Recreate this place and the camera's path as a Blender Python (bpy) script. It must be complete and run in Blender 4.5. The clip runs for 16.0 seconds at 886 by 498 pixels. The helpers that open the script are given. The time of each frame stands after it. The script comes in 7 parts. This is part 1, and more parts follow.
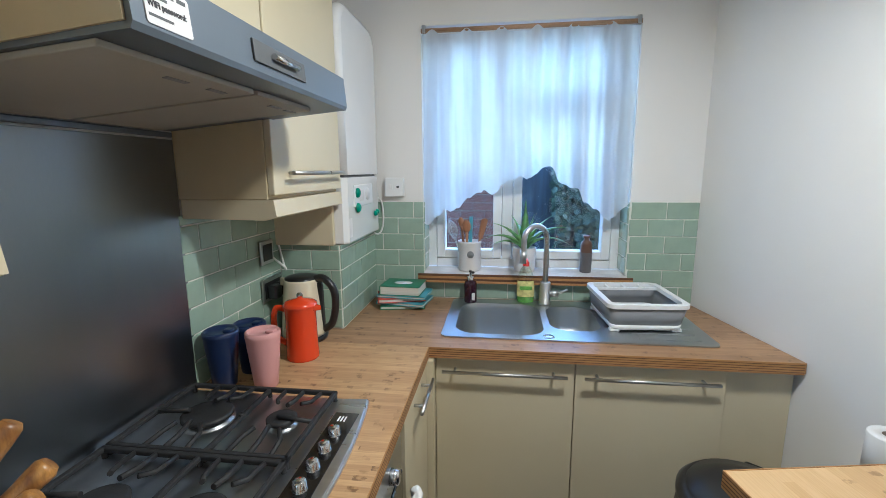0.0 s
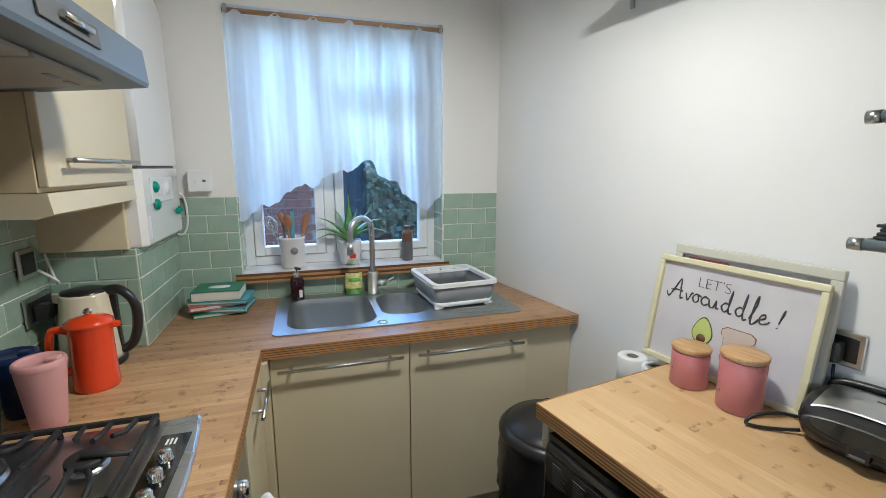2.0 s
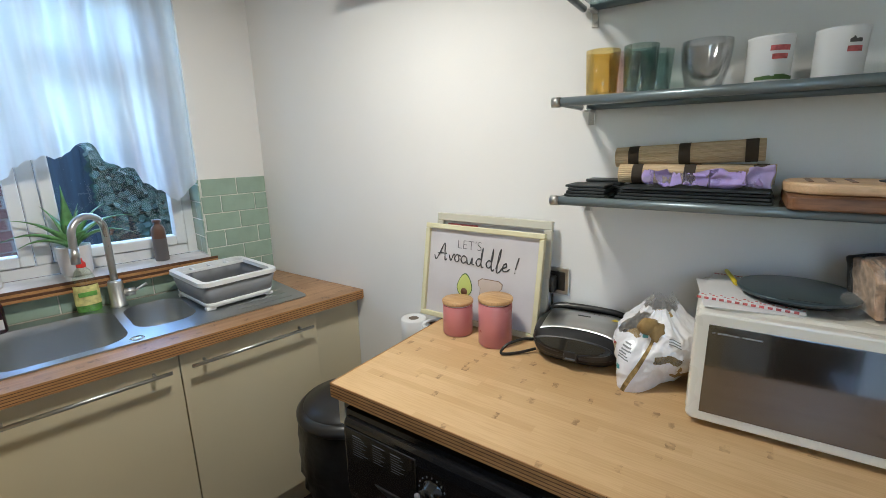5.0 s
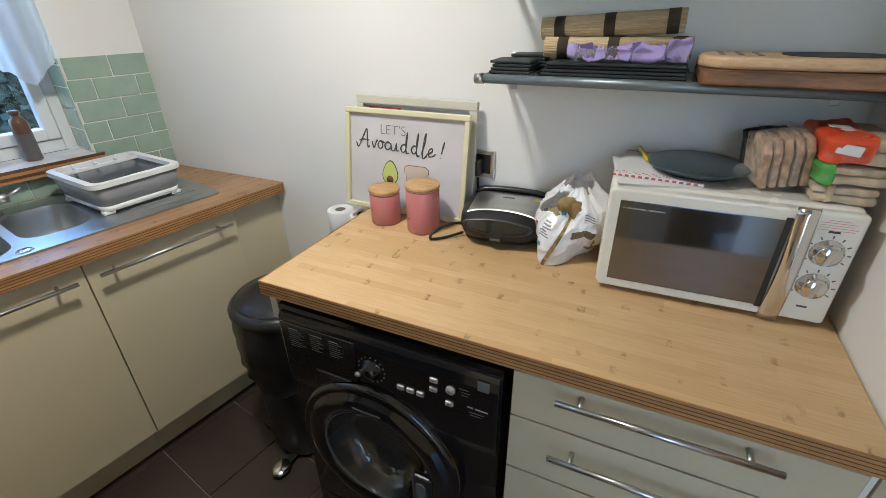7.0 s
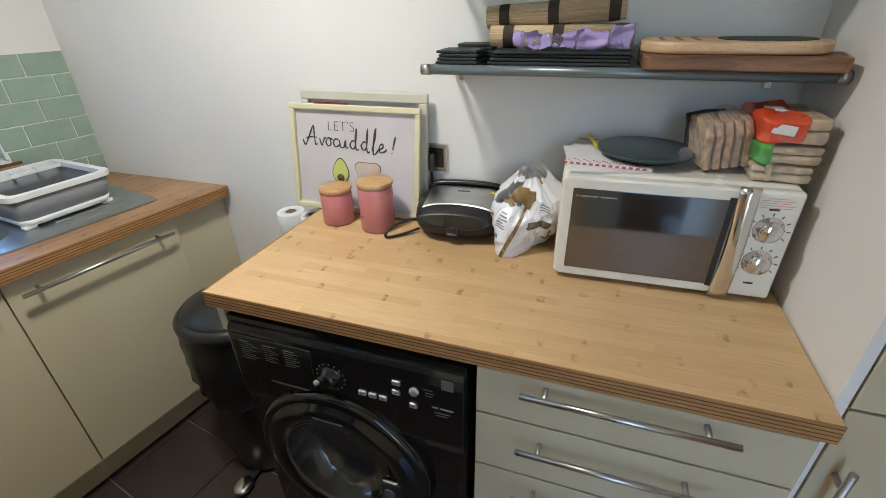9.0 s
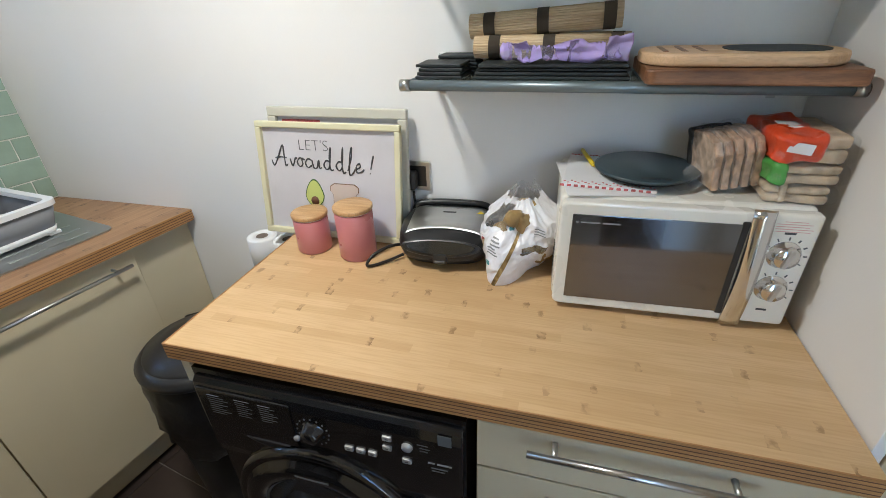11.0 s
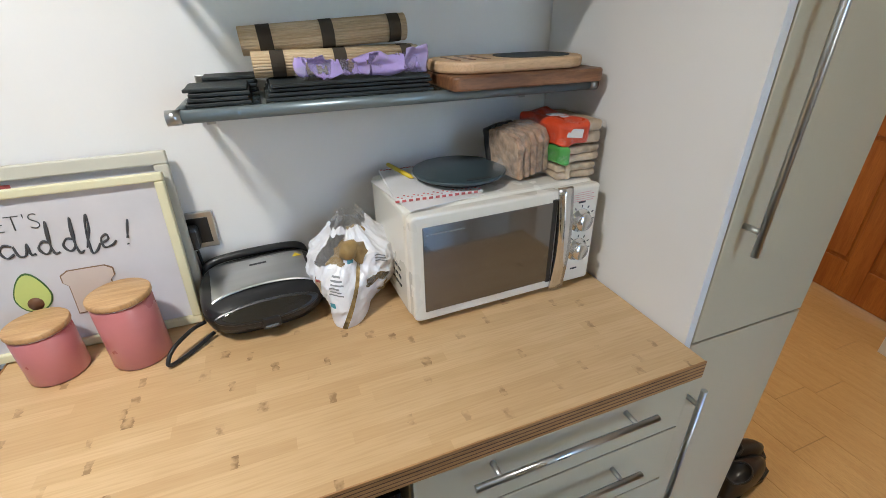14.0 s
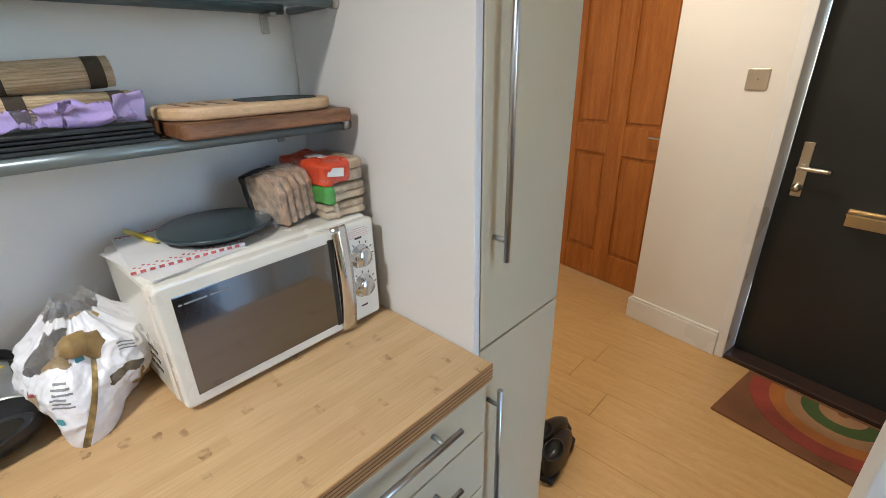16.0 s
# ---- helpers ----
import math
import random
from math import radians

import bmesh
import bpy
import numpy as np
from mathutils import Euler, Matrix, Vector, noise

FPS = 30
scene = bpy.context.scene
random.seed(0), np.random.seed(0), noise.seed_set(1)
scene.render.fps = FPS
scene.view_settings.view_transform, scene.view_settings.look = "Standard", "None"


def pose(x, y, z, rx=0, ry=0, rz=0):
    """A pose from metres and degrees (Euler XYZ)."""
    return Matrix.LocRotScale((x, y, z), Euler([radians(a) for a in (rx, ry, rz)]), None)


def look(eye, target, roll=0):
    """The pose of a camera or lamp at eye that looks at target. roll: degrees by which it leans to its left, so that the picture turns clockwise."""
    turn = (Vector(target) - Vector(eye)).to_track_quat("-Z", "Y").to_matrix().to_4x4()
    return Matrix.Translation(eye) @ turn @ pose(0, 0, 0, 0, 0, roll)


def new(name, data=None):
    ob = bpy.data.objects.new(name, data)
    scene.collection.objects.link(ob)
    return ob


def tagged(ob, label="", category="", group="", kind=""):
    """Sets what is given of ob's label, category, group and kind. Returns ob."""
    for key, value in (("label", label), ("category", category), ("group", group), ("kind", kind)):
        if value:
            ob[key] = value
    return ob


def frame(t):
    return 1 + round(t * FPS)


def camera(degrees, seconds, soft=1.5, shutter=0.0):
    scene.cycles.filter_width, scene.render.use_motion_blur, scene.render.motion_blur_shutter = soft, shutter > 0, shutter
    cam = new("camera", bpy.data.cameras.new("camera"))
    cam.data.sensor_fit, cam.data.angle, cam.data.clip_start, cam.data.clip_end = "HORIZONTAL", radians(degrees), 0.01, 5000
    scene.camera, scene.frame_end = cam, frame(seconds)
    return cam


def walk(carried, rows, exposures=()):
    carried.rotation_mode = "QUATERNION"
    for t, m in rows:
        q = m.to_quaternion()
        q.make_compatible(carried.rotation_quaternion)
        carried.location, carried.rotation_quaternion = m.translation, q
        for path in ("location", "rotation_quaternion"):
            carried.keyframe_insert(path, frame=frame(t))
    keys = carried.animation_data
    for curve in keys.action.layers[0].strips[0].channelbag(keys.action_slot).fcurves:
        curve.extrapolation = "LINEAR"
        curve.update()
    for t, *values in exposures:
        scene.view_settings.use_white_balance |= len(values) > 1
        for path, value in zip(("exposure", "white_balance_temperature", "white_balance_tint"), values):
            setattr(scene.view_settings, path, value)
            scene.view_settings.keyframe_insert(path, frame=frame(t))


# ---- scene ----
cam = camera(90.5, 16.0, 0.85)
PATH = [
    (0, (-1.224, -1.89, 1.516), (-1.135, 0.077, 1.164), -0.4),
    (0.5, (-1.239, -1.876, 1.511), (-0.953, 0.071, 1.154), -0.0),
    (1, (-1.258, -1.867, 1.506), (-0.719, 0.025, 1.144), 0.3),
    (1.5, (-1.289, -1.881, 1.495), (-0.574, -0.049, 1.132), 0.1),
    (2, (-1.302, -1.917, 1.497), (-0.401, -0.169, 1.133), 0.1),
    (2.5, (-1.311, -1.912, 1.491), (-0.178, -0.305, 1.123), 0.2),
    (3, (-1.308, -1.92, 1.488), (0.016, -0.465, 1.125), 0.4),
    (3.5, (-1.294, -1.927, 1.491), (0.142, -0.585, 1.127), 0.4),
    (4, (-1.283, -1.93, 1.485), (0.237, -0.683, 1.118), 0.1),
    (4.2, (-1.289, -1.936, 1.486), (0.26, -0.725, 1.12), -0.0),
    (6.3, (-1.276, -1.932, 1.504), (0.363, -1.081, 0.735), -0.8),
    (6.5, (-1.273, -1.926, 1.502), (0.348, -1.113, 0.658), -0.8),
    (7, (-1.268, -1.932, 1.493), (0.327, -1.183, 0.547), -0.9),
    (7.5, (-1.261, -1.934, 1.49), (0.342, -1.243, 0.514), -0.7),
    (8, (-1.257, -1.933, 1.481), (0.366, -1.279, 0.512), -1.1),
    (8.5, (-1.247, -1.934, 1.48), (0.389, -1.313, 0.512), -1.3),
    (9, (-1.24, -1.934, 1.48), (0.412, -1.35, 0.516), -1.4),
    (11.3, (-1.111, -1.852, 1.506), (0.571, -1.385, 0.531), -2.3),
    (11.5, (-1.095, -1.814, 1.503), (0.605, -1.38, 0.542), -1.8),
    (12, (-1.044, -1.757, 1.518), (0.667, -1.348, 0.566), -1.7),
    (12.5, (-1.04, -1.689, 1.513), (0.7, -1.423, 0.564), -1.6),
    (13, (-1.045, -1.677, 1.502), (0.716, -1.739, 0.555), -1.9),
    (13.5, (-1.038, -1.666, 1.493), (0.684, -2.042, 0.549), -1.4),
    (14, (-1.03, -1.679, 1.489), (0.624, -2.302, 0.553), -1.2),
    (14.5, (-1.025, -1.703, 1.491), (0.514, -2.572, 0.555), -1.5),
    (15, (-1.031, -1.728, 1.484), (0.36, -2.822, 0.551), -1.8),
    (15.5, (-1.046, -1.757, 1.477), (0.229, -2.985, 0.547), -1.5),
    (16, (-1.057, -1.767, 1.476), (0.222, -3.089, 0.691), -1.3),
]
walk(cam, [(t, look(eye, target, roll)) for t, eye, target, roll in PATH],
     ((0.0, 3.18, 5300, 6), (2.0, 3.10, 5500, 6), (4.0, 3.00, 5650, 6), (6.5, 3.16, 5700, 7), (9.0, 3.18, 5700, 7), (12.5, 3.32, 5500, 8), (13.5, 3.28, 5500, 8), (14.2, 3.32, 5550, 9), (15.0, 3.54, 5550, 9), (16.0, 3.50, 5550, 9)))

# ---- world and lights ----
PHI = 10.0                                   # the window wall stands at this angle to the long right-hand wall
WIN = pose(0, 0, 0, 0, 0, -PHI)              # frame of the window wall: u along it, v into it
world = bpy.data.worlds.new("world")
scene.world = world
world.use_nodes = True
wn = world.node_tree.nodes
sky = wn.new("ShaderNodeTexSky")
sky.sky_type, sky.sun_disc = "NISHITA", False
sky.sun_elevation, sky.sun_rotation = radians(65), radians(100)
sky.air_density, sky.dust_density, sky.ozone_density = 1.2, 0.4, 3.0
world.node_tree.links.new(sky.outputs[0], wn["Background"].inputs[0])
wn["Background"].inputs[1].default_value = 0.14


def lamp(name, kind, m, energy, color, **settings):
    data = bpy.data.lights.new(name, kind)
    data.energy, data.color = energy, color
    if kind == "AREA":
        data.shape, data.size = "DISK", settings["size"]
    else:
        data.angle = settings["angle"]
    ob = new(name, data)
    ob.matrix_world = m
    return ob


lamp("sun", "SUN", look((0, 0, 20), (-9.0, 1.6, 0.0)), 0.5, (1.0, 0.97, 0.93), angle=radians(20))
lamp("kitchen_lamp", "AREA", look((-0.70, -1.17, 2.245), (-1.15, -0.85, 0)), 2.4, (1.0, 0.89, 0.73), size=0.17)
# lamp panel added behind the curtain's upper part, standing in for sky light
daylight = lamp("daylight_fill", "AREA", WIN @ look((-0.77, 0.105, 1.82), (-0.77, -1.0, 1.70)), 0.09, (0.70, 0.88, 1.0), size=0.84)
daylight.data.shape, daylight.data.size_y = "RECTANGLE", 0.50
lamp("hall_lamp", "AREA", look((-0.3, -3.5, 2.395), (-0.3, -3.5, 0)), 1.8, (1.0, 0.81, 0.57), size=0.2)

# ---- materials ----
def shader(name):
    m = bpy.data.materials.new(name)
    m.use_nodes = True
    nt = m.node_tree
    return m, nt, nt.nodes["Principled BSDF"]


def node(nt, kind, **settings):
    n = nt.nodes.new("ShaderNode" + kind)
    for key, value in settings.items():
        if key == "op":
            n.operation = value
        elif key == "blend":
            n.data_type, n.blend_type = "RGBA", value
        elif key == "scale":
            n.inputs["Scale"].default_value = value
        elif key == "detail":
            n.inputs["Detail"].default_value = value
    return n


def maths(nt, op, a, b=None):
    n = node(nt, "Math", op=op)
    for i, v in enumerate((a, b)):
        if v is None:
            continue
        if isinstance(v, (int, float)):
            n.inputs[i].default_value = v
        else:
            nt.links.new(v, n.inputs[i])
    return n.outputs[0]


def mixed(nt, f, a, b, blend="MIX"):
    n = node(nt, "Mix", blend=blend)
    for i, v in ((0, f), (6, a), (7, b)):
        if isinstance(v, (int, float)):
            n.inputs[i].default_value = v
        elif isinstance(v, tuple):
            n.inputs[i].default_value = (*v[:3], 1)
        else:
            nt.links.new(v, n.inputs[i])
    return n.outputs[2]


def ramp(nt, f, stops):
    n = node(nt, "ValToRGB")
    e = n.color_ramp.elements
    for i, (p, v) in enumerate(stops):
        s = e[i] if i < 2 else e.new(p)
        s.position, s.color = p, (v, v, v, 1)
    nt.links.new(f, n.inputs[0])
    return n.outputs[0]


def coords(nt, stretch=(1, 1, 1)):
    tc, mp = node(nt, "TexCoord"), node(nt, "Mapping")
    mp.inputs["Scale"].default_value = stretch
    nt.links.new(tc.outputs["Object"], mp.inputs[0])
    return mp.outputs[0]


def grain(nt, co, scale, detail=4):
    n = node(nt, "TexNoise", scale=scale, detail=detail)
    nt.links.new(co, n.inputs["Vector"])
    return n.outputs[0]


def bumped(nt, bsdf, height, strength, distance=0.002):
    b = node(nt, "Bump")
    b.inputs["Strength"].default_value, b.inputs["Distance"].default_value = strength, distance
    nt.links.new(height, b.inputs["Height"])
    nt.links.new(b.outputs[0], bsdf.inputs["Normal"])


def paint(name, col, rough=0.5, metal=0.0, var=0.12, big=3.0, fine=120.0, bump=0.1, stretch=(1, 1, 1), coat=0.0, each=0.0, sub=0.0):
    """A surface of one colour with broad stains, fine grain, uneven gloss and fine relief; each: how far pieces differ."""
    m, nt, p = shader(name)
    co = coords(nt, stretch)
    a, b = grain(nt, co, big), grain(nt, co, fine)
    dark = tuple(c * (1 - 2 * var) for c in col)
    lite = tuple(min(1, c * (1 + var)) for c in col)
    c = mixed(nt, ramp(nt, a, ((0.3, 0), (0.7, 1))), dark, lite)
    c = mixed(nt, maths(nt, "MULTIPLY", b, min(0.5, var * 2)), c, tuple(x * 0.75 for x in col))
    if each:
        info = node(nt, "ObjectInfo")
        c = mixed(nt, maths(nt, "MULTIPLY", info.outputs["Random"], each), c, tuple(x * 0.55 for x in col))
    nt.links.new(c, p.inputs["Base Color"])
    r = maths(nt, "ADD", maths(nt, "MULTIPLY", a, 0.18), max(0.02, rough - 0.09))
    nt.links.new(r, p.inputs["Roughness"])
    p.inputs["Metallic"].default_value = metal
    p.inputs["Coat Weight"].default_value = coat
    if sub:
        p.inputs["Subsurface Weight"].default_value = sub
        p.inputs["Subsurface Radius"].default_value = (0.01, 0.01, 0.01)
    if bump:
        bumped(nt, p, b, bump)
    return m


def bamboo(name, lite, dark, axis, wide=0.021, rough=0.42, wear=0.0, knots=1.0, mark=0.05, strips=0.52, fibre=0.55):
    """Glued bamboo strips along an axis, with the darker knuckles of the cane."""
    m, nt, p = shader(name)
    co = coords(nt)
    sep = node(nt, "SeparateXYZ")
    nt.links.new(co, sep.inputs[0])
    along, across = (sep.outputs[1], sep.outputs[0]) if axis == "y" else (sep.outputs[0], sep.outputs[1])
    strip = maths(nt, "FLOOR", maths(nt, "DIVIDE", across, wide))
    wh = node(nt, "TexWhiteNoise")
    wh.noise_dimensions = "1D"
    nt.links.new(strip, wh.inputs["W"])
    rnd = wh.outputs["Value"]
    shift = maths(nt, "ADD", along, maths(nt, "MULTIPLY", rnd, 7.3))
    plank = maths(nt, "FLOOR", maths(nt, "DIVIDE", shift, 0.47))
    w2 = node(nt, "TexWhiteNoise")
    w2.noise_dimensions = "2D"
    cmb = node(nt, "CombineXYZ")
    nt.links.new(strip, cmb.inputs[0])
    nt.links.new(plank, cmb.inputs[1])
    nt.links.new(cmb.outputs[0], w2.inputs["Vector"])
    tone = w2.outputs["Value"]
    streak = grain(nt, coords(nt, (90, 4, 4) if axis == "y" else (4, 90, 4)), 3.0, 5)
    c = mixed(nt, tone, lite, tuple(a * (1 - strips) + b * strips for a, b in zip(lite, dark)))
    c = mixed(nt, ramp(nt, streak, ((0.42, 0), (0.75, fibre))), c, dark)
    blot = ramp(nt, grain(nt, co, 4.0, 3), ((0.45, 0), (0.75, 0.3 + wear)))
    c = mixed(nt, blot, c, dark)
    # knuckles: short dark dashes at every 0.2 to 0.3 m of a strip, with ragged edges
    rag = maths(nt, "MULTIPLY", grain(nt, co, 160.0, 2), 0.012)
    f = maths(nt, "FRACT", maths(nt, "DIVIDE", maths(nt, "ADD", shift, rag), maths(nt, "ADD", maths(nt, "MULTIPLY", rnd, 0.17 * knots), 0.16 * knots)))
    dash = maths(nt, "LESS_THAN", f, mark)
    dash = maths(nt, "MULTIPLY", dash, ramp(nt, grain(nt, co, 70.0, 2), ((0.42, 0.1), (0.62, 1))))
    keep = maths(nt, "MULTIPLY", maths(nt, "GREATER_THAN", tone, 0.3), tone)
    c = mixed(nt, maths(nt, "MULTIPLY", maths(nt, "MULTIPLY", dash, keep), 0.95), c, tuple(x * 0.55 for x in dark))
    nt.links.new(c, p.inputs["Base Color"])
    nt.links.new(maths(nt, "ADD", maths(nt, "MULTIPLY", grain(nt, co, 5.0), 0.3), rough - 0.15), p.inputs["Roughness"])
    bumped(nt, p, streak, 0.12, 0.001)
    return m


def timber(name, lite, dark, stretch, rough=0.45, scale=3.0, each=0.0):
    m, nt, p = shader(name)
    co = coords(nt, stretch)
    a, b = grain(nt, co, scale, 6), grain(nt, co, scale * 9, 3)
    c = mixed(nt, ramp(nt, a, ((0.3, 0), (0.68, 1))), lite, dark)
    c = mixed(nt, ramp(nt, b, ((0.45, 0), (0.8, 0.5))), c, tuple(x * 0.6 for x in dark))
    if each:
        info = node(nt, "ObjectInfo")
        c = mixed(nt, maths(nt, "MULTIPLY", info.outputs["Random"], each), c, dark)
    nt.links.new(c, p.inputs["Base Color"])
    nt.links.new(maths(nt, "ADD", maths(nt, "MULTIPLY", a, 0.2), rough - 0.1), p.inputs["Roughness"])
    bumped(nt, p, b, 0.1, 0.001)
    return m


def glass(name, col=(1, 1, 1), rough=0.0, ior=1.45):
    m, nt, p = shader(name)
    p.inputs["Base Color"].default_value = (*col, 1)
    p.inputs["Transmission Weight"].default_value, p.inputs["IOR"].default_value = 1.0, ior
    co = coords(nt)
    nt.links.new(maths(nt, "MULTIPLY", ramp(nt, grain(nt, co, 20), ((0.5, 0), (0.9, 1))), 0.08 + rough), p.inputs["Roughness"])
    return m


def film(name, col, clear, rough=0.25, crease=0.5):
    """Thin plastic: mostly see-through where clear is near 1, with a gloss on its creases."""
    m, nt, p = shader(name)
    p.inputs["Base Color"].default_value, p.inputs["Roughness"].default_value = (*col, 1), rough
    p.inputs["Specular IOR Level"].default_value = 0.9
    t, mx = node(nt, "BsdfTransparent"), node(nt, "MixShader")
    co = coords(nt)
    f = ramp(nt, grain(nt, co, 38, 5), ((0.46, clear), (0.74, max(0, clear - 0.14))))
    nt.links.new(f, mx.inputs[0])
    nt.links.new(p.outputs[0], mx.inputs[1])
    nt.links.new(t.outputs[0], mx.inputs[2])
    nt.links.new(mx.outputs[0], nt.nodes["Material Output"].inputs[0])
    bumped(nt, p, grain(nt, co, 55, 6), crease, 0.004)
    return m


def patchy(name, col, edge=0.575, scale=13):
    """Thin plastic printed white, with clear windows of uneven outline."""
    m, nt, p = shader(name)
    co = coords(nt)
    c = mixed(nt, ramp(nt, grain(nt, co, 30, 5), ((0.52, 0), (0.6, 0.45))), col, (0.38, 0.38, 0.46))
    nt.links.new(c, p.inputs["Base Color"])
    p.inputs["Roughness"].default_value = 0.3
    t, mx = node(nt, "BsdfTransparent"), node(nt, "MixShader")
    band = grain(nt, coords(nt, (1.0, 1.6, 0.55)), scale, 3)
    nt.links.new(ramp(nt, band, ((edge, 0.03), (edge + 0.02, 0.92))), mx.inputs[0])
    nt.links.new(p.outputs[0], mx.inputs[1])
    nt.links.new(t.outputs[0], mx.inputs[2])
    nt.links.new(mx.outputs[0], nt.nodes["Material Output"].inputs[0])
    bumped(nt, p, grain(nt, co, 42, 6), 0.9, 0.006)
    return m


def tinted(name, col, gloss=0.07):
    """Thin coloured glass."""
    m, nt, p = shader(name)
    t, g, mx = node(nt, "BsdfTransparent"), node(nt, "BsdfGlossy"), node(nt, "MixShader")
    lw = node(nt, "LayerWeight")
    lw.inputs[0].default_value = 0.25
    co = coords(nt)
    c = mixed(nt, maths(nt, "MULTIPLY", grain(nt, co, 14), 0.06), col, tuple(x * 0.8 for x in col))
    nt.links.new(c, t.inputs[0])
    g.inputs["Roughness"].default_value = 0.05
    nt.links.new(maths(nt, "ADD", maths(nt, "MULTIPLY", lw.outputs["Fresnel"], 0.4), gloss), mx.inputs[0])
    nt.links.new(t.outputs[0], mx.inputs[1])
    nt.links.new(g.outputs[0], mx.inputs[2])
    nt.links.new(mx.outputs[0], nt.nodes["Material Output"].inputs[0])
    return m


def lace(name):
    """Sheer woven cotton: part open, part translucent, with pleat shading painted in."""
    m, nt, p = shader(name)
    p.inputs["Base Color"].default_value, p.inputs["Roughness"].default_value = (0.86, 0.87, 0.9, 1), 0.9
    tl, tr = node(nt, "BsdfTranslucent"), node(nt, "BsdfTransparent")
    m1, m2 = node(nt, "MixShader"), node(nt, "MixShader")
    co = coords(nt)
    wv = grain(nt, co, 26, 4)
    # upright noise bands paint pleat shade and daylight blue into the translucent colour
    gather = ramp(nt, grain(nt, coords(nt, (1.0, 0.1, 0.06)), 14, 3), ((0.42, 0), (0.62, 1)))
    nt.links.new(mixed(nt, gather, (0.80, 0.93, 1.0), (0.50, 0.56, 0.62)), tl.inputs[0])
    m1.inputs[0].default_value = 0.58
    nt.links.new(p.outputs[0], m1.inputs[1])
    nt.links.new(tl.outputs[0], m1.inputs[2])
    nt.links.new(ramp(nt, wv, ((0.35, 0.004), (0.75, 0.03))), m2.inputs[0])
    nt.links.new(m1.outputs[0], m2.inputs[1])
    nt.links.new(tr.outputs[0], m2.inputs[2])
    nt.links.new(m2.outputs[0], nt.nodes["Material Output"].inputs[0])
    bumped(nt, p, grain(nt, co, 300), 0.2)
    return m


WALL = paint("white_emulsion", (0.80, 0.79, 0.775), 0.75, var=0.025, big=1.2, fine=220, bump=0.12)
HALLWALL = paint("hall_emulsion", (0.80, 0.76, 0.70), 0.75, var=0.025, big=1.5, fine=220, bump=0.12)
CEIL = paint("ceiling_paint", (0.82, 0.82, 0.81), 0.85, var=0.02)
GLOSS = paint("white_gloss_paint", (0.80, 0.79, 0.77), 0.3, var=0.03, bump=0.03)
UPVC = paint("white_upvc", (0.80, 0.82, 0.84), 0.3, var=0.03, bump=0.02)
CREAM = paint("cream_laminate", (0.66, 0.58, 0.40), 0.38, var=0.035, big=1.6, bump=0.04)
CREAMSIDE = paint("cream_carcass", (0.58, 0.48, 0.30), 0.5, var=0.05, big=1.6, bump=0.05)
IVORY = paint("ivory_laminate", (0.58, 0.505, 0.36), 0.35, var=0.03, big=1.6, bump=0.04)
TILE = paint("sage_glaze", (0.345, 0.46, 0.375), 0.16, var=0.06, big=12, fine=60, bump=0.05, each=0.22, coat=0.3)
GROUT = paint("pale_grout", (0.70, 0.72, 0.66), 0.85, var=0.12, big=8, fine=300, bump=0.3)
FLOORTILE = paint("brown_floor_tile", (0.050, 0.036, 0.030), 0.38, var=0.18, big=5, fine=80, bump=0.1, each=0.35)
FLOORGROUT = paint("floor_grout", (0.27, 0.24, 0.20), 0.9, var=0.15)
TABLE = bamboo("table_bamboo", (0.63, 0.435, 0.225), (0.42, 0.245, 0.095), "y", wide=0.024, strips=0.38, fibre=0.40, mark=0.06)
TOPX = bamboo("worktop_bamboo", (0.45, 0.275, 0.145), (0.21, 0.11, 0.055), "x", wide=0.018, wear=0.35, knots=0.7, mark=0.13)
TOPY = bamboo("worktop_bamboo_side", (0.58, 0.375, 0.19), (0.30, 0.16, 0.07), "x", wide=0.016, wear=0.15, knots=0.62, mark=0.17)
PLYL = timber("edge_ply_light", (0.50, 0.27, 0.10), (0.34, 0.17, 0.06), (4, 4, 40), 0.6)
PLYD = timber("edge_ply_dark", (0.16, 0.072, 0.03), (0.09, 0.038, 0.018), (4, 4, 40), 0.65)
STEEL = paint("brushed_steel", (0.56, 0.56, 0.55), 0.3, 1.0, var=0.06, big=4, fine=150, bump=0.05, stretch=(1, 8, 1))
SINKSTEEL = paint("sink_steel", (0.50, 0.52, 0.53), 0.36, 1.0, var=0.03, big=3, fine=250, bump=0.06)
HOBSTEEL = paint("hob_steel", (0.52, 0.53, 0.55), 0.34, 1.0, var=0.12, big=6, fine=150, bump=0.05)
SPLASH = paint("splashback_steel", (0.30, 0.325, 0.35), 0.32, 1.0, var=0.14, big=2.2, fine=220, bump=0.04, stretch=(1, 1, 0.3))
HOODGREY = paint("hood_silver", (0.17, 0.20, 0.24), 0.42, 0.5, var=0.05, bump=0.03)
HOODUNDER = paint("hood_mesh_panel", (0.42, 0.40, 0.35), 0.6, 0.1, var=0.08, fine=400, bump=0.15)
CHROME = paint("chrome", (0.72, 0.72, 0.72), 0.14, 1.0, var=0.04, bump=0.0)
IRON = paint("cast_iron", (0.022, 0.022, 0.024), 0.6, 0.0, var=0.2, fine=260, bump=0.3)
BLACK = paint("black_plastic", (0.018, 0.018, 0.019), 0.32, var=0.15, bump=0.05)
BLACKGLOSS = paint("black_gloss", (0.008, 0.008, 0.009), 0.12, var=0.1, bump=0.0, coat=0.5)
RUBBER = paint("grey_rubber", (0.10, 0.105, 0.11), 0.6, var=0.1)
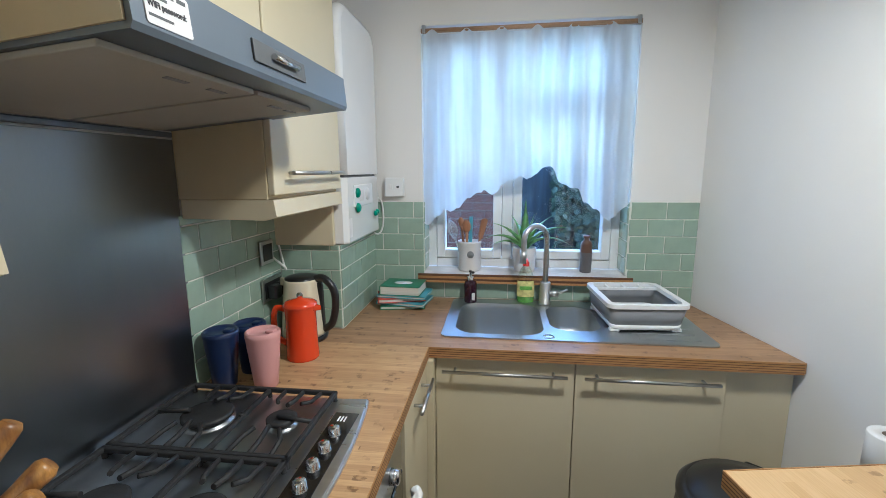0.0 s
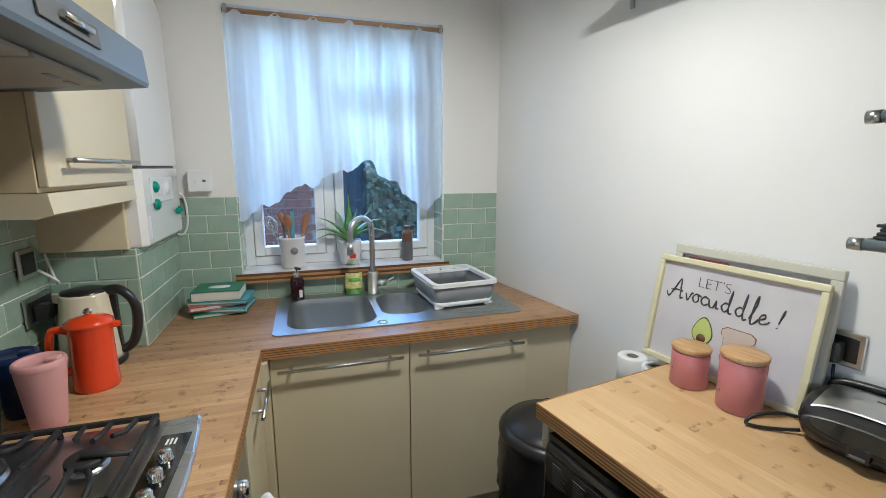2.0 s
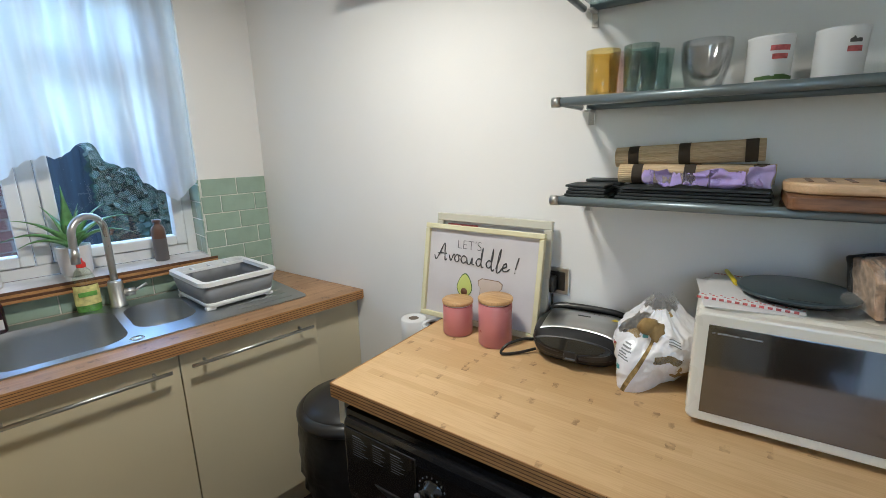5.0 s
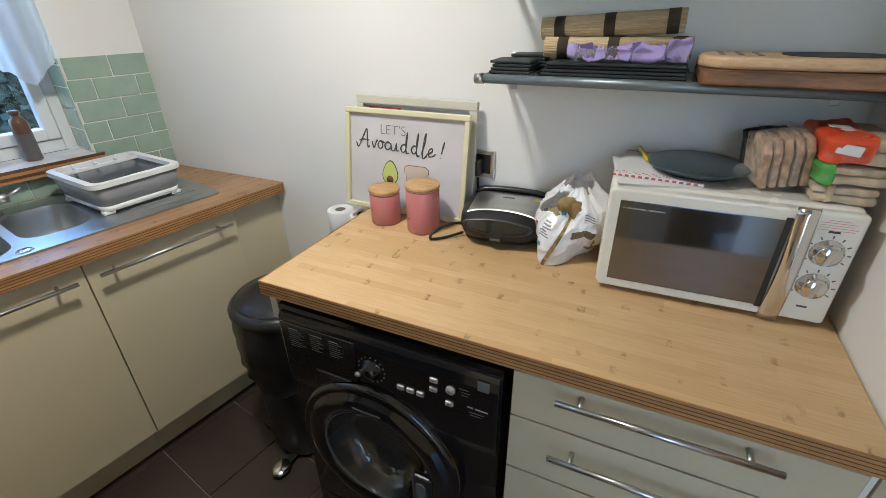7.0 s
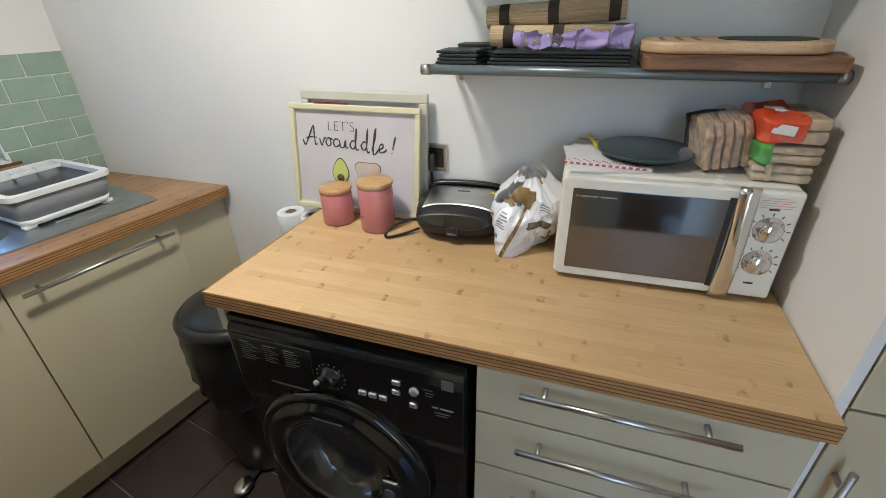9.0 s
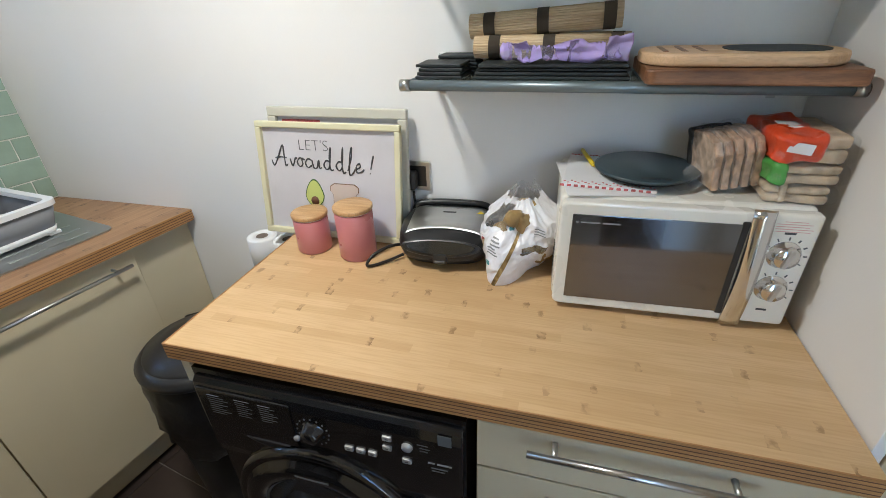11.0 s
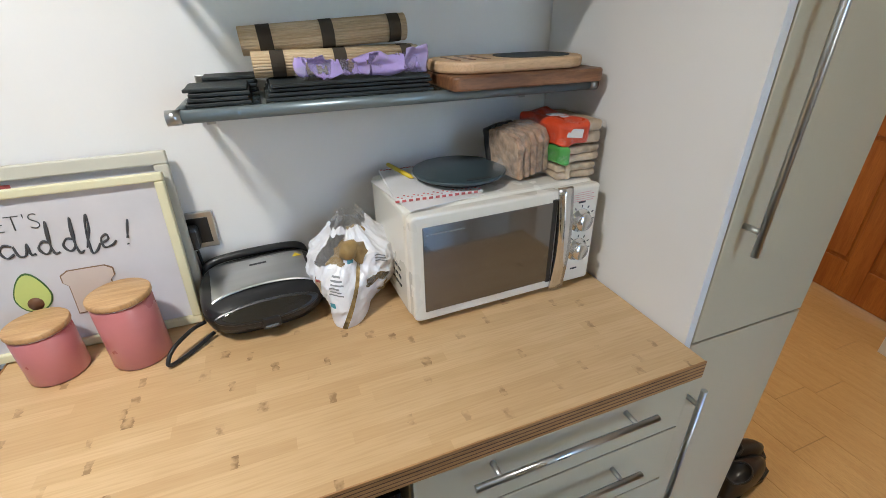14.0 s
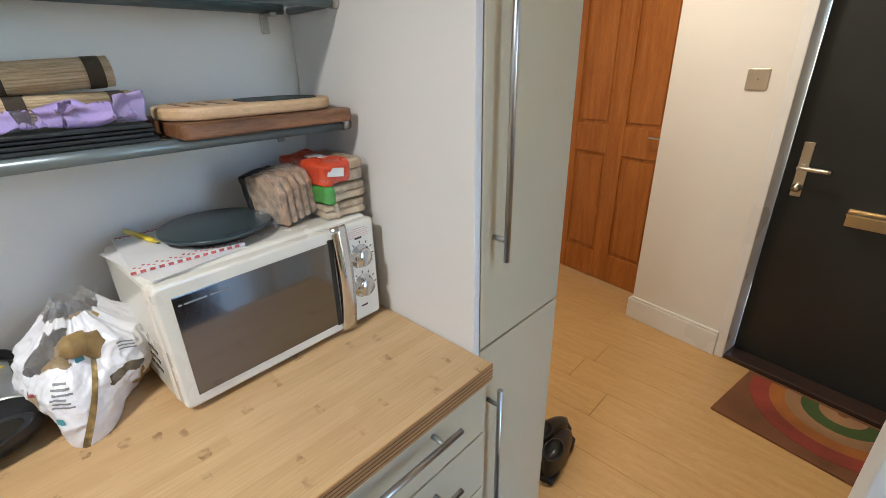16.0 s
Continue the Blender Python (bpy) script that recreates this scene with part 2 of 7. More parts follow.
BINBAG = paint("black_bin_bag", (0.014, 0.014, 0.015), 0.35, var=0.2, big=20, fine=50, bump=0.9)
WHITEP = paint("white_plastic", (0.78, 0.79, 0.80), 0.35, var=0.03, bump=0.03)
BOILER = paint("boiler_enamel", (0.80, 0.80, 0.79), 0.14, var=0.02, bump=0.0, coat=0.5)
GREYP = paint("grey_silicone", (0.24, 0.25, 0.27), 0.55, var=0.08)
MWWHITE = paint("cream_white_enamel", (0.78, 0.755, 0.68), 0.28, var=0.03, bump=0.03, coat=0.3)
SILVER = paint("silver_plastic", (0.36, 0.36, 0.35), 0.35, 0.2, var=0.04, bump=0.02)
PORTHOLE = paint("porthole_grey_glass", (0.045, 0.046, 0.046), 0.10, var=0.25, big=9, bump=0.0, coat=1.0)
MWGLASS = paint("smoked_door_glass", (0.022, 0.017, 0.013), 0.06, var=0.1, bump=0.0, coat=1.0)
MWGLASS.node_tree.nodes["Principled BSDF"].inputs["IOR"].default_value = 2.3      # metallised, mirrors more than plain glass
PINK = paint("pink_glaze", (0.56, 0.205, 0.215), 0.3, var=0.05, big=10, bump=0.05, coat=0.2)
PINKCUP = paint("pale_pink_plastic", (0.64, 0.33, 0.32), 0.42, var=0.05, bump=0.04)
NAVY = paint("navy_plastic", (0.012, 0.026, 0.085), 0.3, var=0.1, bump=0.04)
ORANGE = paint("orange_enamel", (0.76, 0.058, 0.008), 0.2, var=0.06, bump=0.03, coat=0.5)
LIDWOOD = timber("lid_bamboo", (0.60, 0.38, 0.18), (0.42, 0.24, 0.10), (30, 3, 3), 0.5)
BOARD = timber("acacia_board", (0.30, 0.14, 0.06), (0.10, 0.042, 0.02), (25, 2, 12), 0.45)
BEECH = timber("beech_board", (0.69, 0.48, 0.29), (0.57, 0.37, 0.20), (25, 2, 12), 0.5)
SPOON = timber("spoon_wood", (0.42, 0.20, 0.10), (0.22, 0.09, 0.04), (20, 20, 3), 0.55)
OLIVE = timber("olive_wood", (0.58, 0.30, 0.08), (0.16, 0.06, 0.02), (14, 14, 3), 0.35)
MATREED = timber("reed_mat", (0.66, 0.52, 0.34), (0.48, 0.35, 0.20), (30, 2, 30), 0.7)
MATBAND = paint("dark_thread", (0.06, 0.045, 0.03), 0.9, var=0.2, fine=400, bump=0.5)
SLATE = paint("black_slate", (0.020, 0.026, 0.028), 0.55, var=0.25, big=14, fine=160, bump=0.5)
FRAMEC = paint("cream_frame", (0.70, 0.66, 0.44), 0.45, var=0.05, bump=0.06)
FRAMEG = paint("stone_frame", (0.56, 0.54, 0.46), 0.5, var=0.05, bump=0.06)
PAPER = paint("print_paper", (0.74, 0.73, 0.73), 0.6, var=0.04, big=8)
# greyer copy of the print paper: shading on the leaning pictures put into its colour
PAPERSHADE = paint("shaded_picture_paper", (0.60, 0.58, 0.60), 0.6, var=0.05, big=6)
INK = paint("dark_ink", (0.06, 0.06, 0.065), 0.7, var=0.05, bump=0)
AVOG = paint("avocado_green", (0.56, 0.62, 0.18), 0.6, var=0.1)
AVOD = paint("avocado_dark", (0.06, 0.13, 0.03), 0.6, var=0.1)
STONE = paint("avocado_brown", (0.16, 0.07, 0.03), 0.6, var=0.1)
TOAST = paint("toast_beige", (0.62, 0.52, 0.45), 0.6, var=0.1)
TOASTD = paint("toast_crust", (0.22, 0.13, 0.07), 0.6, var=0.1)
SCALE = paint("slate_blue_glass", (0.035, 0.055, 0.065), 0.3, var=0.06, bump=0.02)
LILAC = paint("lilac_packet", (0.40, 0.33, 0.60), 0.35, var=0.12, big=20, fine=60, bump=0.6)
CLEAR = film("clear_plastic_film", (0.85, 0.85, 0.85), 0.95, 0.10)
BAGFILM = film("white_bag_film", (0.80, 0.80, 0.84), 0.10, 0.3, 0.55)
LILACFILM = patchy("lilac_film", (0.44, 0.34, 0.70), 0.49, 26)
GOLDFILM = paint("gold_brown_film", (0.36, 0.25, 0.10), 0.25, var=0.4, big=60, fine=140, bump=0.6)
BAGCLEAR = film("clear_bag_film", (0.75, 0.75, 0.75), 0.90, 0.12, 0.9)
CRUMB = paint("oat_bread", (0.58, 0.42, 0.29), 0.8, var=0.3, big=60, fine=220, bump=0.8)
CRUST = paint("bread_crust", (0.50, 0.32, 0.20), 0.75, var=0.32, big=70, fine=240, bump=0.9)
BREADPALE = paint("pale_bread", (0.62, 0.48, 0.32), 0.8, var=0.25, big=40, fine=200, bump=0.6)
REDBAG = paint("red_packet", (0.70, 0.075, 0.02), 0.3, var=0.1, big=14, bump=0.4)
GREENBAG = paint("green_packet", (0.10, 0.36, 0.07), 0.35, var=0.2, big=14, bump=0.4)
POTATO = paint("potato_skin", (0.36, 0.24, 0.09), 0.5, var=0.3, big=18, bump=0.5)
YELLOW = paint("yellow_plastic", (0.80, 0.62, 0.02), 0.35, var=0.05)
REDINK = paint("red_pattern", (0.55, 0.12, 0.12), 0.6, var=0.3, big=90)
TISSUE = paint("tissue_paper", (0.80, 0.80, 0.80), 0.9, var=0.05, fine=300, bump=0.3)
CARD = paint("grey_card", (0.22, 0.18, 0.15), 0.9, var=0.1)
KETTLEC = paint("cream_enamel", (0.70, 0.64, 0.48), 0.25, var=0.03, coat=0.3, bump=0.02)
TEAL = paint("teal_dial", (0.0, 0.24, 0.16), 0.35, var=0.05)
LEAF = paint("aloe_leaf", (0.15, 0.35, 0.12), 0.4, var=0.3, big=20, bump=0.2)
IVY = paint("ivy_leaf", (0.030, 0.066, 0.046), 0.6, var=0.4, big=6, each=0.4)
FENCE = paint("dark_fence", (0.030, 0.046, 0.062), 0.8, var=0.25, stretch=(8, 8, 0.6), bump=0.4)
BRICK = paint("red_brick", (0.115, 0.050, 0.042), 0.85, var=0.25, big=20, fine=150, bump=0.5, each=0.5)
MORTAR = paint("mortar", (0.19, 0.18, 0.175), 0.9, var=0.15)
SOIL = paint("yard_paving", (0.14, 0.13, 0.12), 0.9, var=0.25, big=1.2)
TERRA = paint("stoneware_brown", (0.13, 0.065, 0.04), 0.3, var=0.15, coat=0.4)
STONEG = paint("stoneware_grey", (0.13, 0.12, 0.125), 0.35, var=0.15, coat=0.3)
POTP = paint("pale_pot", (0.74, 0.72, 0.72), 0.4, var=0.04)
SOAP = paint("dark_soap_bottle", (0.030, 0.006, 0.018), 0.1, var=0.1, bump=0, coat=0.5)
WASHUP = tinted("clear_green_plastic", (0.93, 0.97, 0.90), 0.06)
LABELG = paint("green_label", (0.20, 0.50, 0.10), 0.4, var=0.25, big=60)
LABELY = paint("yellow_label", (0.80, 0.74, 0.30), 0.4, var=0.2, big=60)
REDP = paint("red_plastic", (0.65, 0.03, 0.02), 0.3, var=0.05)
BOOKG = paint("book_green", (0.03, 0.20, 0.11), 0.4, var=0.1)
BOOKR = paint("book_red", (0.55, 0.08, 0.05), 0.45, var=0.1)
BOOKB = paint("book_blue", (0.10, 0.35, 0.42), 0.45, var=0.1)
PAGES = paint("book_pages", (0.72, 0.70, 0.64), 0.8, var=0.1, stretch=(1, 1, 60), fine=60)
HALLFLOOR = timber("oak_laminate", (0.63, 0.405, 0.165), (0.56, 0.335, 0.125), (3, 22, 3), 0.36, 2.0, each=0.22)
DOORWOOD = timber("stained_pine", (0.48, 0.175, 0.028), (0.34, 0.105, 0.014), (18, 18, 1.4), 0.35, 2.0)
DOORBLACK = paint("charcoal_door", (0.017, 0.019, 0.019), 0.42, var=0.12, big=2, bump=0.06)
DARKWOOD = paint("dark_threshold", (0.05, 0.026, 0.018), 0.5, var=0.2)
BRASS = paint("satin_brass", (0.72, 0.52, 0.26), 0.3, 1.0, var=0.06, bump=0.02)
NICKEL = paint("satin_nickel", (0.66, 0.60, 0.50), 0.3, 1.0, var=0.06, bump=0.02)
BOOT = paint("boot_leather", (0.016, 0.014, 0.013), 0.38, var=0.2, bump=0.2)
MATBROWN = paint("coir_brown", (0.22, 0.09, 0.035), 0.95, var=0.3, fine=500, bump=1.0)
MATRED = paint("coir_red", (0.34, 0.06, 0.035), 0.95, var=0.3, fine=500, bump=1.0)
MATORANGE = paint("coir_orange", (0.46, 0.16, 0.03), 0.95, var=0.3, fine=500, bump=1.0)
MATGREEN = paint("coir_green", (0.07, 0.11, 0.03), 0.95, var=0.3, fine=500, bump=1.0)
MATBEIGE = paint("coir_beige", (0.40, 0.22, 0.10), 0.95, var=0.3, fine=500, bump=1.0)
PANE = glass("window_glass", (0.93, 0.97, 1.0))
SHELFGLASS = glass("frosted_shelf_glass", (0.52, 0.66, 0.68), 0.35)
SHELFRAIL = paint("grey_shelf_rail", (0.19, 0.23, 0.25), 0.35, 0.5, var=0.08)
AMBER = tinted("amber_glass", (0.98, 0.87, 0.56))
TEALGLASS = tinted("teal_glass", (0.86, 0.95, 0.93))
CLEARGLASS = tinted("clear_glass", (0.985, 0.985, 0.985), 0.05)
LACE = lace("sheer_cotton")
WOODRAIL = timber("pole_wood", (0.50, 0.32, 0.20), (0.34, 0.20, 0.11), (3, 20, 20), 0.5)
SILLW = paint("worn_white_sill", (0.74, 0.71, 0.68), 0.4, var=0.18, big=9, fine=90, bump=0.15)


# ---- mesh tools ----
def poured(bm, other):
    me = bpy.data.meshes.new("tmp")
    other.to_mesh(me)
    bm.from_mesh(me)
    bpy.data.meshes.remove(me)
    other.free()


def box(x0, x1, y0, y1, z0, z1, r=0.002, seg=2, bm=None, m=None, taper=None):
    t = bmesh.new()
    bmesh.ops.create_cube(t, size=1)
    for v in t.verts:
        top = v.co.z > 0
        v.co = Vector(((x0 + x1) / 2 + v.co.x * (x1 - x0), (y0 + y1) / 2 + v.co.y * (y1 - y0), (z0 + z1) / 2 + v.co.z * (z1 - z0)))
        if taper and top:
            v.co.x = (x0 + x1) / 2 + (v.co.x - (x0 + x1) / 2) * taper
            v.co.y = (y0 + y1) / 2 + (v.co.y - (y0 + y1) / 2) * taper
    r = min(r, 0.45 * min(x1 - x0, y1 - y0, z1 - z0))
    if r > 0:
        bmesh.ops.bevel(t, geom=t.edges[:], offset=r, segments=seg, profile=0.5, affect="EDGES")
    if m:
        t.transform(m)
    if bm is None:
        return t
    poured(bm, t)
    return bm


def rod(p0, p1, r, seg=14, bm=None, r1=None, caps=True):
    t = bmesh.new()
    p0, p1 = Vector(p0), Vector(p1)
    d = p1 - p0
    bmesh.ops.create_cone(t, cap_ends=caps, segments=seg, radius1=r, radius2=r if r1 is None else r1, depth=d.length)
    t.transform(Matrix.Translation((p0 + p1) / 2) @ d.to_track_quat("Z", "Y").to_matrix().to_4x4())
    for f in t.faces:
        f.smooth = len(f.verts) == 4
    if bm is None:
        return t
    poured(bm, t)
    return bm


def lathe(profile, seg=28, bm=None, m=None, squash=1.0):
    """Turns a profile of (radius, height) about z."""
    t = bmesh.new()
    rings = []
    for r, z in profile:
        if r < 1e-5:
            rings.append([t.verts.new((0, 0, z))])
        else:
            rings.append([t.verts.new((r * math.cos(2 * math.pi * k / seg), squash * r * math.sin(2 * math.pi * k / seg), z)) for k in range(seg)])
    for a, b in zip(rings, rings[1:]):
        for k in range(seg):
            j = (k + 1) % seg
            loop = [a[k % len(a)], a[j % len(a)], b[j % len(b)], b[k % len(b)]]
            loop = [v for i, v in enumerate(loop) if v not in loop[:i]]
            if len(loop) > 2:
                t.faces.new(loop).smooth = True
    if m:
        t.transform(m)
    if bm is None:
        return t
    poured(bm, t)
    return bm


def tube(points, r, seg=10, bm=None, close=False):
    """A round tube along a smooth line through the points; r may be a list."""
    t = bmesh.new()
    pts = [Vector(p) for p in points]
    n = len(pts)
    rs = r if isinstance(r, (list, tuple)) else [r] * n
    rings, up = [], Vector((0.13, 0.21, 1)).normalized()
    for i, p in enumerate(pts):
        d = (pts[(i + 1) % n if close else min(i + 1, n - 1)] - pts[i - 1 if close or i else 0]).normalized()
        a = d.cross(up)
        if a.length < 1e-3:
            a = d.cross(Vector((1, 0, 0)))
        a.normalize()
        b = d.cross(a)
        up = -b if b.dot(up) < 0 else b
        b = up
        a = d.cross(b).normalized()
        rings.append([t.verts.new(p + rs[i] * (a * math.cos(2 * math.pi * k / seg) + b * math.sin(2 * math.pi * k / seg))) for k in range(seg)])
    pairs = list(zip(rings, rings[1:] + rings[:1])) if close else list(zip(rings, rings[1:]))
    for a, b in pairs:
        for k in range(seg):
            t.faces.new((a[k], a[(k + 1) % seg], b[(k + 1) % seg], b[k])).smooth = True
    if not close:
        t.faces.new(rings[0][::-1])
        t.faces.new(rings[-1])
    bmesh.ops.recalc_face_normals(t, faces=t.faces[:])
    if bm is None:
        return t
    poured(bm, t)
    return bm


def curve(points, steps=6):
    """More points on a smooth line through the points."""
    p = [Vector(q) for q in points]
    out = []
    for i in range(len(p) - 1):
        a, b, c, d = p[max(i - 1, 0)], p[i], p[i + 1], p[min(i + 2, len(p) - 1)]
        for k in range(steps):
            s = k / steps
            out.append(0.5 * (2 * b + (c - a) * s + (2 * a - 5 * b + 4 * c - d) * s * s + (3 * b - a - 3 * c + d) * s ** 3))
    return out + [p[-1]]


def slab(outline, z0, z1, r=0.0, bm=None, m=None, seg=2):
    """A flat piece of any outline, from z0 to z1."""
    t = bmesh.new()
    f = t.faces.new([t.verts.new((x, y, z0)) for x, y in outline])
    bmesh.ops.recalc_face_normals(t, faces=[f])
    e = bmesh.ops.extrude_face_region(t, geom=[f])
    bmesh.ops.translate(t, verts=[v for v in e["geom"] if isinstance(v, bmesh.types.BMVert)], vec=(0, 0, z1 - z0))
    bmesh.ops.recalc_face_normals(t, faces=t.faces[:])
    if r:
        rim = [d for d in t.edges if abs(d.verts[0].co.z - d.verts[1].co.z) < 1e-6]
        bmesh.ops.bevel(t, geom=rim, offset=r, segments=seg, profile=0.5, affect="EDGES")
    if m:
        t.transform(m)
    if bm is None:
        return t
    poured(bm, t)
    return bm


def rounded(x0, x1, y0, y1, r, n=6):
    out = []
    for cx, cy, a in ((x1 - r, y1 - r, 0), (x0 + r, y1 - r, 90), (x0 + r, y0 + r, 180), (x1 - r, y0 + r, 270)):
        for k in range(n + 1):
            w = radians(a + 90 * k / n)
            out.append((cx + r * math.cos(w), cy + r * math.sin(w)))
    return out


def blob(rx, ry, rz, rough=0.0, freq=3.0, sub=3, bm=None, m=None, seed=0.0):
    t = bmesh.new()
    bmesh.ops.create_icosphere(t, subdivisions=sub, radius=1)
    for v in t.verts:
        k = 1 + rough * noise.noise(v.co * freq + Vector((seed, seed * 1.7, 3.1)))
        v.co = Vector((v.co.x * rx * k, v.co.y * ry * k, v.co.z * rz * k))
    for f in t.faces:
        f.smooth = True
    if m:
        t.transform(m)
    if bm is None:
        return t
    poured(bm, t)
    return bm


def cushioned(x0, x1, y0, y1, z0, z1, r, rough=0.0, freq=30.0, cuts=5, bm=None, m=None, seed=0.0):
    """A soft, uneven block."""
    t = box(x0, x1, y0, y1, z0, z1, r, 3)
    bmesh.ops.subdivide_edges(t, edges=[e for e in t.edges if e.calc_length() > r * 1.2], cuts=cuts, use_grid_fill=True)
    for v in t.verts:
        v.co += Vector((noise.noise(v.co * freq + Vector((seed, 0, 0))), noise.noise(v.co * freq + Vector((0, 9 + seed, 0))), noise.noise(v.co * freq + Vector((0, 0, 5 + seed))))) * rough
    for f in t.faces:
        f.smooth = True
    if m:
        t.transform(m)
    if bm is None:
        return t
    poured(bm, t)
    return bm


def mesh_of(bm, name, material):
    me = bpy.data.meshes.new(name)
    bm.to_mesh(me)
    bm.free()
    for m in (material if isinstance(material, (list, tuple)) else (material,)):
        me.materials.append(m)
    return me


def part(name, bm, material, parent, label=""):
    ob = new(name, mesh_of(bm, name, material))
    ob.parent = parent
    return tagged(ob, label)


def thing(name, m, label, category, group="", kind=""):
    ob = new(name)
    ob.empty_display_size = 0.05
    ob.matrix_world = m
    return tagged(ob, label, category, group, kind)


def solo(name, bm, material, m, label, category, group="", kind=""):
    ob = new(name, mesh_of(bm, name, material))
    ob.matrix_world = m
    return tagged(ob, label, category, group, kind)


def structure(name, bm, material, m=Matrix(), label=""):
    return tagged(solo(name, bm, material, m, label, "", "", "structure"), label)


def letters(body, size, depth=0.0006, shear=0.0, bold=0.0):
    """The words as a mesh in the x, y plane, from the built-in font."""
    c = bpy.data.curves.new("words", "FONT")
    c.body, c.size, c.extrude, c.shear, c.offset = body, size, depth, shear, bold
    ob = new("words", c)
    bpy.context.view_layer.update()
    me = bpy.data.meshes.new_from_object(ob.evaluated_get(bpy.context.evaluated_depsgraph_get()))
    bm = bmesh.new()
    bm.from_mesh(me)
    bpy.data.objects.remove(ob)
    bpy.data.curves.remove(c)
    bpy.data.meshes.remove(me)
    return bm


def at(x, y, z, rz=0.0, base=None):
    m = pose(x, y, z, 0, 0, rz)
    return base @ m if base else m


def pierced(outline, holes, z0, z1, bm=None):
    """A flat plate with holes."""
    t = bmesh.new()
    loops = []
    for z in (z0, z1):
        rim = []
        for ring in (outline, *holes):
            vs = [t.verts.new((x, y, z)) for x, y in ring]
            es = [t.edges.new((vs[i], vs[(i + 1) % len(vs)])) for i in range(len(vs))]
            rim.append((vs, es))
        bmesh.ops.triangle_fill(t, use_beauty=True, use_dissolve=False, edges=[e for _, es in rim for e in es], normal=(0, 0, 1))
        loops.append(rim)
    for (a, _), (b, _) in zip(*loops):
        for i in range(len(a)):
            j = (i + 1) % len(a)
            t.faces.new((a[i], a[j], b[j], b[i]))
    bmesh.ops.recalc_face_normals(t, faces=t.faces[:])
    if bm is None:
        return t
    poured(bm, t)
    return bm


# ---- the rooms ----
H = 2.45
TOP = 0.90          # worktop beneath the window
TAB = 0.91          # worktop on the right
U0 = -1.74          # left wall, in the window wall's frame

# window wall with its opening
b = bmesh.new()
for u0, u1, z0, z1 in ((-1.9, -1.24, 0, H), (-0.295, 0.13, 0, H), (-1.24, -0.295, 0, 1.0), (-1.24, -0.295, 2.15, H)):
    box(u0, u1, 0, 0.27, z0, z1, 0, bm=b)
wall_window = structure("wall_north", b, WALL, WIN, "white painted plaster wall round the kitchen window")
wall_left = structure("wall_west", box(U0 - 0.12, U0, -2.62, 0, 0, H, 0), WALL, WIN, "white painted kitchen wall behind the hob")
wall_right = structure("wall_east", box(0, 0.12, -2.71, 0.03, 0, H, 0), WALL, Matrix(), "long white painted kitchen wall behind the shelves")
pier = structure("wall_pier", box(U0, -1.488, -0.472, 0, TOP, 1.235, 0), GROUT, WIN, "boxed-in pipe corner, tiled in sage green")
structure("wall_divider_west", box(-2.35, -1.22, -2.83, -2.71, 0, H, 0.004), WALL, Matrix(), "white wall beside the kitchen doorway")
structure("wall_divider_east", box(0.0, 1.75, -2.83, -2.712, 0, H, 0), HALLWALL, Matrix(), "hall wall behind the tall cupboard")
structure("wall_lintel", box(-1.22, 0.0, -2.83, -2.712, 2.1, H, 0), WALL, Matrix(), "white wall above the kitchen doorway")
structure("ceiling", box(-2.9, 2.0, -5.2, 0.4, H, H + 0.1, 0), CEIL, Matrix(), "flat white ceiling")
floor = structure("floor", box(-2.3, 0.0, -2.71, 0.1, -0.1, -0.006, 0), FLOORGROUT, Matrix(), "dark brown square floor tiles in the kitchen")
hall_floor = structure("floor_hall", box(-2.9, 2.0, -5.2, -2.71, -0.1, -0.008, 0), DARKWOOD, Matrix(), "honey oak laminate boards in the hall")

# hall, in the window wall's frame
b = bmesh.new()
box(-0.012, 0.485, -4.47, -4.23, 0, H, 0.003, bm=b)
structure("wall_hall_far", b, HALLWALL, WIN, "cream painted hall wall between the two doors")
b = bmesh.new()
box(-1.1, -0.905, -4.47, -4.23, 0, H, 0, bm=b)
box(-0.905, -0.012, -4.47, -4.23, 2.09, H, 0, bm=b)
structure("wall_hall_front", b, HALLWALL, WIN, "cream wall round the front door")
b = bmesh.new()
box(0.485, 0.50, -4.6, -4.47, 0, H, 0, bm=b)
box(1.31, 1.75, -4.6, -4.47, 0, H, 0, bm=b)
box(0.50, 1.31, -4.6, -4.47, 2.03, H, 0, bm=b)
structure("wall_hall_recess", b, HALLWALL, WIN, "cream wall round the inner wooden door")
structure("wall_hall_east", box(1.62, 1.74, -4.6, -2.2, 0, H, 0), HALLWALL, WIN, "cream end wall of the hall")
structure("wall_hall_west", box(-1.2, -1.08, -4.6, -2.9, 0, H, 0), HALLWALL, WIN, "cream side wall of the hall")
b = box(-0.012, 0.492, -4.23, -4.212, 0, 0.125, 0.003)
box(-0.012, 0.490, -4.23, -4.216, 0.125, 0.142, 0.004, bm=b)
box(0.485, 0.503, -4.46, -4.212, 0, 0.125, 0.003, bm=b)
structure("baseboard", b, GLOSS, WIN, "white glossy skirting board")
b = box(-0.055, -0.012, -4.36, -4.222, 0, 2.13, 0.004)
box(-0.95, -0.905, -4.36, -4.222, 0, 2.13, 0.004, bm=b)
box(-0.905, -0.055, -4.36, -4.222, 2.06, 2.13, 0.004, bm=b)
structure("trim", b, GLOSS, WIN, "white door frame of the front door")
structure("trim_threshold", box(-0.905, -0.055, -4.36, -4.23, 0, 0.028, 0.004), DARKWOOD, WIN, "dark wooden front door threshold")
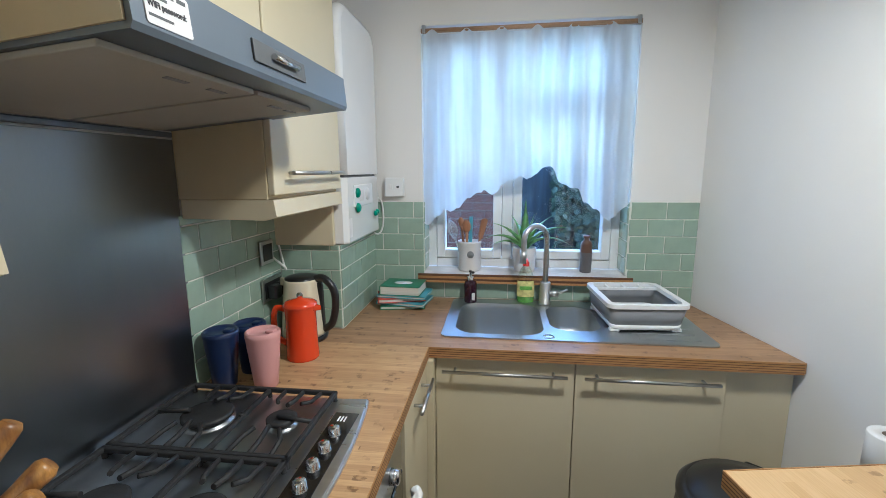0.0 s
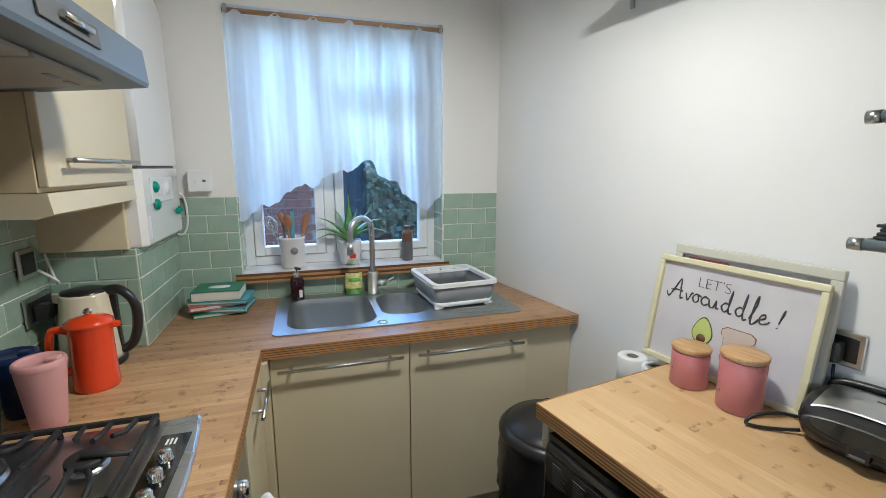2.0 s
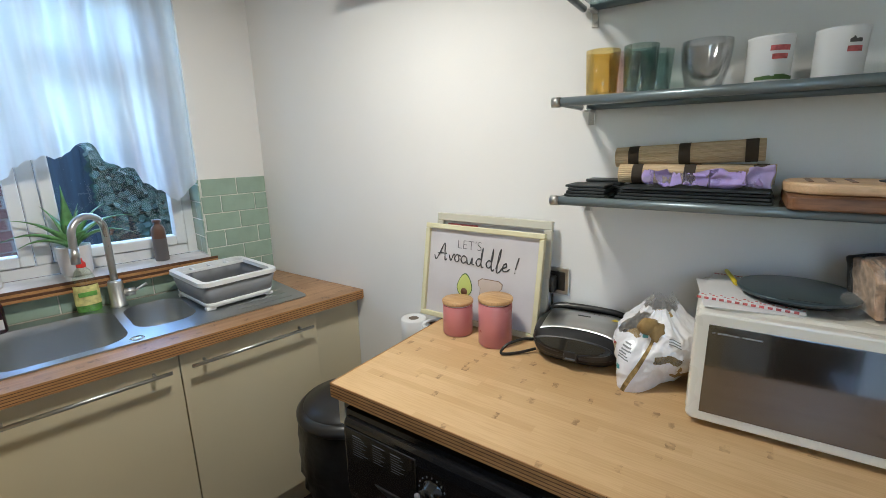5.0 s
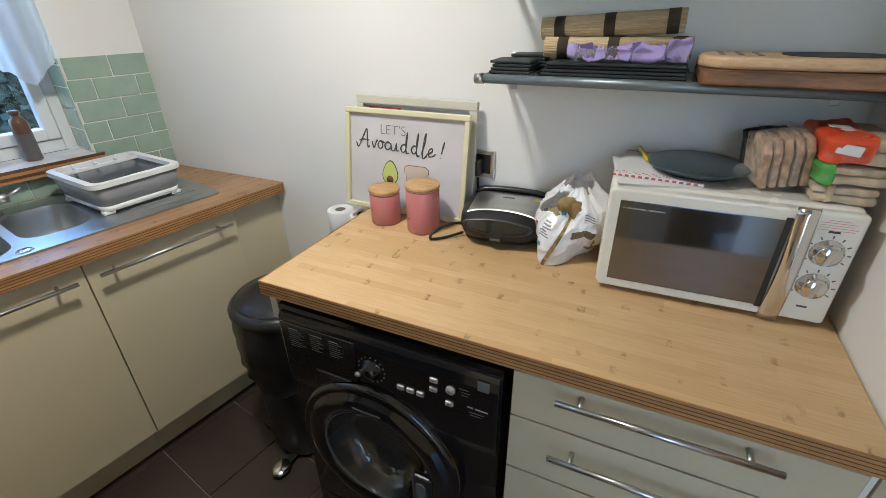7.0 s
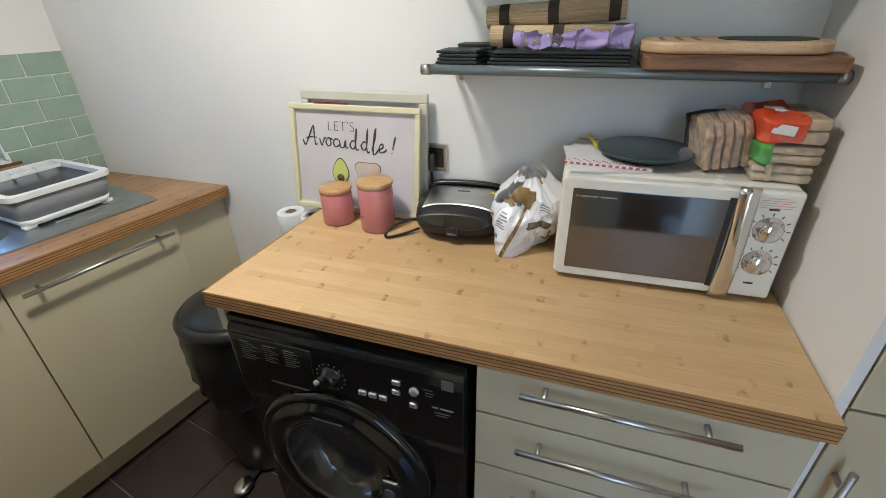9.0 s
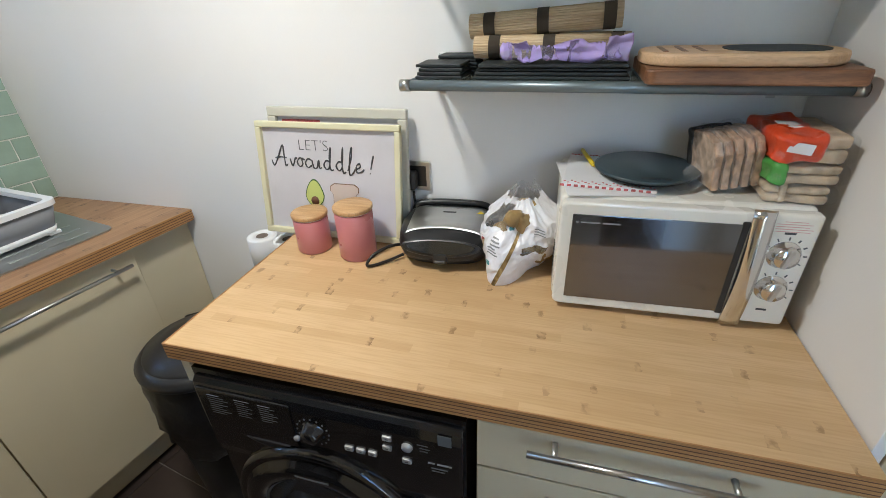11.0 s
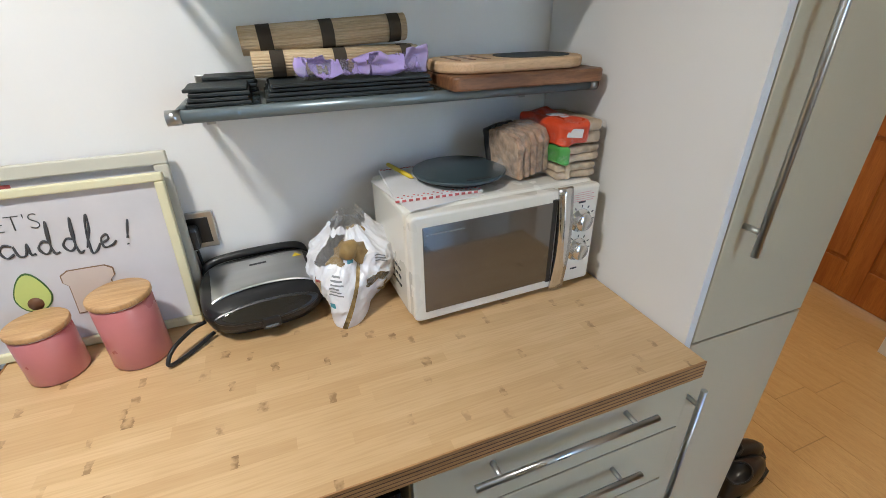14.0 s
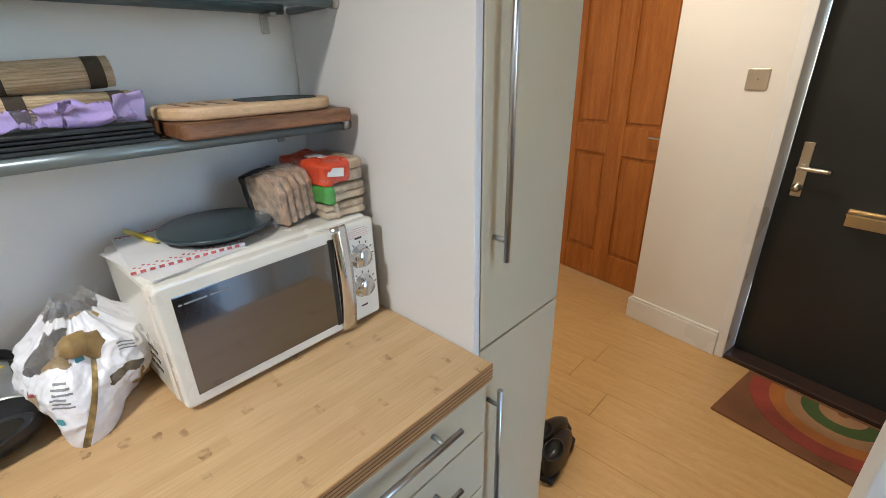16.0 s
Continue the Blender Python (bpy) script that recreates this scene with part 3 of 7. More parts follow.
structure("trim_strip", box(-1.22, -0.58, -2.735, -2.695, -0.004, 0.008, 0.003), UPVC, Matrix(), "pale metal strip between kitchen tiles and laminate")

# front door
d = tagged(structure("door_1", box(-0.895, -0.062, -4.375, -4.33, 0.03, 2.055, 0.003), DOORBLACK, WIN), "closed charcoal-painted front door")
m = box(-0.148, -0.108, -4.33, -4.324, 0.885, 1.125, 0.006)
part("door_plate", m, NICKEL, d, "satin steel lever plate")
m = rod((-0.128, -4.326, 1.02), (-0.128, -4.275, 1.02), 0.011)
tube(curve([(-0.128, -4.279, 1.02), (-0.15, -4.272, 1.02), (-0.24, -4.272, 1.018)], 5), 0.0095, bm=m)
part("door_handle", m, NICKEL, d, "satin steel lever handle")
part("lock_knob", lathe([(0, 0), (0.02, 0), (0.02, 0.012), (0.012, 0.02), (0.012, 0.028), (0, 0.03)], 18, m=pose(-0.128, -4.326, 0.925, -90)), NICKEL, d)
m = box(-0.60, -0.325, -4.33, -4.316, 0.80, 0.875, 0.004)
part("letterbox_frame", m, BRASS, d, "brass letterbox surround")
part("letterbox_flap", box(-0.59, -0.332, -4.316, -4.255, 0.862, 0.868, 0.002, m=pose(0, 0, 0)), BRASS, d, "raised brass letterbox flap")

# inner door, four panels
d = structure("door_2", box(0.505, 1.305, -4.53, -4.50, 0.006, 2.02, 0.002), DOORWOOD, WIN, "closed orange-stained pine panel door")
for name, u0, u1, z0, z1 in (("stile", 0.505, 0.605, 0.006, 2.02), ("stile", 1.205, 1.305, 0.006, 2.02), ("stile", 0.85, 0.96, 0.006, 2.02),
                             ("rail", 0.605, 0.85, 0.006, 0.21), ("rail", 0.96, 1.205, 0.006, 0.21), ("rail", 0.605, 0.85, 0.90, 1.08),
                             ("rail", 0.96, 1.205, 0.90, 1.08), ("rail", 0.605, 0.85, 1.90, 2.02), ("rail", 0.96, 1.205, 1.90, 2.02)):
    part(name, box(u0, u1, -4.50, -4.486, z0, z1, 0.004), DOORWOOD, d)
for u0, u1 in ((0.605, 0.85), (0.96, 1.205)):
    for z0, z1 in ((0.21, 0.90), (1.08, 1.90)):
        part("panel", box(u0 + 0.025, u1 - 0.025, -4.50, -4.49, z0 + 0.025, z1 - 0.025, 0.008), DOORWOOD, d)
m = box(0.535, 0.575, -4.486, -4.480, 0.96, 1.10, 0.003)
tube(curve([(0.555, -4.482, 1.04), (0.555, -4.44, 1.04), (0.60, -4.436, 1.04), (0.66, -4.436, 1.04)], 4), 0.008, bm=m)
part("door_handle", m, CHROME, d, "chrome lever handle")

# switch on the hall wall
s = thing("light_switch", at(0.095, -4.23, 1.377, 0, WIN), "satin metal single light switch on the wall", "switch")
part("plate", box(-0.044, 0.044, 0, 0.007, -0.044, 0.044, 0.003), NICKEL, s)
part("toggle", rod((0, 0.006, 0), (0, 0.022, 0.006), 0.005, 10), CHROME, s)

# door mat with a rainbow
s = thing("door_mat", at(-0.565, -4.005, 0, 0, WIN), "worn coir door mat with a rainbow pattern", "mat")
part("backing", box(-0.375, 0.375, -0.21, 0.21, 0, 0.012, 0.004), MATBROWN, s)


def arc_band(r0, r1, z1, bm=None, cx=0.0, cy=0.0, n=22):
    pts = [(cx + r1 * math.cos(math.pi * k / n), cy + r1 * math.sin(math.pi * k / n)) for k in range(n + 1)]
    pts += [(cx + r0 * math.cos(math.pi * k / n), cy + r0 * math.sin(math.pi * k / n)) for k in range(n, -1, -1)]
    return slab(pts, 0.011, z1)


for r0, r1, mt, z in ((0.02, 0.085, MATBEIGE, 0.0142), (0.085, 0.115, MATGREEN, 0.0150), (0.115, 0.15, MATGREEN, 0.0144), (0.15, 0.21, MATBEIGE, 0.0150), (0.21, 0.27, MATORANGE, 0.0142), (0.27, 0.345, MATRED, 0.0148)):
    part("arc", arc_band(r0, r1, z, cy=-0.19), mt, s)

# window: outer frame, mullion, sashes, panes
w = thing("window_1", WIN, "white plastic casement window with a sheer curtain", "window", "", "structure")
fv0, fv1 = 0.13, 0.19
for name, u0, u1, z0, z1 in (("window_frame", -1.24, -1.195, 1.03, 2.15), ("window_frame", -0.34, -0.295, 1.03, 2.15), ("window_frame", -1.195, -0.34, 1.03, 1.075),
                             ("window_frame", -1.195, -0.34, 2.105, 2.15), ("mullion", -0.865, -0.815, 1.075, 2.105)):
    part(name, box(u0, u1, fv0, fv1, z0, z1, 0.004), UPVC, w)


def sash(u0, u1, z0, z1, parent):
    f = part("sash", box(u0, u0 + 0.042, fv0 - 0.012, fv1 - 0.01, z0, z1, 0.005), UPVC, parent)
    for a, bb, c, e in ((u1 - 0.042, u1, z0, z1), (u0 + 0.042, u1 - 0.042, z0, z0 + 0.042), (u0 + 0.042, u1 - 0.042, z1 - 0.042, z1)):
        part("sash_bar", box(a, bb, fv0 - 0.012, fv1 - 0.01, c, e, 0.005), UPVC, f)
    g = part("pane", box(u0 + 0.04, u1 - 0.04, 0.155, 0.159, z0 + 0.04, z1 - 0.04, 0), PANE, f)
    g.visible_shadow = False
    return f


sash(-1.192, -0.868, 1.078, 2.102, w)
sash(-0.812, -0.343, 1.078, 1.80, w)
part("transom", box(-0.815, -0.34, fv0, fv1, 1.80, 1.84, 0.004), UPVC, w)
sash(-0.812, -0.343, 1.84, 2.102, w)
s = part("window_sill", box(-1.238, -0.297, -0.045, 0.13, 1.0, 1.03, 0.003), SILLW, w, "worn white painted window sill")
for k, mt in enumerate((PLYL, PLYD, PLYL, PLYD)):
    part("sill_edge", box(-1.262, -0.275, -0.052, -0.046, 0.988 + k * 0.0108, 0.988 + (k + 1) * 0.0108, 0.001), mt, s)
# curtain rail and sheer curtain
r = thing("curtain_rail", at(0, 0, 0, 0, WIN), "wooden curtain pole fixed inside the window opening", "curtain rail")
part("pole", rod((-1.238, -0.004, 2.128), (-0.297, -0.004, 2.128), 0.010, 16), WOODRAIL, r)
for u in (-1.225, -0.31):
    part("bracket", box(u - 0.009, u + 0.009, -0.018, 0.012, 2.112, 2.150, 0.003), CHROME, r)


def hem(u):
    """Height of the curtain's lower edge: a swag that rises in the middle, with a scalloped border."""
    knots = ((-1.24, 1.25), (-1.205, 1.262), (-1.147, 1.325), (-1.097, 1.32), (-1.045, 1.355), (-1.025, 1.378), (-0.952, 1.418), (-0.932, 1.402), (-0.888, 1.405), (-0.873, 1.44), (-0.826, 1.465), (-0.795, 1.478), (-0.735, 1.468), (-0.71, 1.50), (-0.658, 1.53),
             (-0.625, 1.484), (-0.593, 1.443), (-0.524, 1.42), (-0.51, 1.375), (-0.483, 1.352), (-0.42, 1.318), (-0.384, 1.272), (-0.335, 1.33), (-0.29, 1.375))
    for (a, za), (c, zc) in zip(knots, knots[1:]):
        if u <= c:
            z = za + (zc - za) * (u - a) / (c - a)
            break
    return z + 0.011 * abs(math.sin(u * 62)) + 0.005 * noise.noise(Vector((u * 18, 0, 0)))


t = bmesh.new()
NU, NZ = 210, 44
grid = []
for i in range(NU + 1):
    u = -1.232 + (1.232 - 0.303) * i / NU
    lo, col = hem(u), []
    for j in range(NZ + 1):
        s = j / NZ
        z = 2.118 + (lo - 2.118) * s
        full = 0.30 + 0.95 / (1 + math.exp(-(u + 0.80) * 22))        # hangs flat to one side, gathered to the other
        fold = full * (0.024 * math.sin(u * 41 + 3.4 * noise.noise(Vector((u * 4, z * 0.8, 0)))) + 0.010 * math.sin(u * 97 + z * 3 + 2 * noise.noise(Vector((u * 6, z * 2, 2)))))
        gather = 0.75 + 0.45 * s
        v = 0.004 + fold * gather + 0.012 * noise.noise(Vector((u * 9, z * 5, 4)))
        du = 0.012 * s * noise.noise(Vector((u * 14, z * 2, 7)))
        if z > 2.08:
            k = (z - 2.08) / 0.038
            v = v + (-0.017 + 0.2 * (v - 0.004) - v) * k
            z += 0.022 * k * max(0, math.sin(u * 41)) ** 2 - 0.010 * k
        col.append(t.verts.new((u + du, min(v, 0.085), z)))
    grid.append(col)
for a, c in zip(grid, grid[1:]):
    for j in range(NZ):
        t.faces.new((a[j], c[j], c[j + 1], a[j + 1])).smooth = True
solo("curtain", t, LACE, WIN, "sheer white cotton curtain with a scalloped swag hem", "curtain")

# ---- worktops, base units ----
top1 = thing("worktop", WIN, "worn bamboo worktop round the steel sink beneath the window", "worktop")
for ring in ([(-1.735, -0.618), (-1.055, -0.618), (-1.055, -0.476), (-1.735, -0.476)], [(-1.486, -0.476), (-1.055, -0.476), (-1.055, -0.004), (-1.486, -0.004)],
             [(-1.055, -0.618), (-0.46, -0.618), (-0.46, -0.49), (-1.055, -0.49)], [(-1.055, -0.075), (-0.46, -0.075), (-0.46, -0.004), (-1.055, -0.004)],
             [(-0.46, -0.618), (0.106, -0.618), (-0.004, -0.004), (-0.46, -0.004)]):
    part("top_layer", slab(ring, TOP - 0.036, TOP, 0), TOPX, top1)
top2 = thing("worktop", WIN, "bamboo worktop along the hob wall", "worktop")
HOBHOLE = [(-1.66, -1.56), (-1.26, -1.56), (-1.26, -1.08), (-1.66, -1.08)]
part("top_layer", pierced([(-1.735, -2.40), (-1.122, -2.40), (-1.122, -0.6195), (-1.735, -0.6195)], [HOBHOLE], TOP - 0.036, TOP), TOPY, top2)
NL = 9
LAYERS = [(0.0042 * k + (0.0018 if k % 2 else 0.0), 0.0042 * (k + 1) + (0.0 if k % 2 else 0.0018)) for k in range(NL)]
for k in range(NL):
    z0, z1 = TOP - 0.0390 + LAYERS[k][0], TOP - 0.0390 + LAYERS[k][1]
    mt = (PLYL, PLYD)[k % 2]
    part("edge_layer", box(-1.122, 0.100, -0.621, -0.6185, z0, z1, 0), mt, top1)
    part("edge_layer", box(-1.1215, -1.119, -2.40, -0.6195, z0, z1, 0), mt, top2)


def bar_handle(length, parent, m, r=0.006, stand=0.032, label="brushed steel bar handle"):
    """A bar along x, standing off towards -y."""
    t = rod((-length / 2, -stand, 0), (length / 2, -stand, 0), r, 14)
    for s in (-1, 1):
        rod((s * (length / 2 - 0.045), 0, 0), (s * (length / 2 - 0.045), -stand, 0), r * 0.85, 10, bm=t)
    t.transform(m)
    return part("handle", t, STEEL, parent, label)


def front(name, x0, x1, z0, z1, parent, material, handle=None, m=None, thick=0.019):
    """A door or drawer front in the plane y = 0, facing -y."""
    t = box(x0 + 0.0006, x1 - 0.0006, -thick, 0, z0 + 0.001, z1 - 0.001, 0.0018)
    if m:
        t.transform(m)
    d = part(name, t, material, parent)
    if handle:
        x, z, length = handle
        bar_handle(length, d, (m or Matrix()) @ pose(x, -thick, z))
    return d


def base_unit(name, m, width, label, category, material, fronts, depth=0.555, height=None, plinth=True, group="kitchen base units", cut=0.0):
    """Carcass with fronts; local x along the run, front at y = 0, body towards +y."""
    h = height or TOP - 0.042
    u = thing(name, m, label, category, group)
    t = bmesh.new()
    for x in (0, width - 0.016):
        box(x, x + 0.016, 0.001, 0.10, 0.13, h, 0.001, bm=t)
        box(x, x + 0.016, 0.10, depth, 0.13, h - cut, 0.001, bm=t)      # sides cut down below the sink bowls
    box(0.016, width - 0.016, 0.001, depth, 0.13, 0.146, 0.001, bm=t)
    box(0.016, width - 0.016, depth - 0.01, depth, 0.146, h, 0.001, bm=t)
    part("body", t, CREAMSIDE, u)
    if plinth:
        part("plinth", box(0, width, 0.045, 0.06, 0, 0.13, 0.001), material, u)
    for f in fronts:
        front(*f, u, material) if len(f) == 5 else front(*f[:5], u, material, f[5])
    return u


# sink run: two doors and a filler, front plane at v = -0.575
FV = -0.578
base_unit("base_cabinet", at(-1.10, FV, 0, 0, WIN), 0.4915, "cream base cabinet door below the sink bowls", "cabinet", CREAM,
          [("door", 0.001, 0.4905, 0.135, 0.852, (0.245, 0.812, 0.435))], cut=0.18)
base_unit("base_cabinet", at(-0.608, FV, 0, 0, WIN), 0.495, "cream base cabinet door below the drainer", "cabinet", CREAM,
          [("door", 0.001, 0.493, 0.135, 0.852, (0.245, 0.812, 0.435))], cut=0.18)
s = solo("filler_panel", slab([(-0.112, -0.578), (0.098, -0.578), (0.095, -0.560), (-0.112, -0.560)], 0.0, 0.856, 0), CREAM, WIN, "cream filler panel between cabinet and wall", "panel")
solo("corner_filler", box(-1.146, -1.101, -0.642, -0.560, 0.0, 0.856, 0.001), CREAM, WIN, "cream corner filler between the base cabinets", "panel")
# left run, fronts face +u
LEFT = WIN @ pose(-1.145, 0, 0, 0, 0, 90)
base_unit("base_cabinet", LEFT @ pose(-1.003, 0, 0), 0.36, "cream corner base cabinet beside the oven", "cabinet", CREAM,
          [("door", 0.002, 0.358, 0.135, 0.852, (0.20, 0.815, 0.22))])
base_unit("base_cabinet", LEFT @ pose(-2.25, 0, 0), 0.6, "cream base cabinet beside the oven", "cabinet", CREAM,
          [("door", 0.002, 0.598, 0.135, 0.852, (0.3, 0.815, 0.45))])
# built-under oven
o = thing("oven", LEFT @ pose(-1.645, 0, 0), "built-under steel and black glass oven below the hob", "oven")
part("body", box(0, 0.6, 0.0, 0.55, 0.13, 0.855, 0.002), BLACK, o)
part("control_panel", box(0.003, 0.597, -0.02, 0, 0.745, 0.853, 0.003), STEEL, o)
part("oven_door", box(0.003, 0.597, -0.022, 0, 0.20, 0.735, 0.004), BLACKGLOSS, o)
bar_handle(0.5, o, pose(0.3, -0.022, 0.69), 0.008, 0.045)
for k in range(4):
    part("knob", lathe([(0, 0), (0.02, 0), (0.017, 0.022), (0, 0.023)], 20, m=pose(0.12 + 0.12 * k, -0.02, 0.80, 90)), CHROME, o)
t = cushioned(0.49, 0.57, -0.085, -0.055, 0.60, 0.715, 0.012, 0.014, 40, 6)
solo("tea_towel", t, TISSUE, o.matrix_world.copy(), "crumpled white cloth hanging on the oven handle", "cloth")

# ---- sink ----
k = thing("sink", WIN, "one and a half bowl stainless steel sink with drainer", "sink")
SR = rounded(-1.092, -0.10, -0.523, -0.028, 0.03)
BOWL1, BOWL2 = rounded(-1.045, -0.70, -0.485, -0.095, 0.085, 8), rounded(-0.672, -0.475, -0.42, -0.115, 0.075, 8)
part("rim", pierced(SR, [BOWL1, BOWL2], TOP + 0.001, TOP + 0.006), SINKSTEEL, k)


def basin(ring, depth, cx, cy):
    t = bmesh.new()
    rings = []
    for f, z in ((1.0, 0.006), (0.985, -0.004), (0.965, -0.03), (0.95, -depth + 0.03), (0.92, -depth + 0.008), (0.84, -depth)):
        rings.append([t.verts.new((cx + (x - cx) * f, cy + (y - cy) * f, TOP + z)) for x, y in ring])
    for a, c in zip(rings, rings[1:]):
        for i in range(len(a)):
            j = (i + 1) % len(a)
            t.faces.new((a[i], a[j], c[j], c[i])).smooth = True
    t.faces.new(rings[-1])
    bmesh.ops.recalc_face_normals(t, faces=t.faces[:])
    bmesh.ops.reverse_faces(t, faces=t.faces[:])
    return t


part("bowl", basin(BOWL1, 0.16, -0.872, -0.29), SINKSTEEL, k)
part("half_bowl", basin(BOWL2, 0.11, -0.573, -0.267), SINKSTEEL, k)
for i, (cx, cy, zz) in enumerate(((-0.872, -0.29, -0.16), (-0.573, -0.267, -0.11))):
    part("drain", lathe([(0, 0.001), (0.03, 0.001), (0.036, 0.004), (0.042, 0.001)], 20, m=pose(cx, cy, TOP + zz)), CHROME, k)
for i in range(7):
    v = -0.47 + i * 0.058
    part("drainer_rib", box(-0.40 + 0.012 * abs(i - 3), -0.15, v - 0.009, v + 0.009, TOP + 0.0055, TOP + 0.0085, 0.0015), SINKSTEEL, k)
part("overflow_plug", lathe([(0, 0.003), (0.018, 0.003), (0.022, 0)], 18, m=pose(-0.69, -0.49, TOP + 0.006)), CHROME, k)
f = thing("tap", at(-0.665, -0.075, TOP + 0.006, 0, WIN), "brushed steel swan-neck mixer tap", "tap")
part("base", lathe([(0, 0), (0.03, 0), (0.03, 0.008), (0.025, 0.012), (0.025, 0.10), (0.021, 0.106), (0, 0.107)], 24), STEEL, f)
neck = [(0, 0, 0.10), (0, 0, 0.22), (0, 0, 0.29)] + [(-0.052 + 0.052 * math.cos(radians(a)), -0.035 + 0.035 * math.cos(radians(a)), 0.305 + 0.06 * math.sin(radians(a))) for a in range(15, 180, 20)] + [(-0.104, -0.07, 0.30), (-0.107, -0.072, 0.24)]
part("spout", tube(curve(neck, 3), 0.0125, 14), STEEL, f)
part("spray_head", rod((-0.106, -0.0715, 0.262), (-0.108, -0.073, 0.205), 0.0145, 16), STEEL, f)
t = rod((0.02, 0, 0.05), (0.06, -0.006, 0.05), 0.016, 16)
tube([(0.052, -0.006, 0.05), (0.07, -0.008, 0.058), (0.10, -0.012, 0.072)], 0.006, 10, bm=t)
part("lever", t, STEEL, f)

# ---- right run: table-height worktop, washing machine, drawers, tall unit ----
tt = thing("worktop", Matrix(), "honey bamboo worktop over the washing machine and drawers", "worktop")
part("top_layer", box(-0.618, -0.002, -2.356, -1.117, TAB - 0.038, TAB, 0.0015), TABLE, tt)
for i in range(NL):
    z0, z1 = TAB - 0.0390 + LAYERS[i][0], TAB - 0.0390 + LAYERS[i][1]
    mt = (PLYL, PLYD)[i % 2]
    part("edge_layer", box(-0.6205, -0.618, -2.356, -1.1145, z0, z1, 0), mt, tt)
    part("edge_layer", box(-0.618, -0.002, -1.117, -1.1145, z0, z1, 0), mt, tt)
part("end_batten", box(-0.600, -0.01, -1.140, -1.118, 0.785, TAB - 0.04, 0.001), IVORY, tt, "cream support batten")
RIGHT = pose(-0.598, 0, 0, 0, 0, -90)       # local x runs towards the hall, -y into the room
DW = 0.575
base_unit("drawer_unit", RIGHT @ pose(1.775, 0, 0), DW, "cream kitchen drawer unit with long steel handles", "drawers", IVORY,
          [("drawer", 0.002, DW - 0.012, 0.743, 0.866, (0.273, 0.846, 0.36)), ("drawer", 0.002, DW - 0.012, 0.579, 0.740, (0.273, 0.689, 0.36)),
           ("drawer", 0.002, DW - 0.012, 0.375, 0.576, (0.273, 0.530, 0.36)), ("drawer", 0.002, DW - 0.012, 0.135, 0.372, (0.273, 0.320, 0.36))], 0.55, 0.868)
tl = thing("tall_cabinet", RIGHT @ pose(2.36, 0.050, 0), "tall cream pull-out larder cupboard with two doors", "cabinet")
part("side_panel", box(0, 0.018, -0.018, 0.546, 0, 2.32, 0.001), WALL, tl, "pale side panel above the worktop")
part("side_panel", box(0.322, 0.340, 0.002, 0.546, 0, 2.32, 0.001), IVORY, tl)
part("body", box(0.018, 0.322, 0.004, 0.546, 0.12, 2.32, 0.001), CREAMSIDE, tl)
part("plinth", box(0.018, 0.340, 0.05, 0.065, 0, 0.12, 0.001), IVORY, tl)
up = front("door", 0.021, 0.340, 0.902, 2.318, tl, IVORY)
bar_handle(0.70, up, pose(0.058, -0.019, 1.46, 0, 90, 0), 0.0065, 0.034)
lo = front("door", 0.021, 0.340, 0.122, 0.898, tl, IVORY)
bar_handle(0.50, lo, pose(0.052, -0.019, 0.545, 0, 90, 0), 0.0065, 0.034)

SIDE = Matrix(((1, 0, 0, 0), (0, 0, 1, 0), (0, 1, 0, 0), (0, 0, 0, 1)))      # x, y of an outline to x, z
# washing machine
wm = thing("washing_machine", RIGHT @ pose(1.163, -0.018, 0), "glossy black front-loading washing machine", "washing machine")
CX, CZ, RD = 0.268, 0.446, 0.244
part("body", box(0, 0.595, 0.081, 0.54, 0.012, 0.853, 0.004), BLACKGLOSS, wm)
shell = pierced([(0, 0.012), (0.595, 0.012), (0.595, 0.853), (0, 0.853)], [[(CX + 0.17 * math.cos(2 * math.pi * k / 40), CZ + 0.17 * math.sin(2 * math.pi * k / 40)) for k in range(40)]], 0.0, 0.08)
shell.transform(SIDE)
bmesh.ops.recalc_face_normals(shell, faces=shell.faces[:])
part("front_shell", shell, BLACKGLOSS, wm)
sec = [(0.002, 0.600), (-0.010, 0.602), (-0.014, 0.625), (-0.016, 0.800), (-0.013, 0.824), (-0.006, 0.833), (0.002, 0.835)]
panel = slab(sec, 0.004, 0.591, 0.002, m=Matrix(((0, 0, 1, 0), (1, 0, 0, 0), (0, 1, 0, 0), (0, 0, 0, 1))))
bmesh.ops.recalc_face_normals(panel, faces=panel.faces[:])
part("control_panel", panel, BLACKGLOSS, wm)
dd = part("detergent_drawer", box(0.010, 0.236, -0.0195, -0.012, 0.690, 0.815, 0.004), BLACKGLOSS, wm)
scoop = [(0.105 + 0.11 * k / 10, 0.690 - 0.018 * math.sin(math.pi * k / 10)) for k in range(11)]
part("drawer_grip", slab(scoop, -0.0215, -0.012, 0.002, m=SIDE), BLACK, dd)
part("kick_panel", box(0.01, 0.585, -0.006, 0.002, 0.02, 0.10, 0.003), BLACK, wm)
FACE = pose(CX, -0.002, CZ, 90)
door = part("porthole_door", lathe([(RD, 0), (RD, 0.014), (RD - 0.006, 0.026), (RD - 0.016, 0.031), (RD - 0.022, 0.028), (RD - 0.026, 0.029), (RD - 0.036, 0.040), (RD - 0.055, 0.045), (RD - 0.072, 0.042), (RD - 0.082, 0.036), (RD - 0.085, 0.030)], 72, m=FACE), BLACKGLOSS, wm)
part("rim_ring", lathe([(RD - 0.081, 0.036), (RD - 0.085, 0.0335), (RD - 0.088, 0.030)], 64, m=FACE), RUBBER, door)
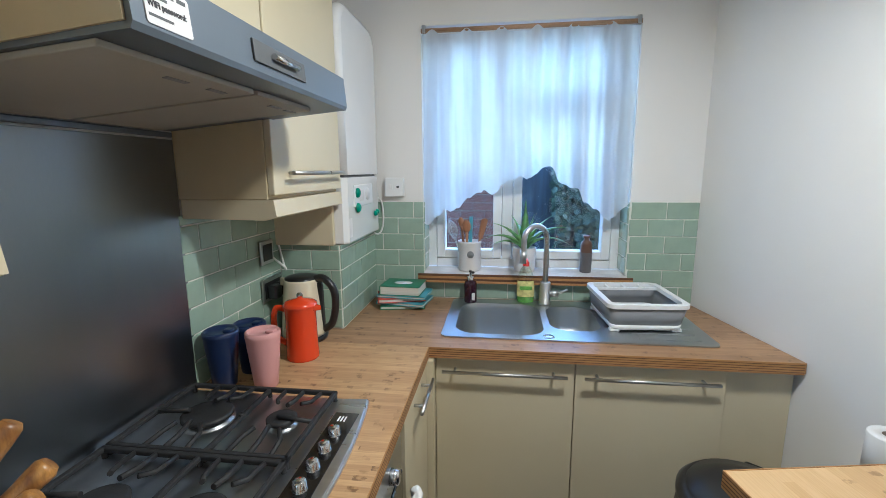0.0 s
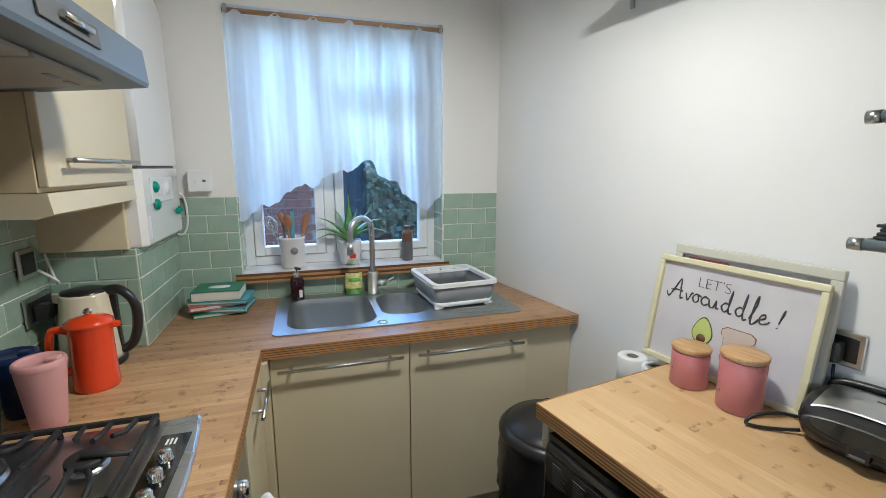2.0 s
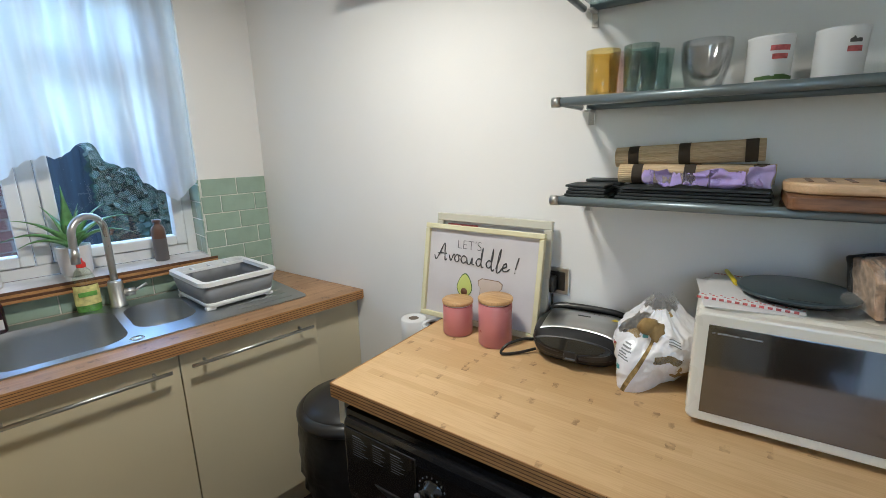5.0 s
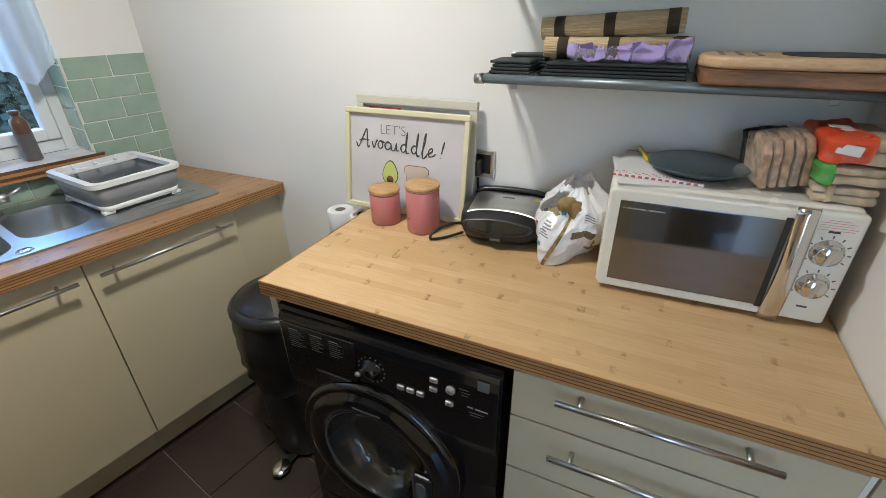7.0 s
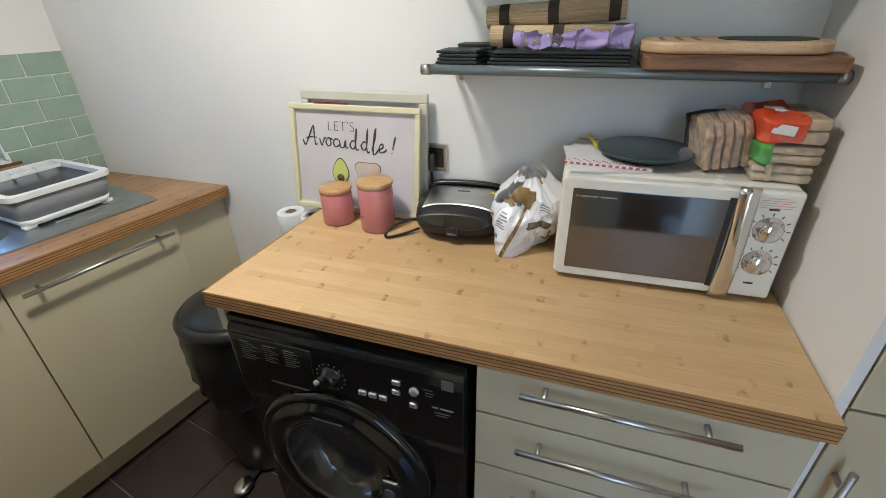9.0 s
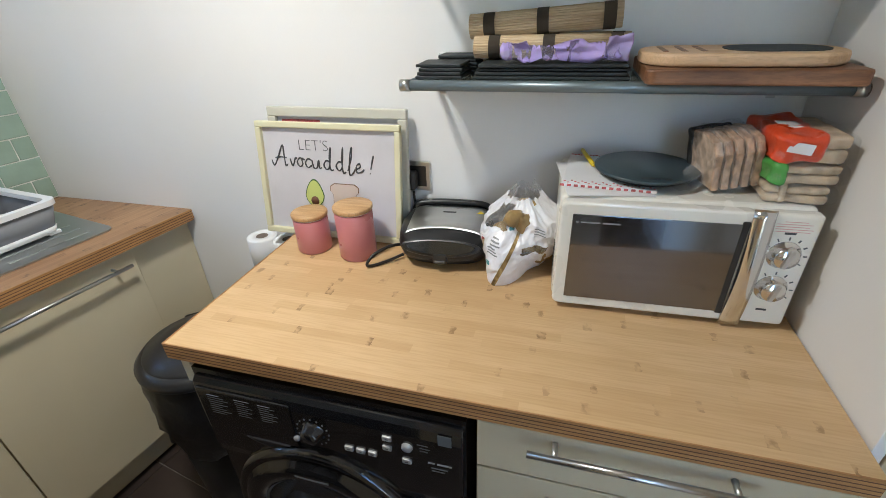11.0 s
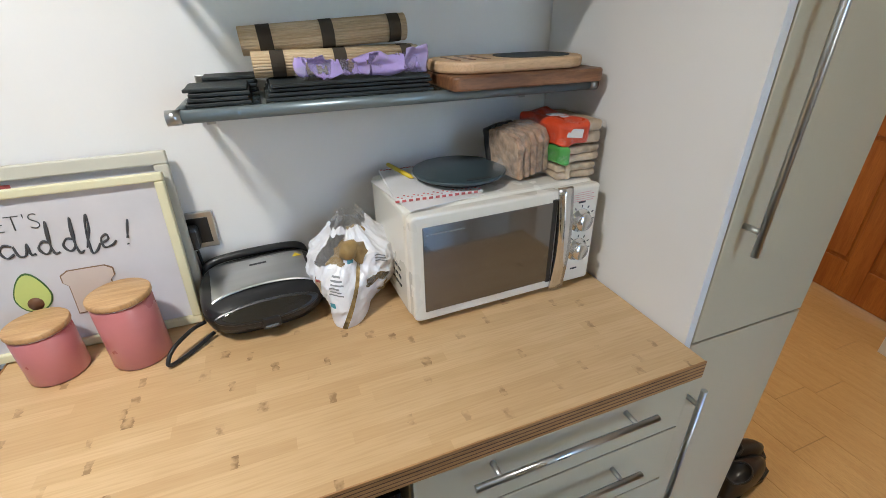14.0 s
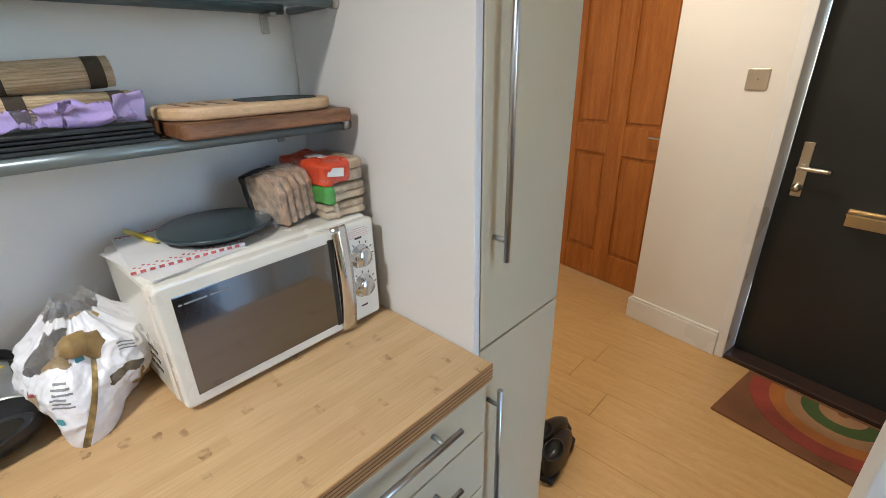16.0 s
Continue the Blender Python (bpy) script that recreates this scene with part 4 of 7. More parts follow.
part("porthole", lathe([(RD - 0.087, 0.032), (0.150, 0.008), (0.138, -0.022), (0.116, -0.046), (0.075, -0.060), (0.035, -0.064), (0, -0.065)], 56, m=FACE), PORTHOLE, door, "dished grey porthole glass")
grip = part("door_grip", box(CX + 0.118, CX + 0.176, -0.052, -0.030, 0.345, 0.470, 0.012, 3), BLACK, door, "black door grip")
part("grip_insert", slab(rounded(-0.014, 0.014, -0.03, 0.03, 0.013), 0, 0.003, 0.001, m=pose(CX + 0.146, -0.0515, 0.42, 90)), RUBBER, grip)
part("brand_mark", box(CX - 0.04, CX + 0.04, -0.0475, -0.0455, CZ + 0.183, CZ + 0.188, 0), RUBBER, door)
kb = part("programme_dial", lathe([(0, 0.024), (0.016, 0.024), (0.020, 0.019), (0.024, 0.004), (0.030, 0.0)], 28, m=pose(0.278, -0.014, 0.750, 90)), BLACKGLOSS, wm)
for i in range(16):
    a = radians(22.5 * i)
    part("dial_mark", box(-0.0014, 0.0014, -0.001, 0.0006, -0.0018, 0.0018, 0, m=pose(0.278 + 0.036 * math.cos(a), -0.0160, 0.750 + 0.036 * math.sin(a))), RUBBER, kb)
part("start_button", lathe([(0, 0.006), (0.006, 0.006), (0.0075, 0.002), (0.0075, 0)], 18, m=pose(0.236, -0.016, 0.721, 90)), SILVER, wm)
for x, z in ((0.356, 0.726), (0.3815, 0.726), (0.407, 0.726), (0.443, 0.783), (0.441, 0.755), (0.480, 0.728)):
    b_ = part("button", box(x - 0.0095, x + 0.0095, -0.020, -0.013, z - 0.0065, z + 0.0065, 0.002), SILVER, wm, "silver push button")
    part("symbol", box(x - 0.003, x + 0.003, -0.0206, -0.0198, z - 0.001, z + 0.001, 0), INK, b_)
part("button", lathe([(0, 0.007), (0.010, 0.007), (0.012, 0)], 20, m=pose(0.483, -0.014, 0.769, 90)), SILVER, wm, "round silver push button")
part("energy_label", box(0.545, 0.571, -0.0168, -0.0155, 0.795, 0.822, 0), RUBBER, wm)
for c, (x, n, w) in enumerate(((0.037, 9, 0.050), (0.105, 8, 0.040), (0.162, 8, 0.042))):
    for i in range(n):
        part("printed_line", box(x, x + w * (0.6 + 0.4 * ((i * 7 + c * 3) % 5) / 4), -0.0201, -0.0193, 0.800 - i * 0.0066, 0.8012 - i * 0.0066, 0), GREYP if i == 0 else RUBBER, wm)
for x0, x1, z, mt in ((0.523, 0.536, 0.735, GREYP), (0.541, 0.570, 0.735, GREYP), (0.528, 0.562, 0.722, RUBBER), (0.530, 0.556, 0.714, RUBBER), (0.503, 0.525, 0.782, RUBBER), (0.508, 0.528, 0.773, RUBBER), (0.508, 0.524, 0.765, RUBBER)):
    part("printed_line", box(x0, x1, -0.0166, -0.0152, z, z + 0.0032 if mt is GREYP else z + 0.0018, 0), mt, wm)
for x in (0.06, 0.535):
    for y in (0.06, 0.48):
        part("foot", lathe([(0, 0), (0.022, 0), (0.022, 0.008), (0.012, 0.014), (0, 0.014)], 14, m=pose(x, y, 0)), RUBBER, wm)

# ---- hob wall: hood, wall cupboards, boiler, splashback, hob ----
solo("splashback", box(U0 + 0.001, U0 + 0.006, -1.612, -0.988, TOP, 1.600, 0.001), SPLASH, WIN, "smeared brushed steel splashback behind the hob", "splashback")

hd = thing("cooker_hood", WIN, "silver grey cooker hood above the hob", "cooker hood")
HV0, HV1, HU = -1.628, -0.965, -1.262
UNDER = math.degrees(math.atan2(0.042, 0.45))
t = bmesh.new()
slab([(U0 + 0.003, 1.622), (HU - 0.03, 1.664), (HU - 0.004, 1.666), (HU, 1.674), (HU - 0.006, 1.742), (HU - 0.02, 1.748), (-1.46, 1.772), (U0 + 0.003, 1.772)], HV0 + 0.004, HV1, 0.0, bm=t, m=SIDE)
bmesh.ops.recalc_face_normals(t, faces=t.faces[:])
part("canopy", t, HOODGREY, hd)
part("side_plate", slab([(U0 + 0.003, 1.626), (HU - 0.008, 1.674), (HU - 0.012, 1.742), (HU - 0.03, 1.80), (U0 + 0.003, 1.80)], HV0, HV0 + 0.004, 0, m=SIDE), CREAMSIDE, hd, "grease-marked cream side plate")
part("back_strip", box(U0 + 0.007, U0 + 0.022, HV0 + 0.01, HV1 - 0.04, 1.604, 1.617, 0.003), HOODGREY, hd)
VM = (HV0 + HV1) / 2
UM = pose(-1.50, 0, 1.6415, 0, -UNDER, 0)
for v0, v1 in ((HV0 + 0.012, VM - 0.006), (VM + 0.006, HV1 - 0.10)):
    f = part("filter_panel", box(-0.205, 0.185, v0, v1, -0.006, 0.003, 0.002, m=UM), HOODUNDER, hd, "pale grease filter panel")
    for q in (0.45, 0.75):
        part("filter_catch", box(0.145, 0.155, v0 + (v1 - v0) * q, v0 + (v1 - v0) * q + 0.045, -0.0075, -0.0055, 0.0006, m=UM), GREYP, f)
FM = pose(HU - 0.0030, 0, 1.708, 0, -math.degrees(math.atan2(0.006, 0.068)), 0)
pn = part("switch_panel", box(0, 0.004, -1.389, -1.205, -0.0205, 0.0135, 0.001, m=FM), RUBBER, hd, "dark recessed switch panel")
part("slider", rod(FM @ Vector((0.009, -1.335, -0.003)), FM @ Vector((0.009, -1.245, -0.003)), 0.0055, 12), CHROME, pn)
st = part("notice", slab(rounded(-1.604, -1.530, -0.030, 0.016, 0.004), 0.0002, 0.0014, 0, m=FM @ Matrix(((0, 0, 1, 0), (1, 0, 0, 0), (0, 1, 0, 0), (0, 0, 0, 1)))), PAPER, hd, "white paper notice")
tw = letters("WiFi password:", 0.0098, 0.0003, 0, 0.0003)
tw.transform(FM @ pose(0.0018, -1.600, -0.0105) @ Matrix(((0, 0, 1, 0), (1, 0, 0, 0), (0, 1, 0, 0), (0, 0, 0, 1))))
part("lettering", tw, INK, st)
for a, c, z, h in ((-1.600, -1.556, 0.0095, 0.003), (-1.600, -1.568, 0.002, 0.002), (-1.600, -1.562, -0.0195, 0.002), (-1.551, -1.536, 0.010, 0.003)):
    part("line", box(0.0012, 0.0017, a, c, z - h, z + h * 0.6, 0, m=FM), RUBBER, st)


def wall_cupboard(v0, v1, z0, z1, label, doors, front_u=-1.462):
    c = thing("wall_cupboard", WIN, label, "cupboard", "kitchen wall cupboards")
    part("body", box(U0 + 0.002, front_u - 0.02, v0, v1, z0 + 0.055, z1, 0.002), CREAMSIDE, c)
    part("pelmet", slab([(U0 + 0.009, z0 + 0.004), (front_u - 0.03, z0), (front_u + 0.002, z0 + 0.01), (front_u - 0.004, z0 + 0.054), (U0 + 0.009, z0 + 0.054)], v0 - 0.001, v1 + 0.001, 0, m=Matrix(((1, 0, 0, 0), (0, 0, 1, 0), (0, 1, 0, 0), (0, 0, 0, 1)))), CREAM, c, "cream moulded pelmet")
    for a, e, hz in doors:
        d = part("door", box(front_u - 0.019, front_u, a + 0.002, e - 0.002, z0 + 0.066, z1, 0.003), CREAM, c)
        if hz:
            t = rod((front_u + 0.032, a + 0.05, hz), (front_u + 0.032, e - 0.05, hz), 0.006, 14)
            for q in (a + 0.09, e - 0.09):
                rod((front_u, q, hz), (front_u + 0.032, q, hz), 0.005, 10, bm=t)
            part("handle", t, STEEL, d, "brushed steel bar handle")
    return c


wall_cupboard(-0.984, -0.492, 1.388, 2.30, "cream wall cupboard between hood and boiler", [(-0.984, -0.492, 1.512)])
wall_cupboard(-2.35, -1.632, 1.388, 2.30, "cream wall cupboard beside the cooker hood", [(-1.99, -1.632, 1.512), (-2.35, -1.99, 1.512)])
c = thing("wall_cupboard", WIN, "cream cupboard fixed above the cooker hood", "cupboard", "kitchen wall cupboards")
part("body", box(U0 + 0.002, -1.482, -1.596, -0.988, 1.774, 2.30, 0.002), CREAMSIDE, c)
part("door", box(-1.481, -1.462, -1.594, -0.990, 1.80, 2.30, 0.003), CREAM, c)

# boxed pipework below the cupboard
solo("pipe_box", box(U0 + 0.002, -1.500, -0.497, -0.476, 1.237, 1.40, 0.003), CREAM, WIN, "cream boxed panel hiding the boiler pipes", "panel")
bo = thing("boiler", WIN, "white wall-hung gas boiler with rounded casing", "boiler")
casing = slab(rounded(-0.472, -0.006, 1.40, 2.13, 0.10, 10), 0, -1.452 - U0 - 0.003, 0.028, seg=4, m=pose(U0 + 0.003, 0, 0) @ Matrix(((0, 0, 1, 0), (1, 0, 0, 0), (0, 1, 0, 0), (0, 0, 0, 1))))
bmesh.ops.bisect_plane(casing, geom=casing.verts[:] + casing.edges[:] + casing.faces[:], plane_co=(0, 0, 1.502), plane_no=(0, 0, -1), clear_outer=True)
bmesh.ops.holes_fill(casing, edges=[e for e in casing.edges if e.is_boundary])
for f in casing.faces:
    f.smooth = f.calc_area() < 0.02
part("casing", casing, BOILER, bo)
part("control_box", slab([(U0 + 0.003, -0.470), (-1.470, -0.470), (-1.452, -0.45), (-1.452, -0.04), (-1.48, -0.01), (U0 + 0.003, -0.01)], 1.237, 1.494, 0.008), BOILER, bo)
part("gap_line", box(U0 + 0.01, -1.458, -0.465, -0.06, 1.493, 1.503, 0), RUBBER, bo)
face = part("dial_panel", box(-1.453, -1.447, -0.39, -0.14, 1.375, 1.462, 0.003), WHITEP, bo)
for v, z in ((-0.355, 1.430), (-0.355, 1.370), (-0.115, 1.325), (-0.085, 1.330)):
    kk = part("dial", lathe([(0, 0.014), (0.008, 0.014), (0.018 if z > 1.36 else 0.011, 0.008), (0.02 if z > 1.36 else 0.012, 0)], 20, m=pose(-1.447, v, z, 0, 90, 0)), TEAL, bo, "teal control dial")
part("gauge", lathe([(0, 0.004), (0.024, 0.004), (0.027, 0)], 28, m=pose(-1.447, -0.22, 1.42, 0, 90, 0)), WHITEP, face)
part("display", box(-1.448, -1.4455, -0.325, -0.27, 1.395, 1.44, 0.001), PAPER, face)
part("notice", box(-1.4555, -1.4535, -0.452, -0.40, 1.51, 1.66, 0.0004), PAPER, bo)
for i in range(7):
    part("line", box(-1.454, -1.4528, -0.447, -0.415 + 0.004 * (i % 3), 1.645 - 0.018 * i, 1.648 - 0.018 * i, 0), RUBBER, bo)
part("badge", box(-1.4555, -1.4535, -0.17, -0.11, 1.52, 1.54, 0.0004), GREYP, bo)
part("sticker", box(-1.4525, -1.451, -0.45, -0.415, 1.26, 1.335, 0.0004), PAPER, bo)
t = tube(curve([(-1.46, -0.04, 1.40), (-1.44, -0.02, 1.37), (-1.435, -0.012, 1.31), (-1.44, -0.012, 1.25), (-1.46, -0.014, 1.215), (-1.50, -0.016, 1.225)], 6), 0.0045, 8)
solo("boiler_cable", t, WHITEP, WIN, "white cable looping from the boiler", "cable")

sw = thing("fused_switch", at(-1.372, -0.002, 1.44, 0, WIN), "white fused switch outlet on the wall", "switch")
part("back_box", box(-0.043, 0.043, -0.028, 0, -0.043, 0.043, 0.003), WHITEP, sw)
part("face_plate", box(-0.044, 0.044, -0.036, -0.028, -0.044, 0.044, 0.004), WHITEP, sw)
part("rocker", box(-0.022, -0.006, -0.041, -0.035, -0.008, 0.012, 0.002), WHITEP, sw)
part("fuse_mark", box(0.012, 0.024, -0.0375, -0.0355, -0.004, 0.006, 0), RUBBER, sw)


def socket(m, label, plugs, metal=NICKEL, wide=0.146):
    s = thing("wall_socket", m, label, "socket", "wall sockets")
    part("plate", box(-wide / 2, wide / 2, -0.008, 0, -0.043, 0.043, 0.003), metal, s)
    part("insert", box(-wide / 2 + 0.012, wide / 2 - 0.012, -0.010, -0.007, -0.03, 0.03, 0.002), BLACK, s)
    for x in plugs:
        p = thing("plug", m @ pose(x, -0.010, -0.006), "black three-pin plug pushed into the socket", "plug", "plugs")
        part("body", box(-0.024, 0.024, -0.036, 0, -0.026, 0.026, 0.008), BLACK, p)
    return s


LW = WIN @ pose(U0 + 0.012, 0, 0, 0, 0, 90)      # local x along +v, -y into the room
socket(LW @ pose(-0.585, 0, 1.225), "steel framed socket on the green tiles", (), STEEL, 0.086)
socket(LW @ pose(-0.56, 0, 1.085), "steel double socket with black plugs behind the kettle", (0.03, -0.03), STEEL, 0.146)
solo("socket_cable", tube(curve([(U0 + 0.03, -0.565, 1.20), (U0 + 0.06, -0.54, 1.16), (U0 + 0.05, -0.52, 1.15), (U0 + 0.03, -0.505, 1.20), (U0 + 0.02, -0.50, 1.237)], 6), 0.004, 8), WHITEP, WIN, "white cable running up from the socket", "cable")

hb = thing("gas_hob", WIN, "four-burner stainless steel gas hob with black pan supports", "hob")
front_edge = [(-1.192 - 0.05 * ((v + 1.315) / 0.295) ** 2 * 0.5, v) for v in [-1.61 + 0.59 * k / 12 for k in range(13)]]
part("plate", slab([(-1.732, -1.02), (-1.732, -1.61)] + front_edge, TOP + 0.001, TOP + 0.012, 0.004), HOBSTEEL, hb)
part("control_strip", slab([(u - 0.002, v * 0.992 - 0.01) for u, v in front_edge] + [(-1.285, -1.03), (-1.285, -1.60)], TOP + 0.011, TOP + 0.017, 0.003), STEEL, hb)
part("control_panel", box(-1.278, -1.218, -1.50, -1.10, TOP + 0.0165, TOP + 0.019, 0.001), BLACKGLOSS, hb)
for v in (-1.19, -1.25, -1.31, -1.37, -1.43):
    part("knob", lathe([(0, 0.020), (0.010, 0.020), (0.013, 0.017), (0.0135, 0.004), (0.016, 0.0)], 22, m=pose(-1.248, v, TOP + 0.018)), CHROME, hb)
for i in range(3):
    part("print_mark", box(-1.262 + 0.008 * i, -1.258 + 0.008 * i, -1.14, -1.118, TOP + 0.0188, TOP + 0.0194, 0), WHITEP, hb)
for u, v, r in ((-1.585, -1.16, 0.05), (-1.392, -1.16, 0.03), (-1.585, -1.46, 0.04), (-1.392, -1.46, 0.04)):
    bn = part("burner_ring", lathe([(r * 1.25, 0), (r * 1.22, 0.003), (r * 1.0, 0.005), (r * 0.97, 0.013), (0, 0.013)], 30, m=pose(u, v, TOP + 0.012)), HOBSTEEL, hb)
    part("burner_cap", lathe([(0, 0.023), (r * 1.05, 0.023), (r * 1.20, 0.020), (r * 1.20, 0.013), (0, 0.0125)], 30, m=pose(u, v, TOP + 0.012)), IRON, bn)


def grate(v0, v1):
    z = TOP + 0.039
    t = bmesh.new()
    u0, u1 = -1.712, -1.305
    for a, c in (((u0, v0), (u1, v0)), ((u1, v0), (u1, v1)), ((u1, v1), (u0, v1)), ((u0, v1), (u0, v0))):
        box(min(a[0], c[0]) - 0.006, max(a[0], c[0]) + 0.006, min(a[1], c[1]) - 0.006, max(a[1], c[1]) + 0.006, z - 0.012, z, 0.003, bm=t)
    vm = (v0 + v1) / 2
    for u in (-1.585, -1.392):
        for q in (-1, 1):
            tube([(u, vm + q * (v1 - v0) / 2, z - 0.006), (u, vm + q * 0.09, z - 0.004), (u, vm + q * 0.045, z + 0.006)], 0.006, 8, bm=t)
            tube([(u + 0.05, vm + q * (v1 - v0) / 2, z - 0.006), (u + 0.045, vm + q * 0.08, z - 0.002), (u + 0.03, vm + q * 0.055, z + 0.006)], 0.0055, 8, bm=t)
            tube([(u - 0.05, vm + q * (v1 - v0) / 2, z - 0.006), (u - 0.045, vm + q * 0.08, z - 0.002), (u - 0.03, vm + q * 0.055, z + 0.006)], 0.0055, 8, bm=t)
    for a in (u0, -1.488, u1):
        tube([(a + (0.09 if a < -1.6 else -0.09 if a > -1.4 else 0.0), vm, z + 0.004), (a, vm, z - 0.006)], 0.006, 8, bm=t)
    box(-1.494, -1.482, v0, v1, z - 0.012, z - 0.001, 0.003, bm=t)
    for u in (u0, u1, -1.49):
        for v in (v0, v1):
            rod((u, v, TOP + 0.010), (u, v, z - 0.004), 0.006, 8, bm=t)
    return t


part("pan_support", grate(-1.598, -1.322), IRON, hb, "black cast pan support")
part("pan_support", grate(-1.308, -1.036), IRON, hb, "black cast pan support")


# ---- on the hob-side worktop ----
def lidded_cup(u, v, h, material, label):
    c = thing("travel_cup", at(u, v, TOP, 0, WIN) @ Matrix.Diagonal((1.1, 1.1, 1.18, 1)), label, "cup", "lidded cups by the hob")
    part("cup", lathe([(0, 0), (0.027, 0), (0.030, 0.004), (0.034, 0.04), (0.042, h - 0.02), (0.043, h - 0.006), (0.043, h)], 28), material, c)
    part("lid", lathe([(0.0445, h - 0.004), (0.0445, h + 0.006), (0.040, h + 0.010), (0.036, h + 0.006), (0.034, h + 0.003), (0, h + 0.004)], 28), material, c)
    part("sip_tab", box(0.012, 0.036, -0.012, 0.012, h + 0.003, h + 0.013, 0.004), material, c)


lidded_cup(-1.668, -0.965, 0.135, NAVY, "navy blue lidded travel cup")
lidded_cup(-1.640, -0.865, 0.125, NAVY, "navy blue lidded travel cup")
lidded_cup(-1.545, -0.955, 0.135, PINKCUP, "pale pink lidded travel cup")

p = thing("cafetiere", at(-1.528, -0.748, TOP, 0, WIN) @ Matrix.Scale(1.13, 4), "bright orange enamelled stoneware cafetiere", "coffee press")
part("body", lathe([(0, 0), (0.046, 0), (0.048, 0.006), (0.045, 0.05), (0.044, 0.13), (0.046, 0.158), (0.047, 0.162), (0.043, 0.162)], 30), ORANGE, p)
part("lid", lathe([(0.049, 0.160), (0.049, 0.166), (0.038, 0.174), (0.012, 0.180), (0.006, 0.183), (0, 0.183)], 30), ORANGE, p)
part("knob", blob(0.010, 0.010, 0.008, m=pose(0, 0, 0.190), sub=2), CHROME, p)
part("spout", slab([(0.036, -0.014), (0.052, -0.008), (0.064, 0), (0.052, 0.008), (0.036, 0.014)], 0.146, 0.163, 0.004), ORANGE, p)
part("handle", tube(curve([(-0.043, 0, 0.145), (-0.075, 0, 0.148), (-0.085, 0, 0.11), (-0.078, 0, 0.06), (-0.045, 0, 0.04)], 6), 0.009, 10), ORANGE, p)

kt = thing("kettle", at(-1.598, -0.580, TOP, 0, WIN) @ Matrix.Scale(1.08, 4), "cream and black cordless electric kettle", "kettle")
part("base", lathe([(0, 0), (0.078, 0), (0.080, 0.01), (0.074, 0.018), (0, 0.018)], 32), BLACK, kt)
part("jug", lathe([(0, 0.018), (0.074, 0.018), (0.075, 0.03), (0.068, 0.12), (0.058, 0.205), (0.056, 0.212), (0.050, 0.212)], 32), KETTLEC, kt)
part("lid", lathe([(0.056, 0.210), (0.054, 0.218), (0.03, 0.224), (0, 0.225)], 32), BLACK, kt)
part("spout", slab([(-0.045, -0.02), (-0.078, 0), (-0.045, 0.02)], 0.185, 0.213, 0.003), KETTLEC, kt)
part("handle", tube(curve([(0.048, 0, 0.212), (0.085, -0.01, 0.215), (0.118, -0.015, 0.18), (0.122, -0.015, 0.12), (0.105, -0.01, 0.06), (0.075, 0, 0.035)], 6), [0.013] * 31, 12), BLACK, kt)
part("gauge_strip", box(0.056, 0.074, -0.012, 0.012, 0.03, 0.20, 0.004, taper=0.9), BLACK, kt)

k = thing("knife_block", at(-1.52, -1.735, TOP, -25, WIN), "wooden knife block with olive wood handled knives", "knife block")
part("block", box(-0.05, 0.05, -0.09, 0.03, 0, 0.19, 0.006), OLIVE, k)
for i, (a, c, tx, ty, ln) in enumerate(((-0.025, 0.015, 0.0, 0.045, 0.15), (0.02, 0.018, 0.02, 0.075, 0.13), (0.035, 0.01, 0.035, 0.09, 0.11), (-0.015, -0.035, 0.0, 0.03, 0.17))):
    d = Vector((tx, ty, 0.06)).normalized()
    s0 = Vector((a, c, 0.18))
    pts = [s0 + d * ln * q for q in (0, 0.25, 0.5, 0.8, 1.0)]
    part("knife_handle", tube(curve(pts, 3), [0.010, 0.011, 0.012, 0.0125, 0.012, 0.0115, 0.012, 0.0125, 0.013, 0.0145, 0.015, 0.015, 0.011], 12), OLIVE, k)


def book(m, w, d, h, cover, label, category="book"):
    s = thing("book", m, label, category, "books by the boiler")
    part("page_block", box(-w / 2 + 0.003, w / 2 - 0.004, -d / 2 + 0.003, d / 2 - 0.003, 0.002, h - 0.002, 0.001), PAGES, s)
    c = box(-w / 2, w / 2, -d / 2, d / 2, h - 0.003, h, 0.001)
    box(-w / 2, w / 2, -d / 2, d / 2, 0, 0.003, 0.001, bm=c)
    box(-w / 2, -w / 2 + 0.003, -d / 2, d / 2, 0.003, h - 0.003, 0, bm=c)
    part("cover", c, cover, s)
    return s


z = TOP + 0.001
for w, d, h, cv, rz, lb, du in ((0.20, 0.16, 0.016, BOOKG, 10, "thin green notebook lying on the worktop", 0.0), (0.225, 0.16, 0.014, BOOKB, -9, "thin blue paperback in the pile", 0.01),
                                (0.215, 0.15, 0.018, BOOKR, 16, "red paperback in the pile", -0.01), (0.225, 0.155, 0.012, BOOKB, -5, "pale blue booklet in the pile", 0.01)):
    book(at(-1.318 + du, -0.135, z, rz, WIN), w, d, h, cv, lb)
    z += h + 0.0005
g = book(at(-1.315, -0.135, z, -3, WIN), 0.185, 0.15, 0.042, BOOKG, "thick green hardback book on top of the pile")
part("title_oval", lathe([(0, 0.0432), (0.042, 0.0432), (0.042, 0.0418)], 28, squash=0.6), PAPER, g)

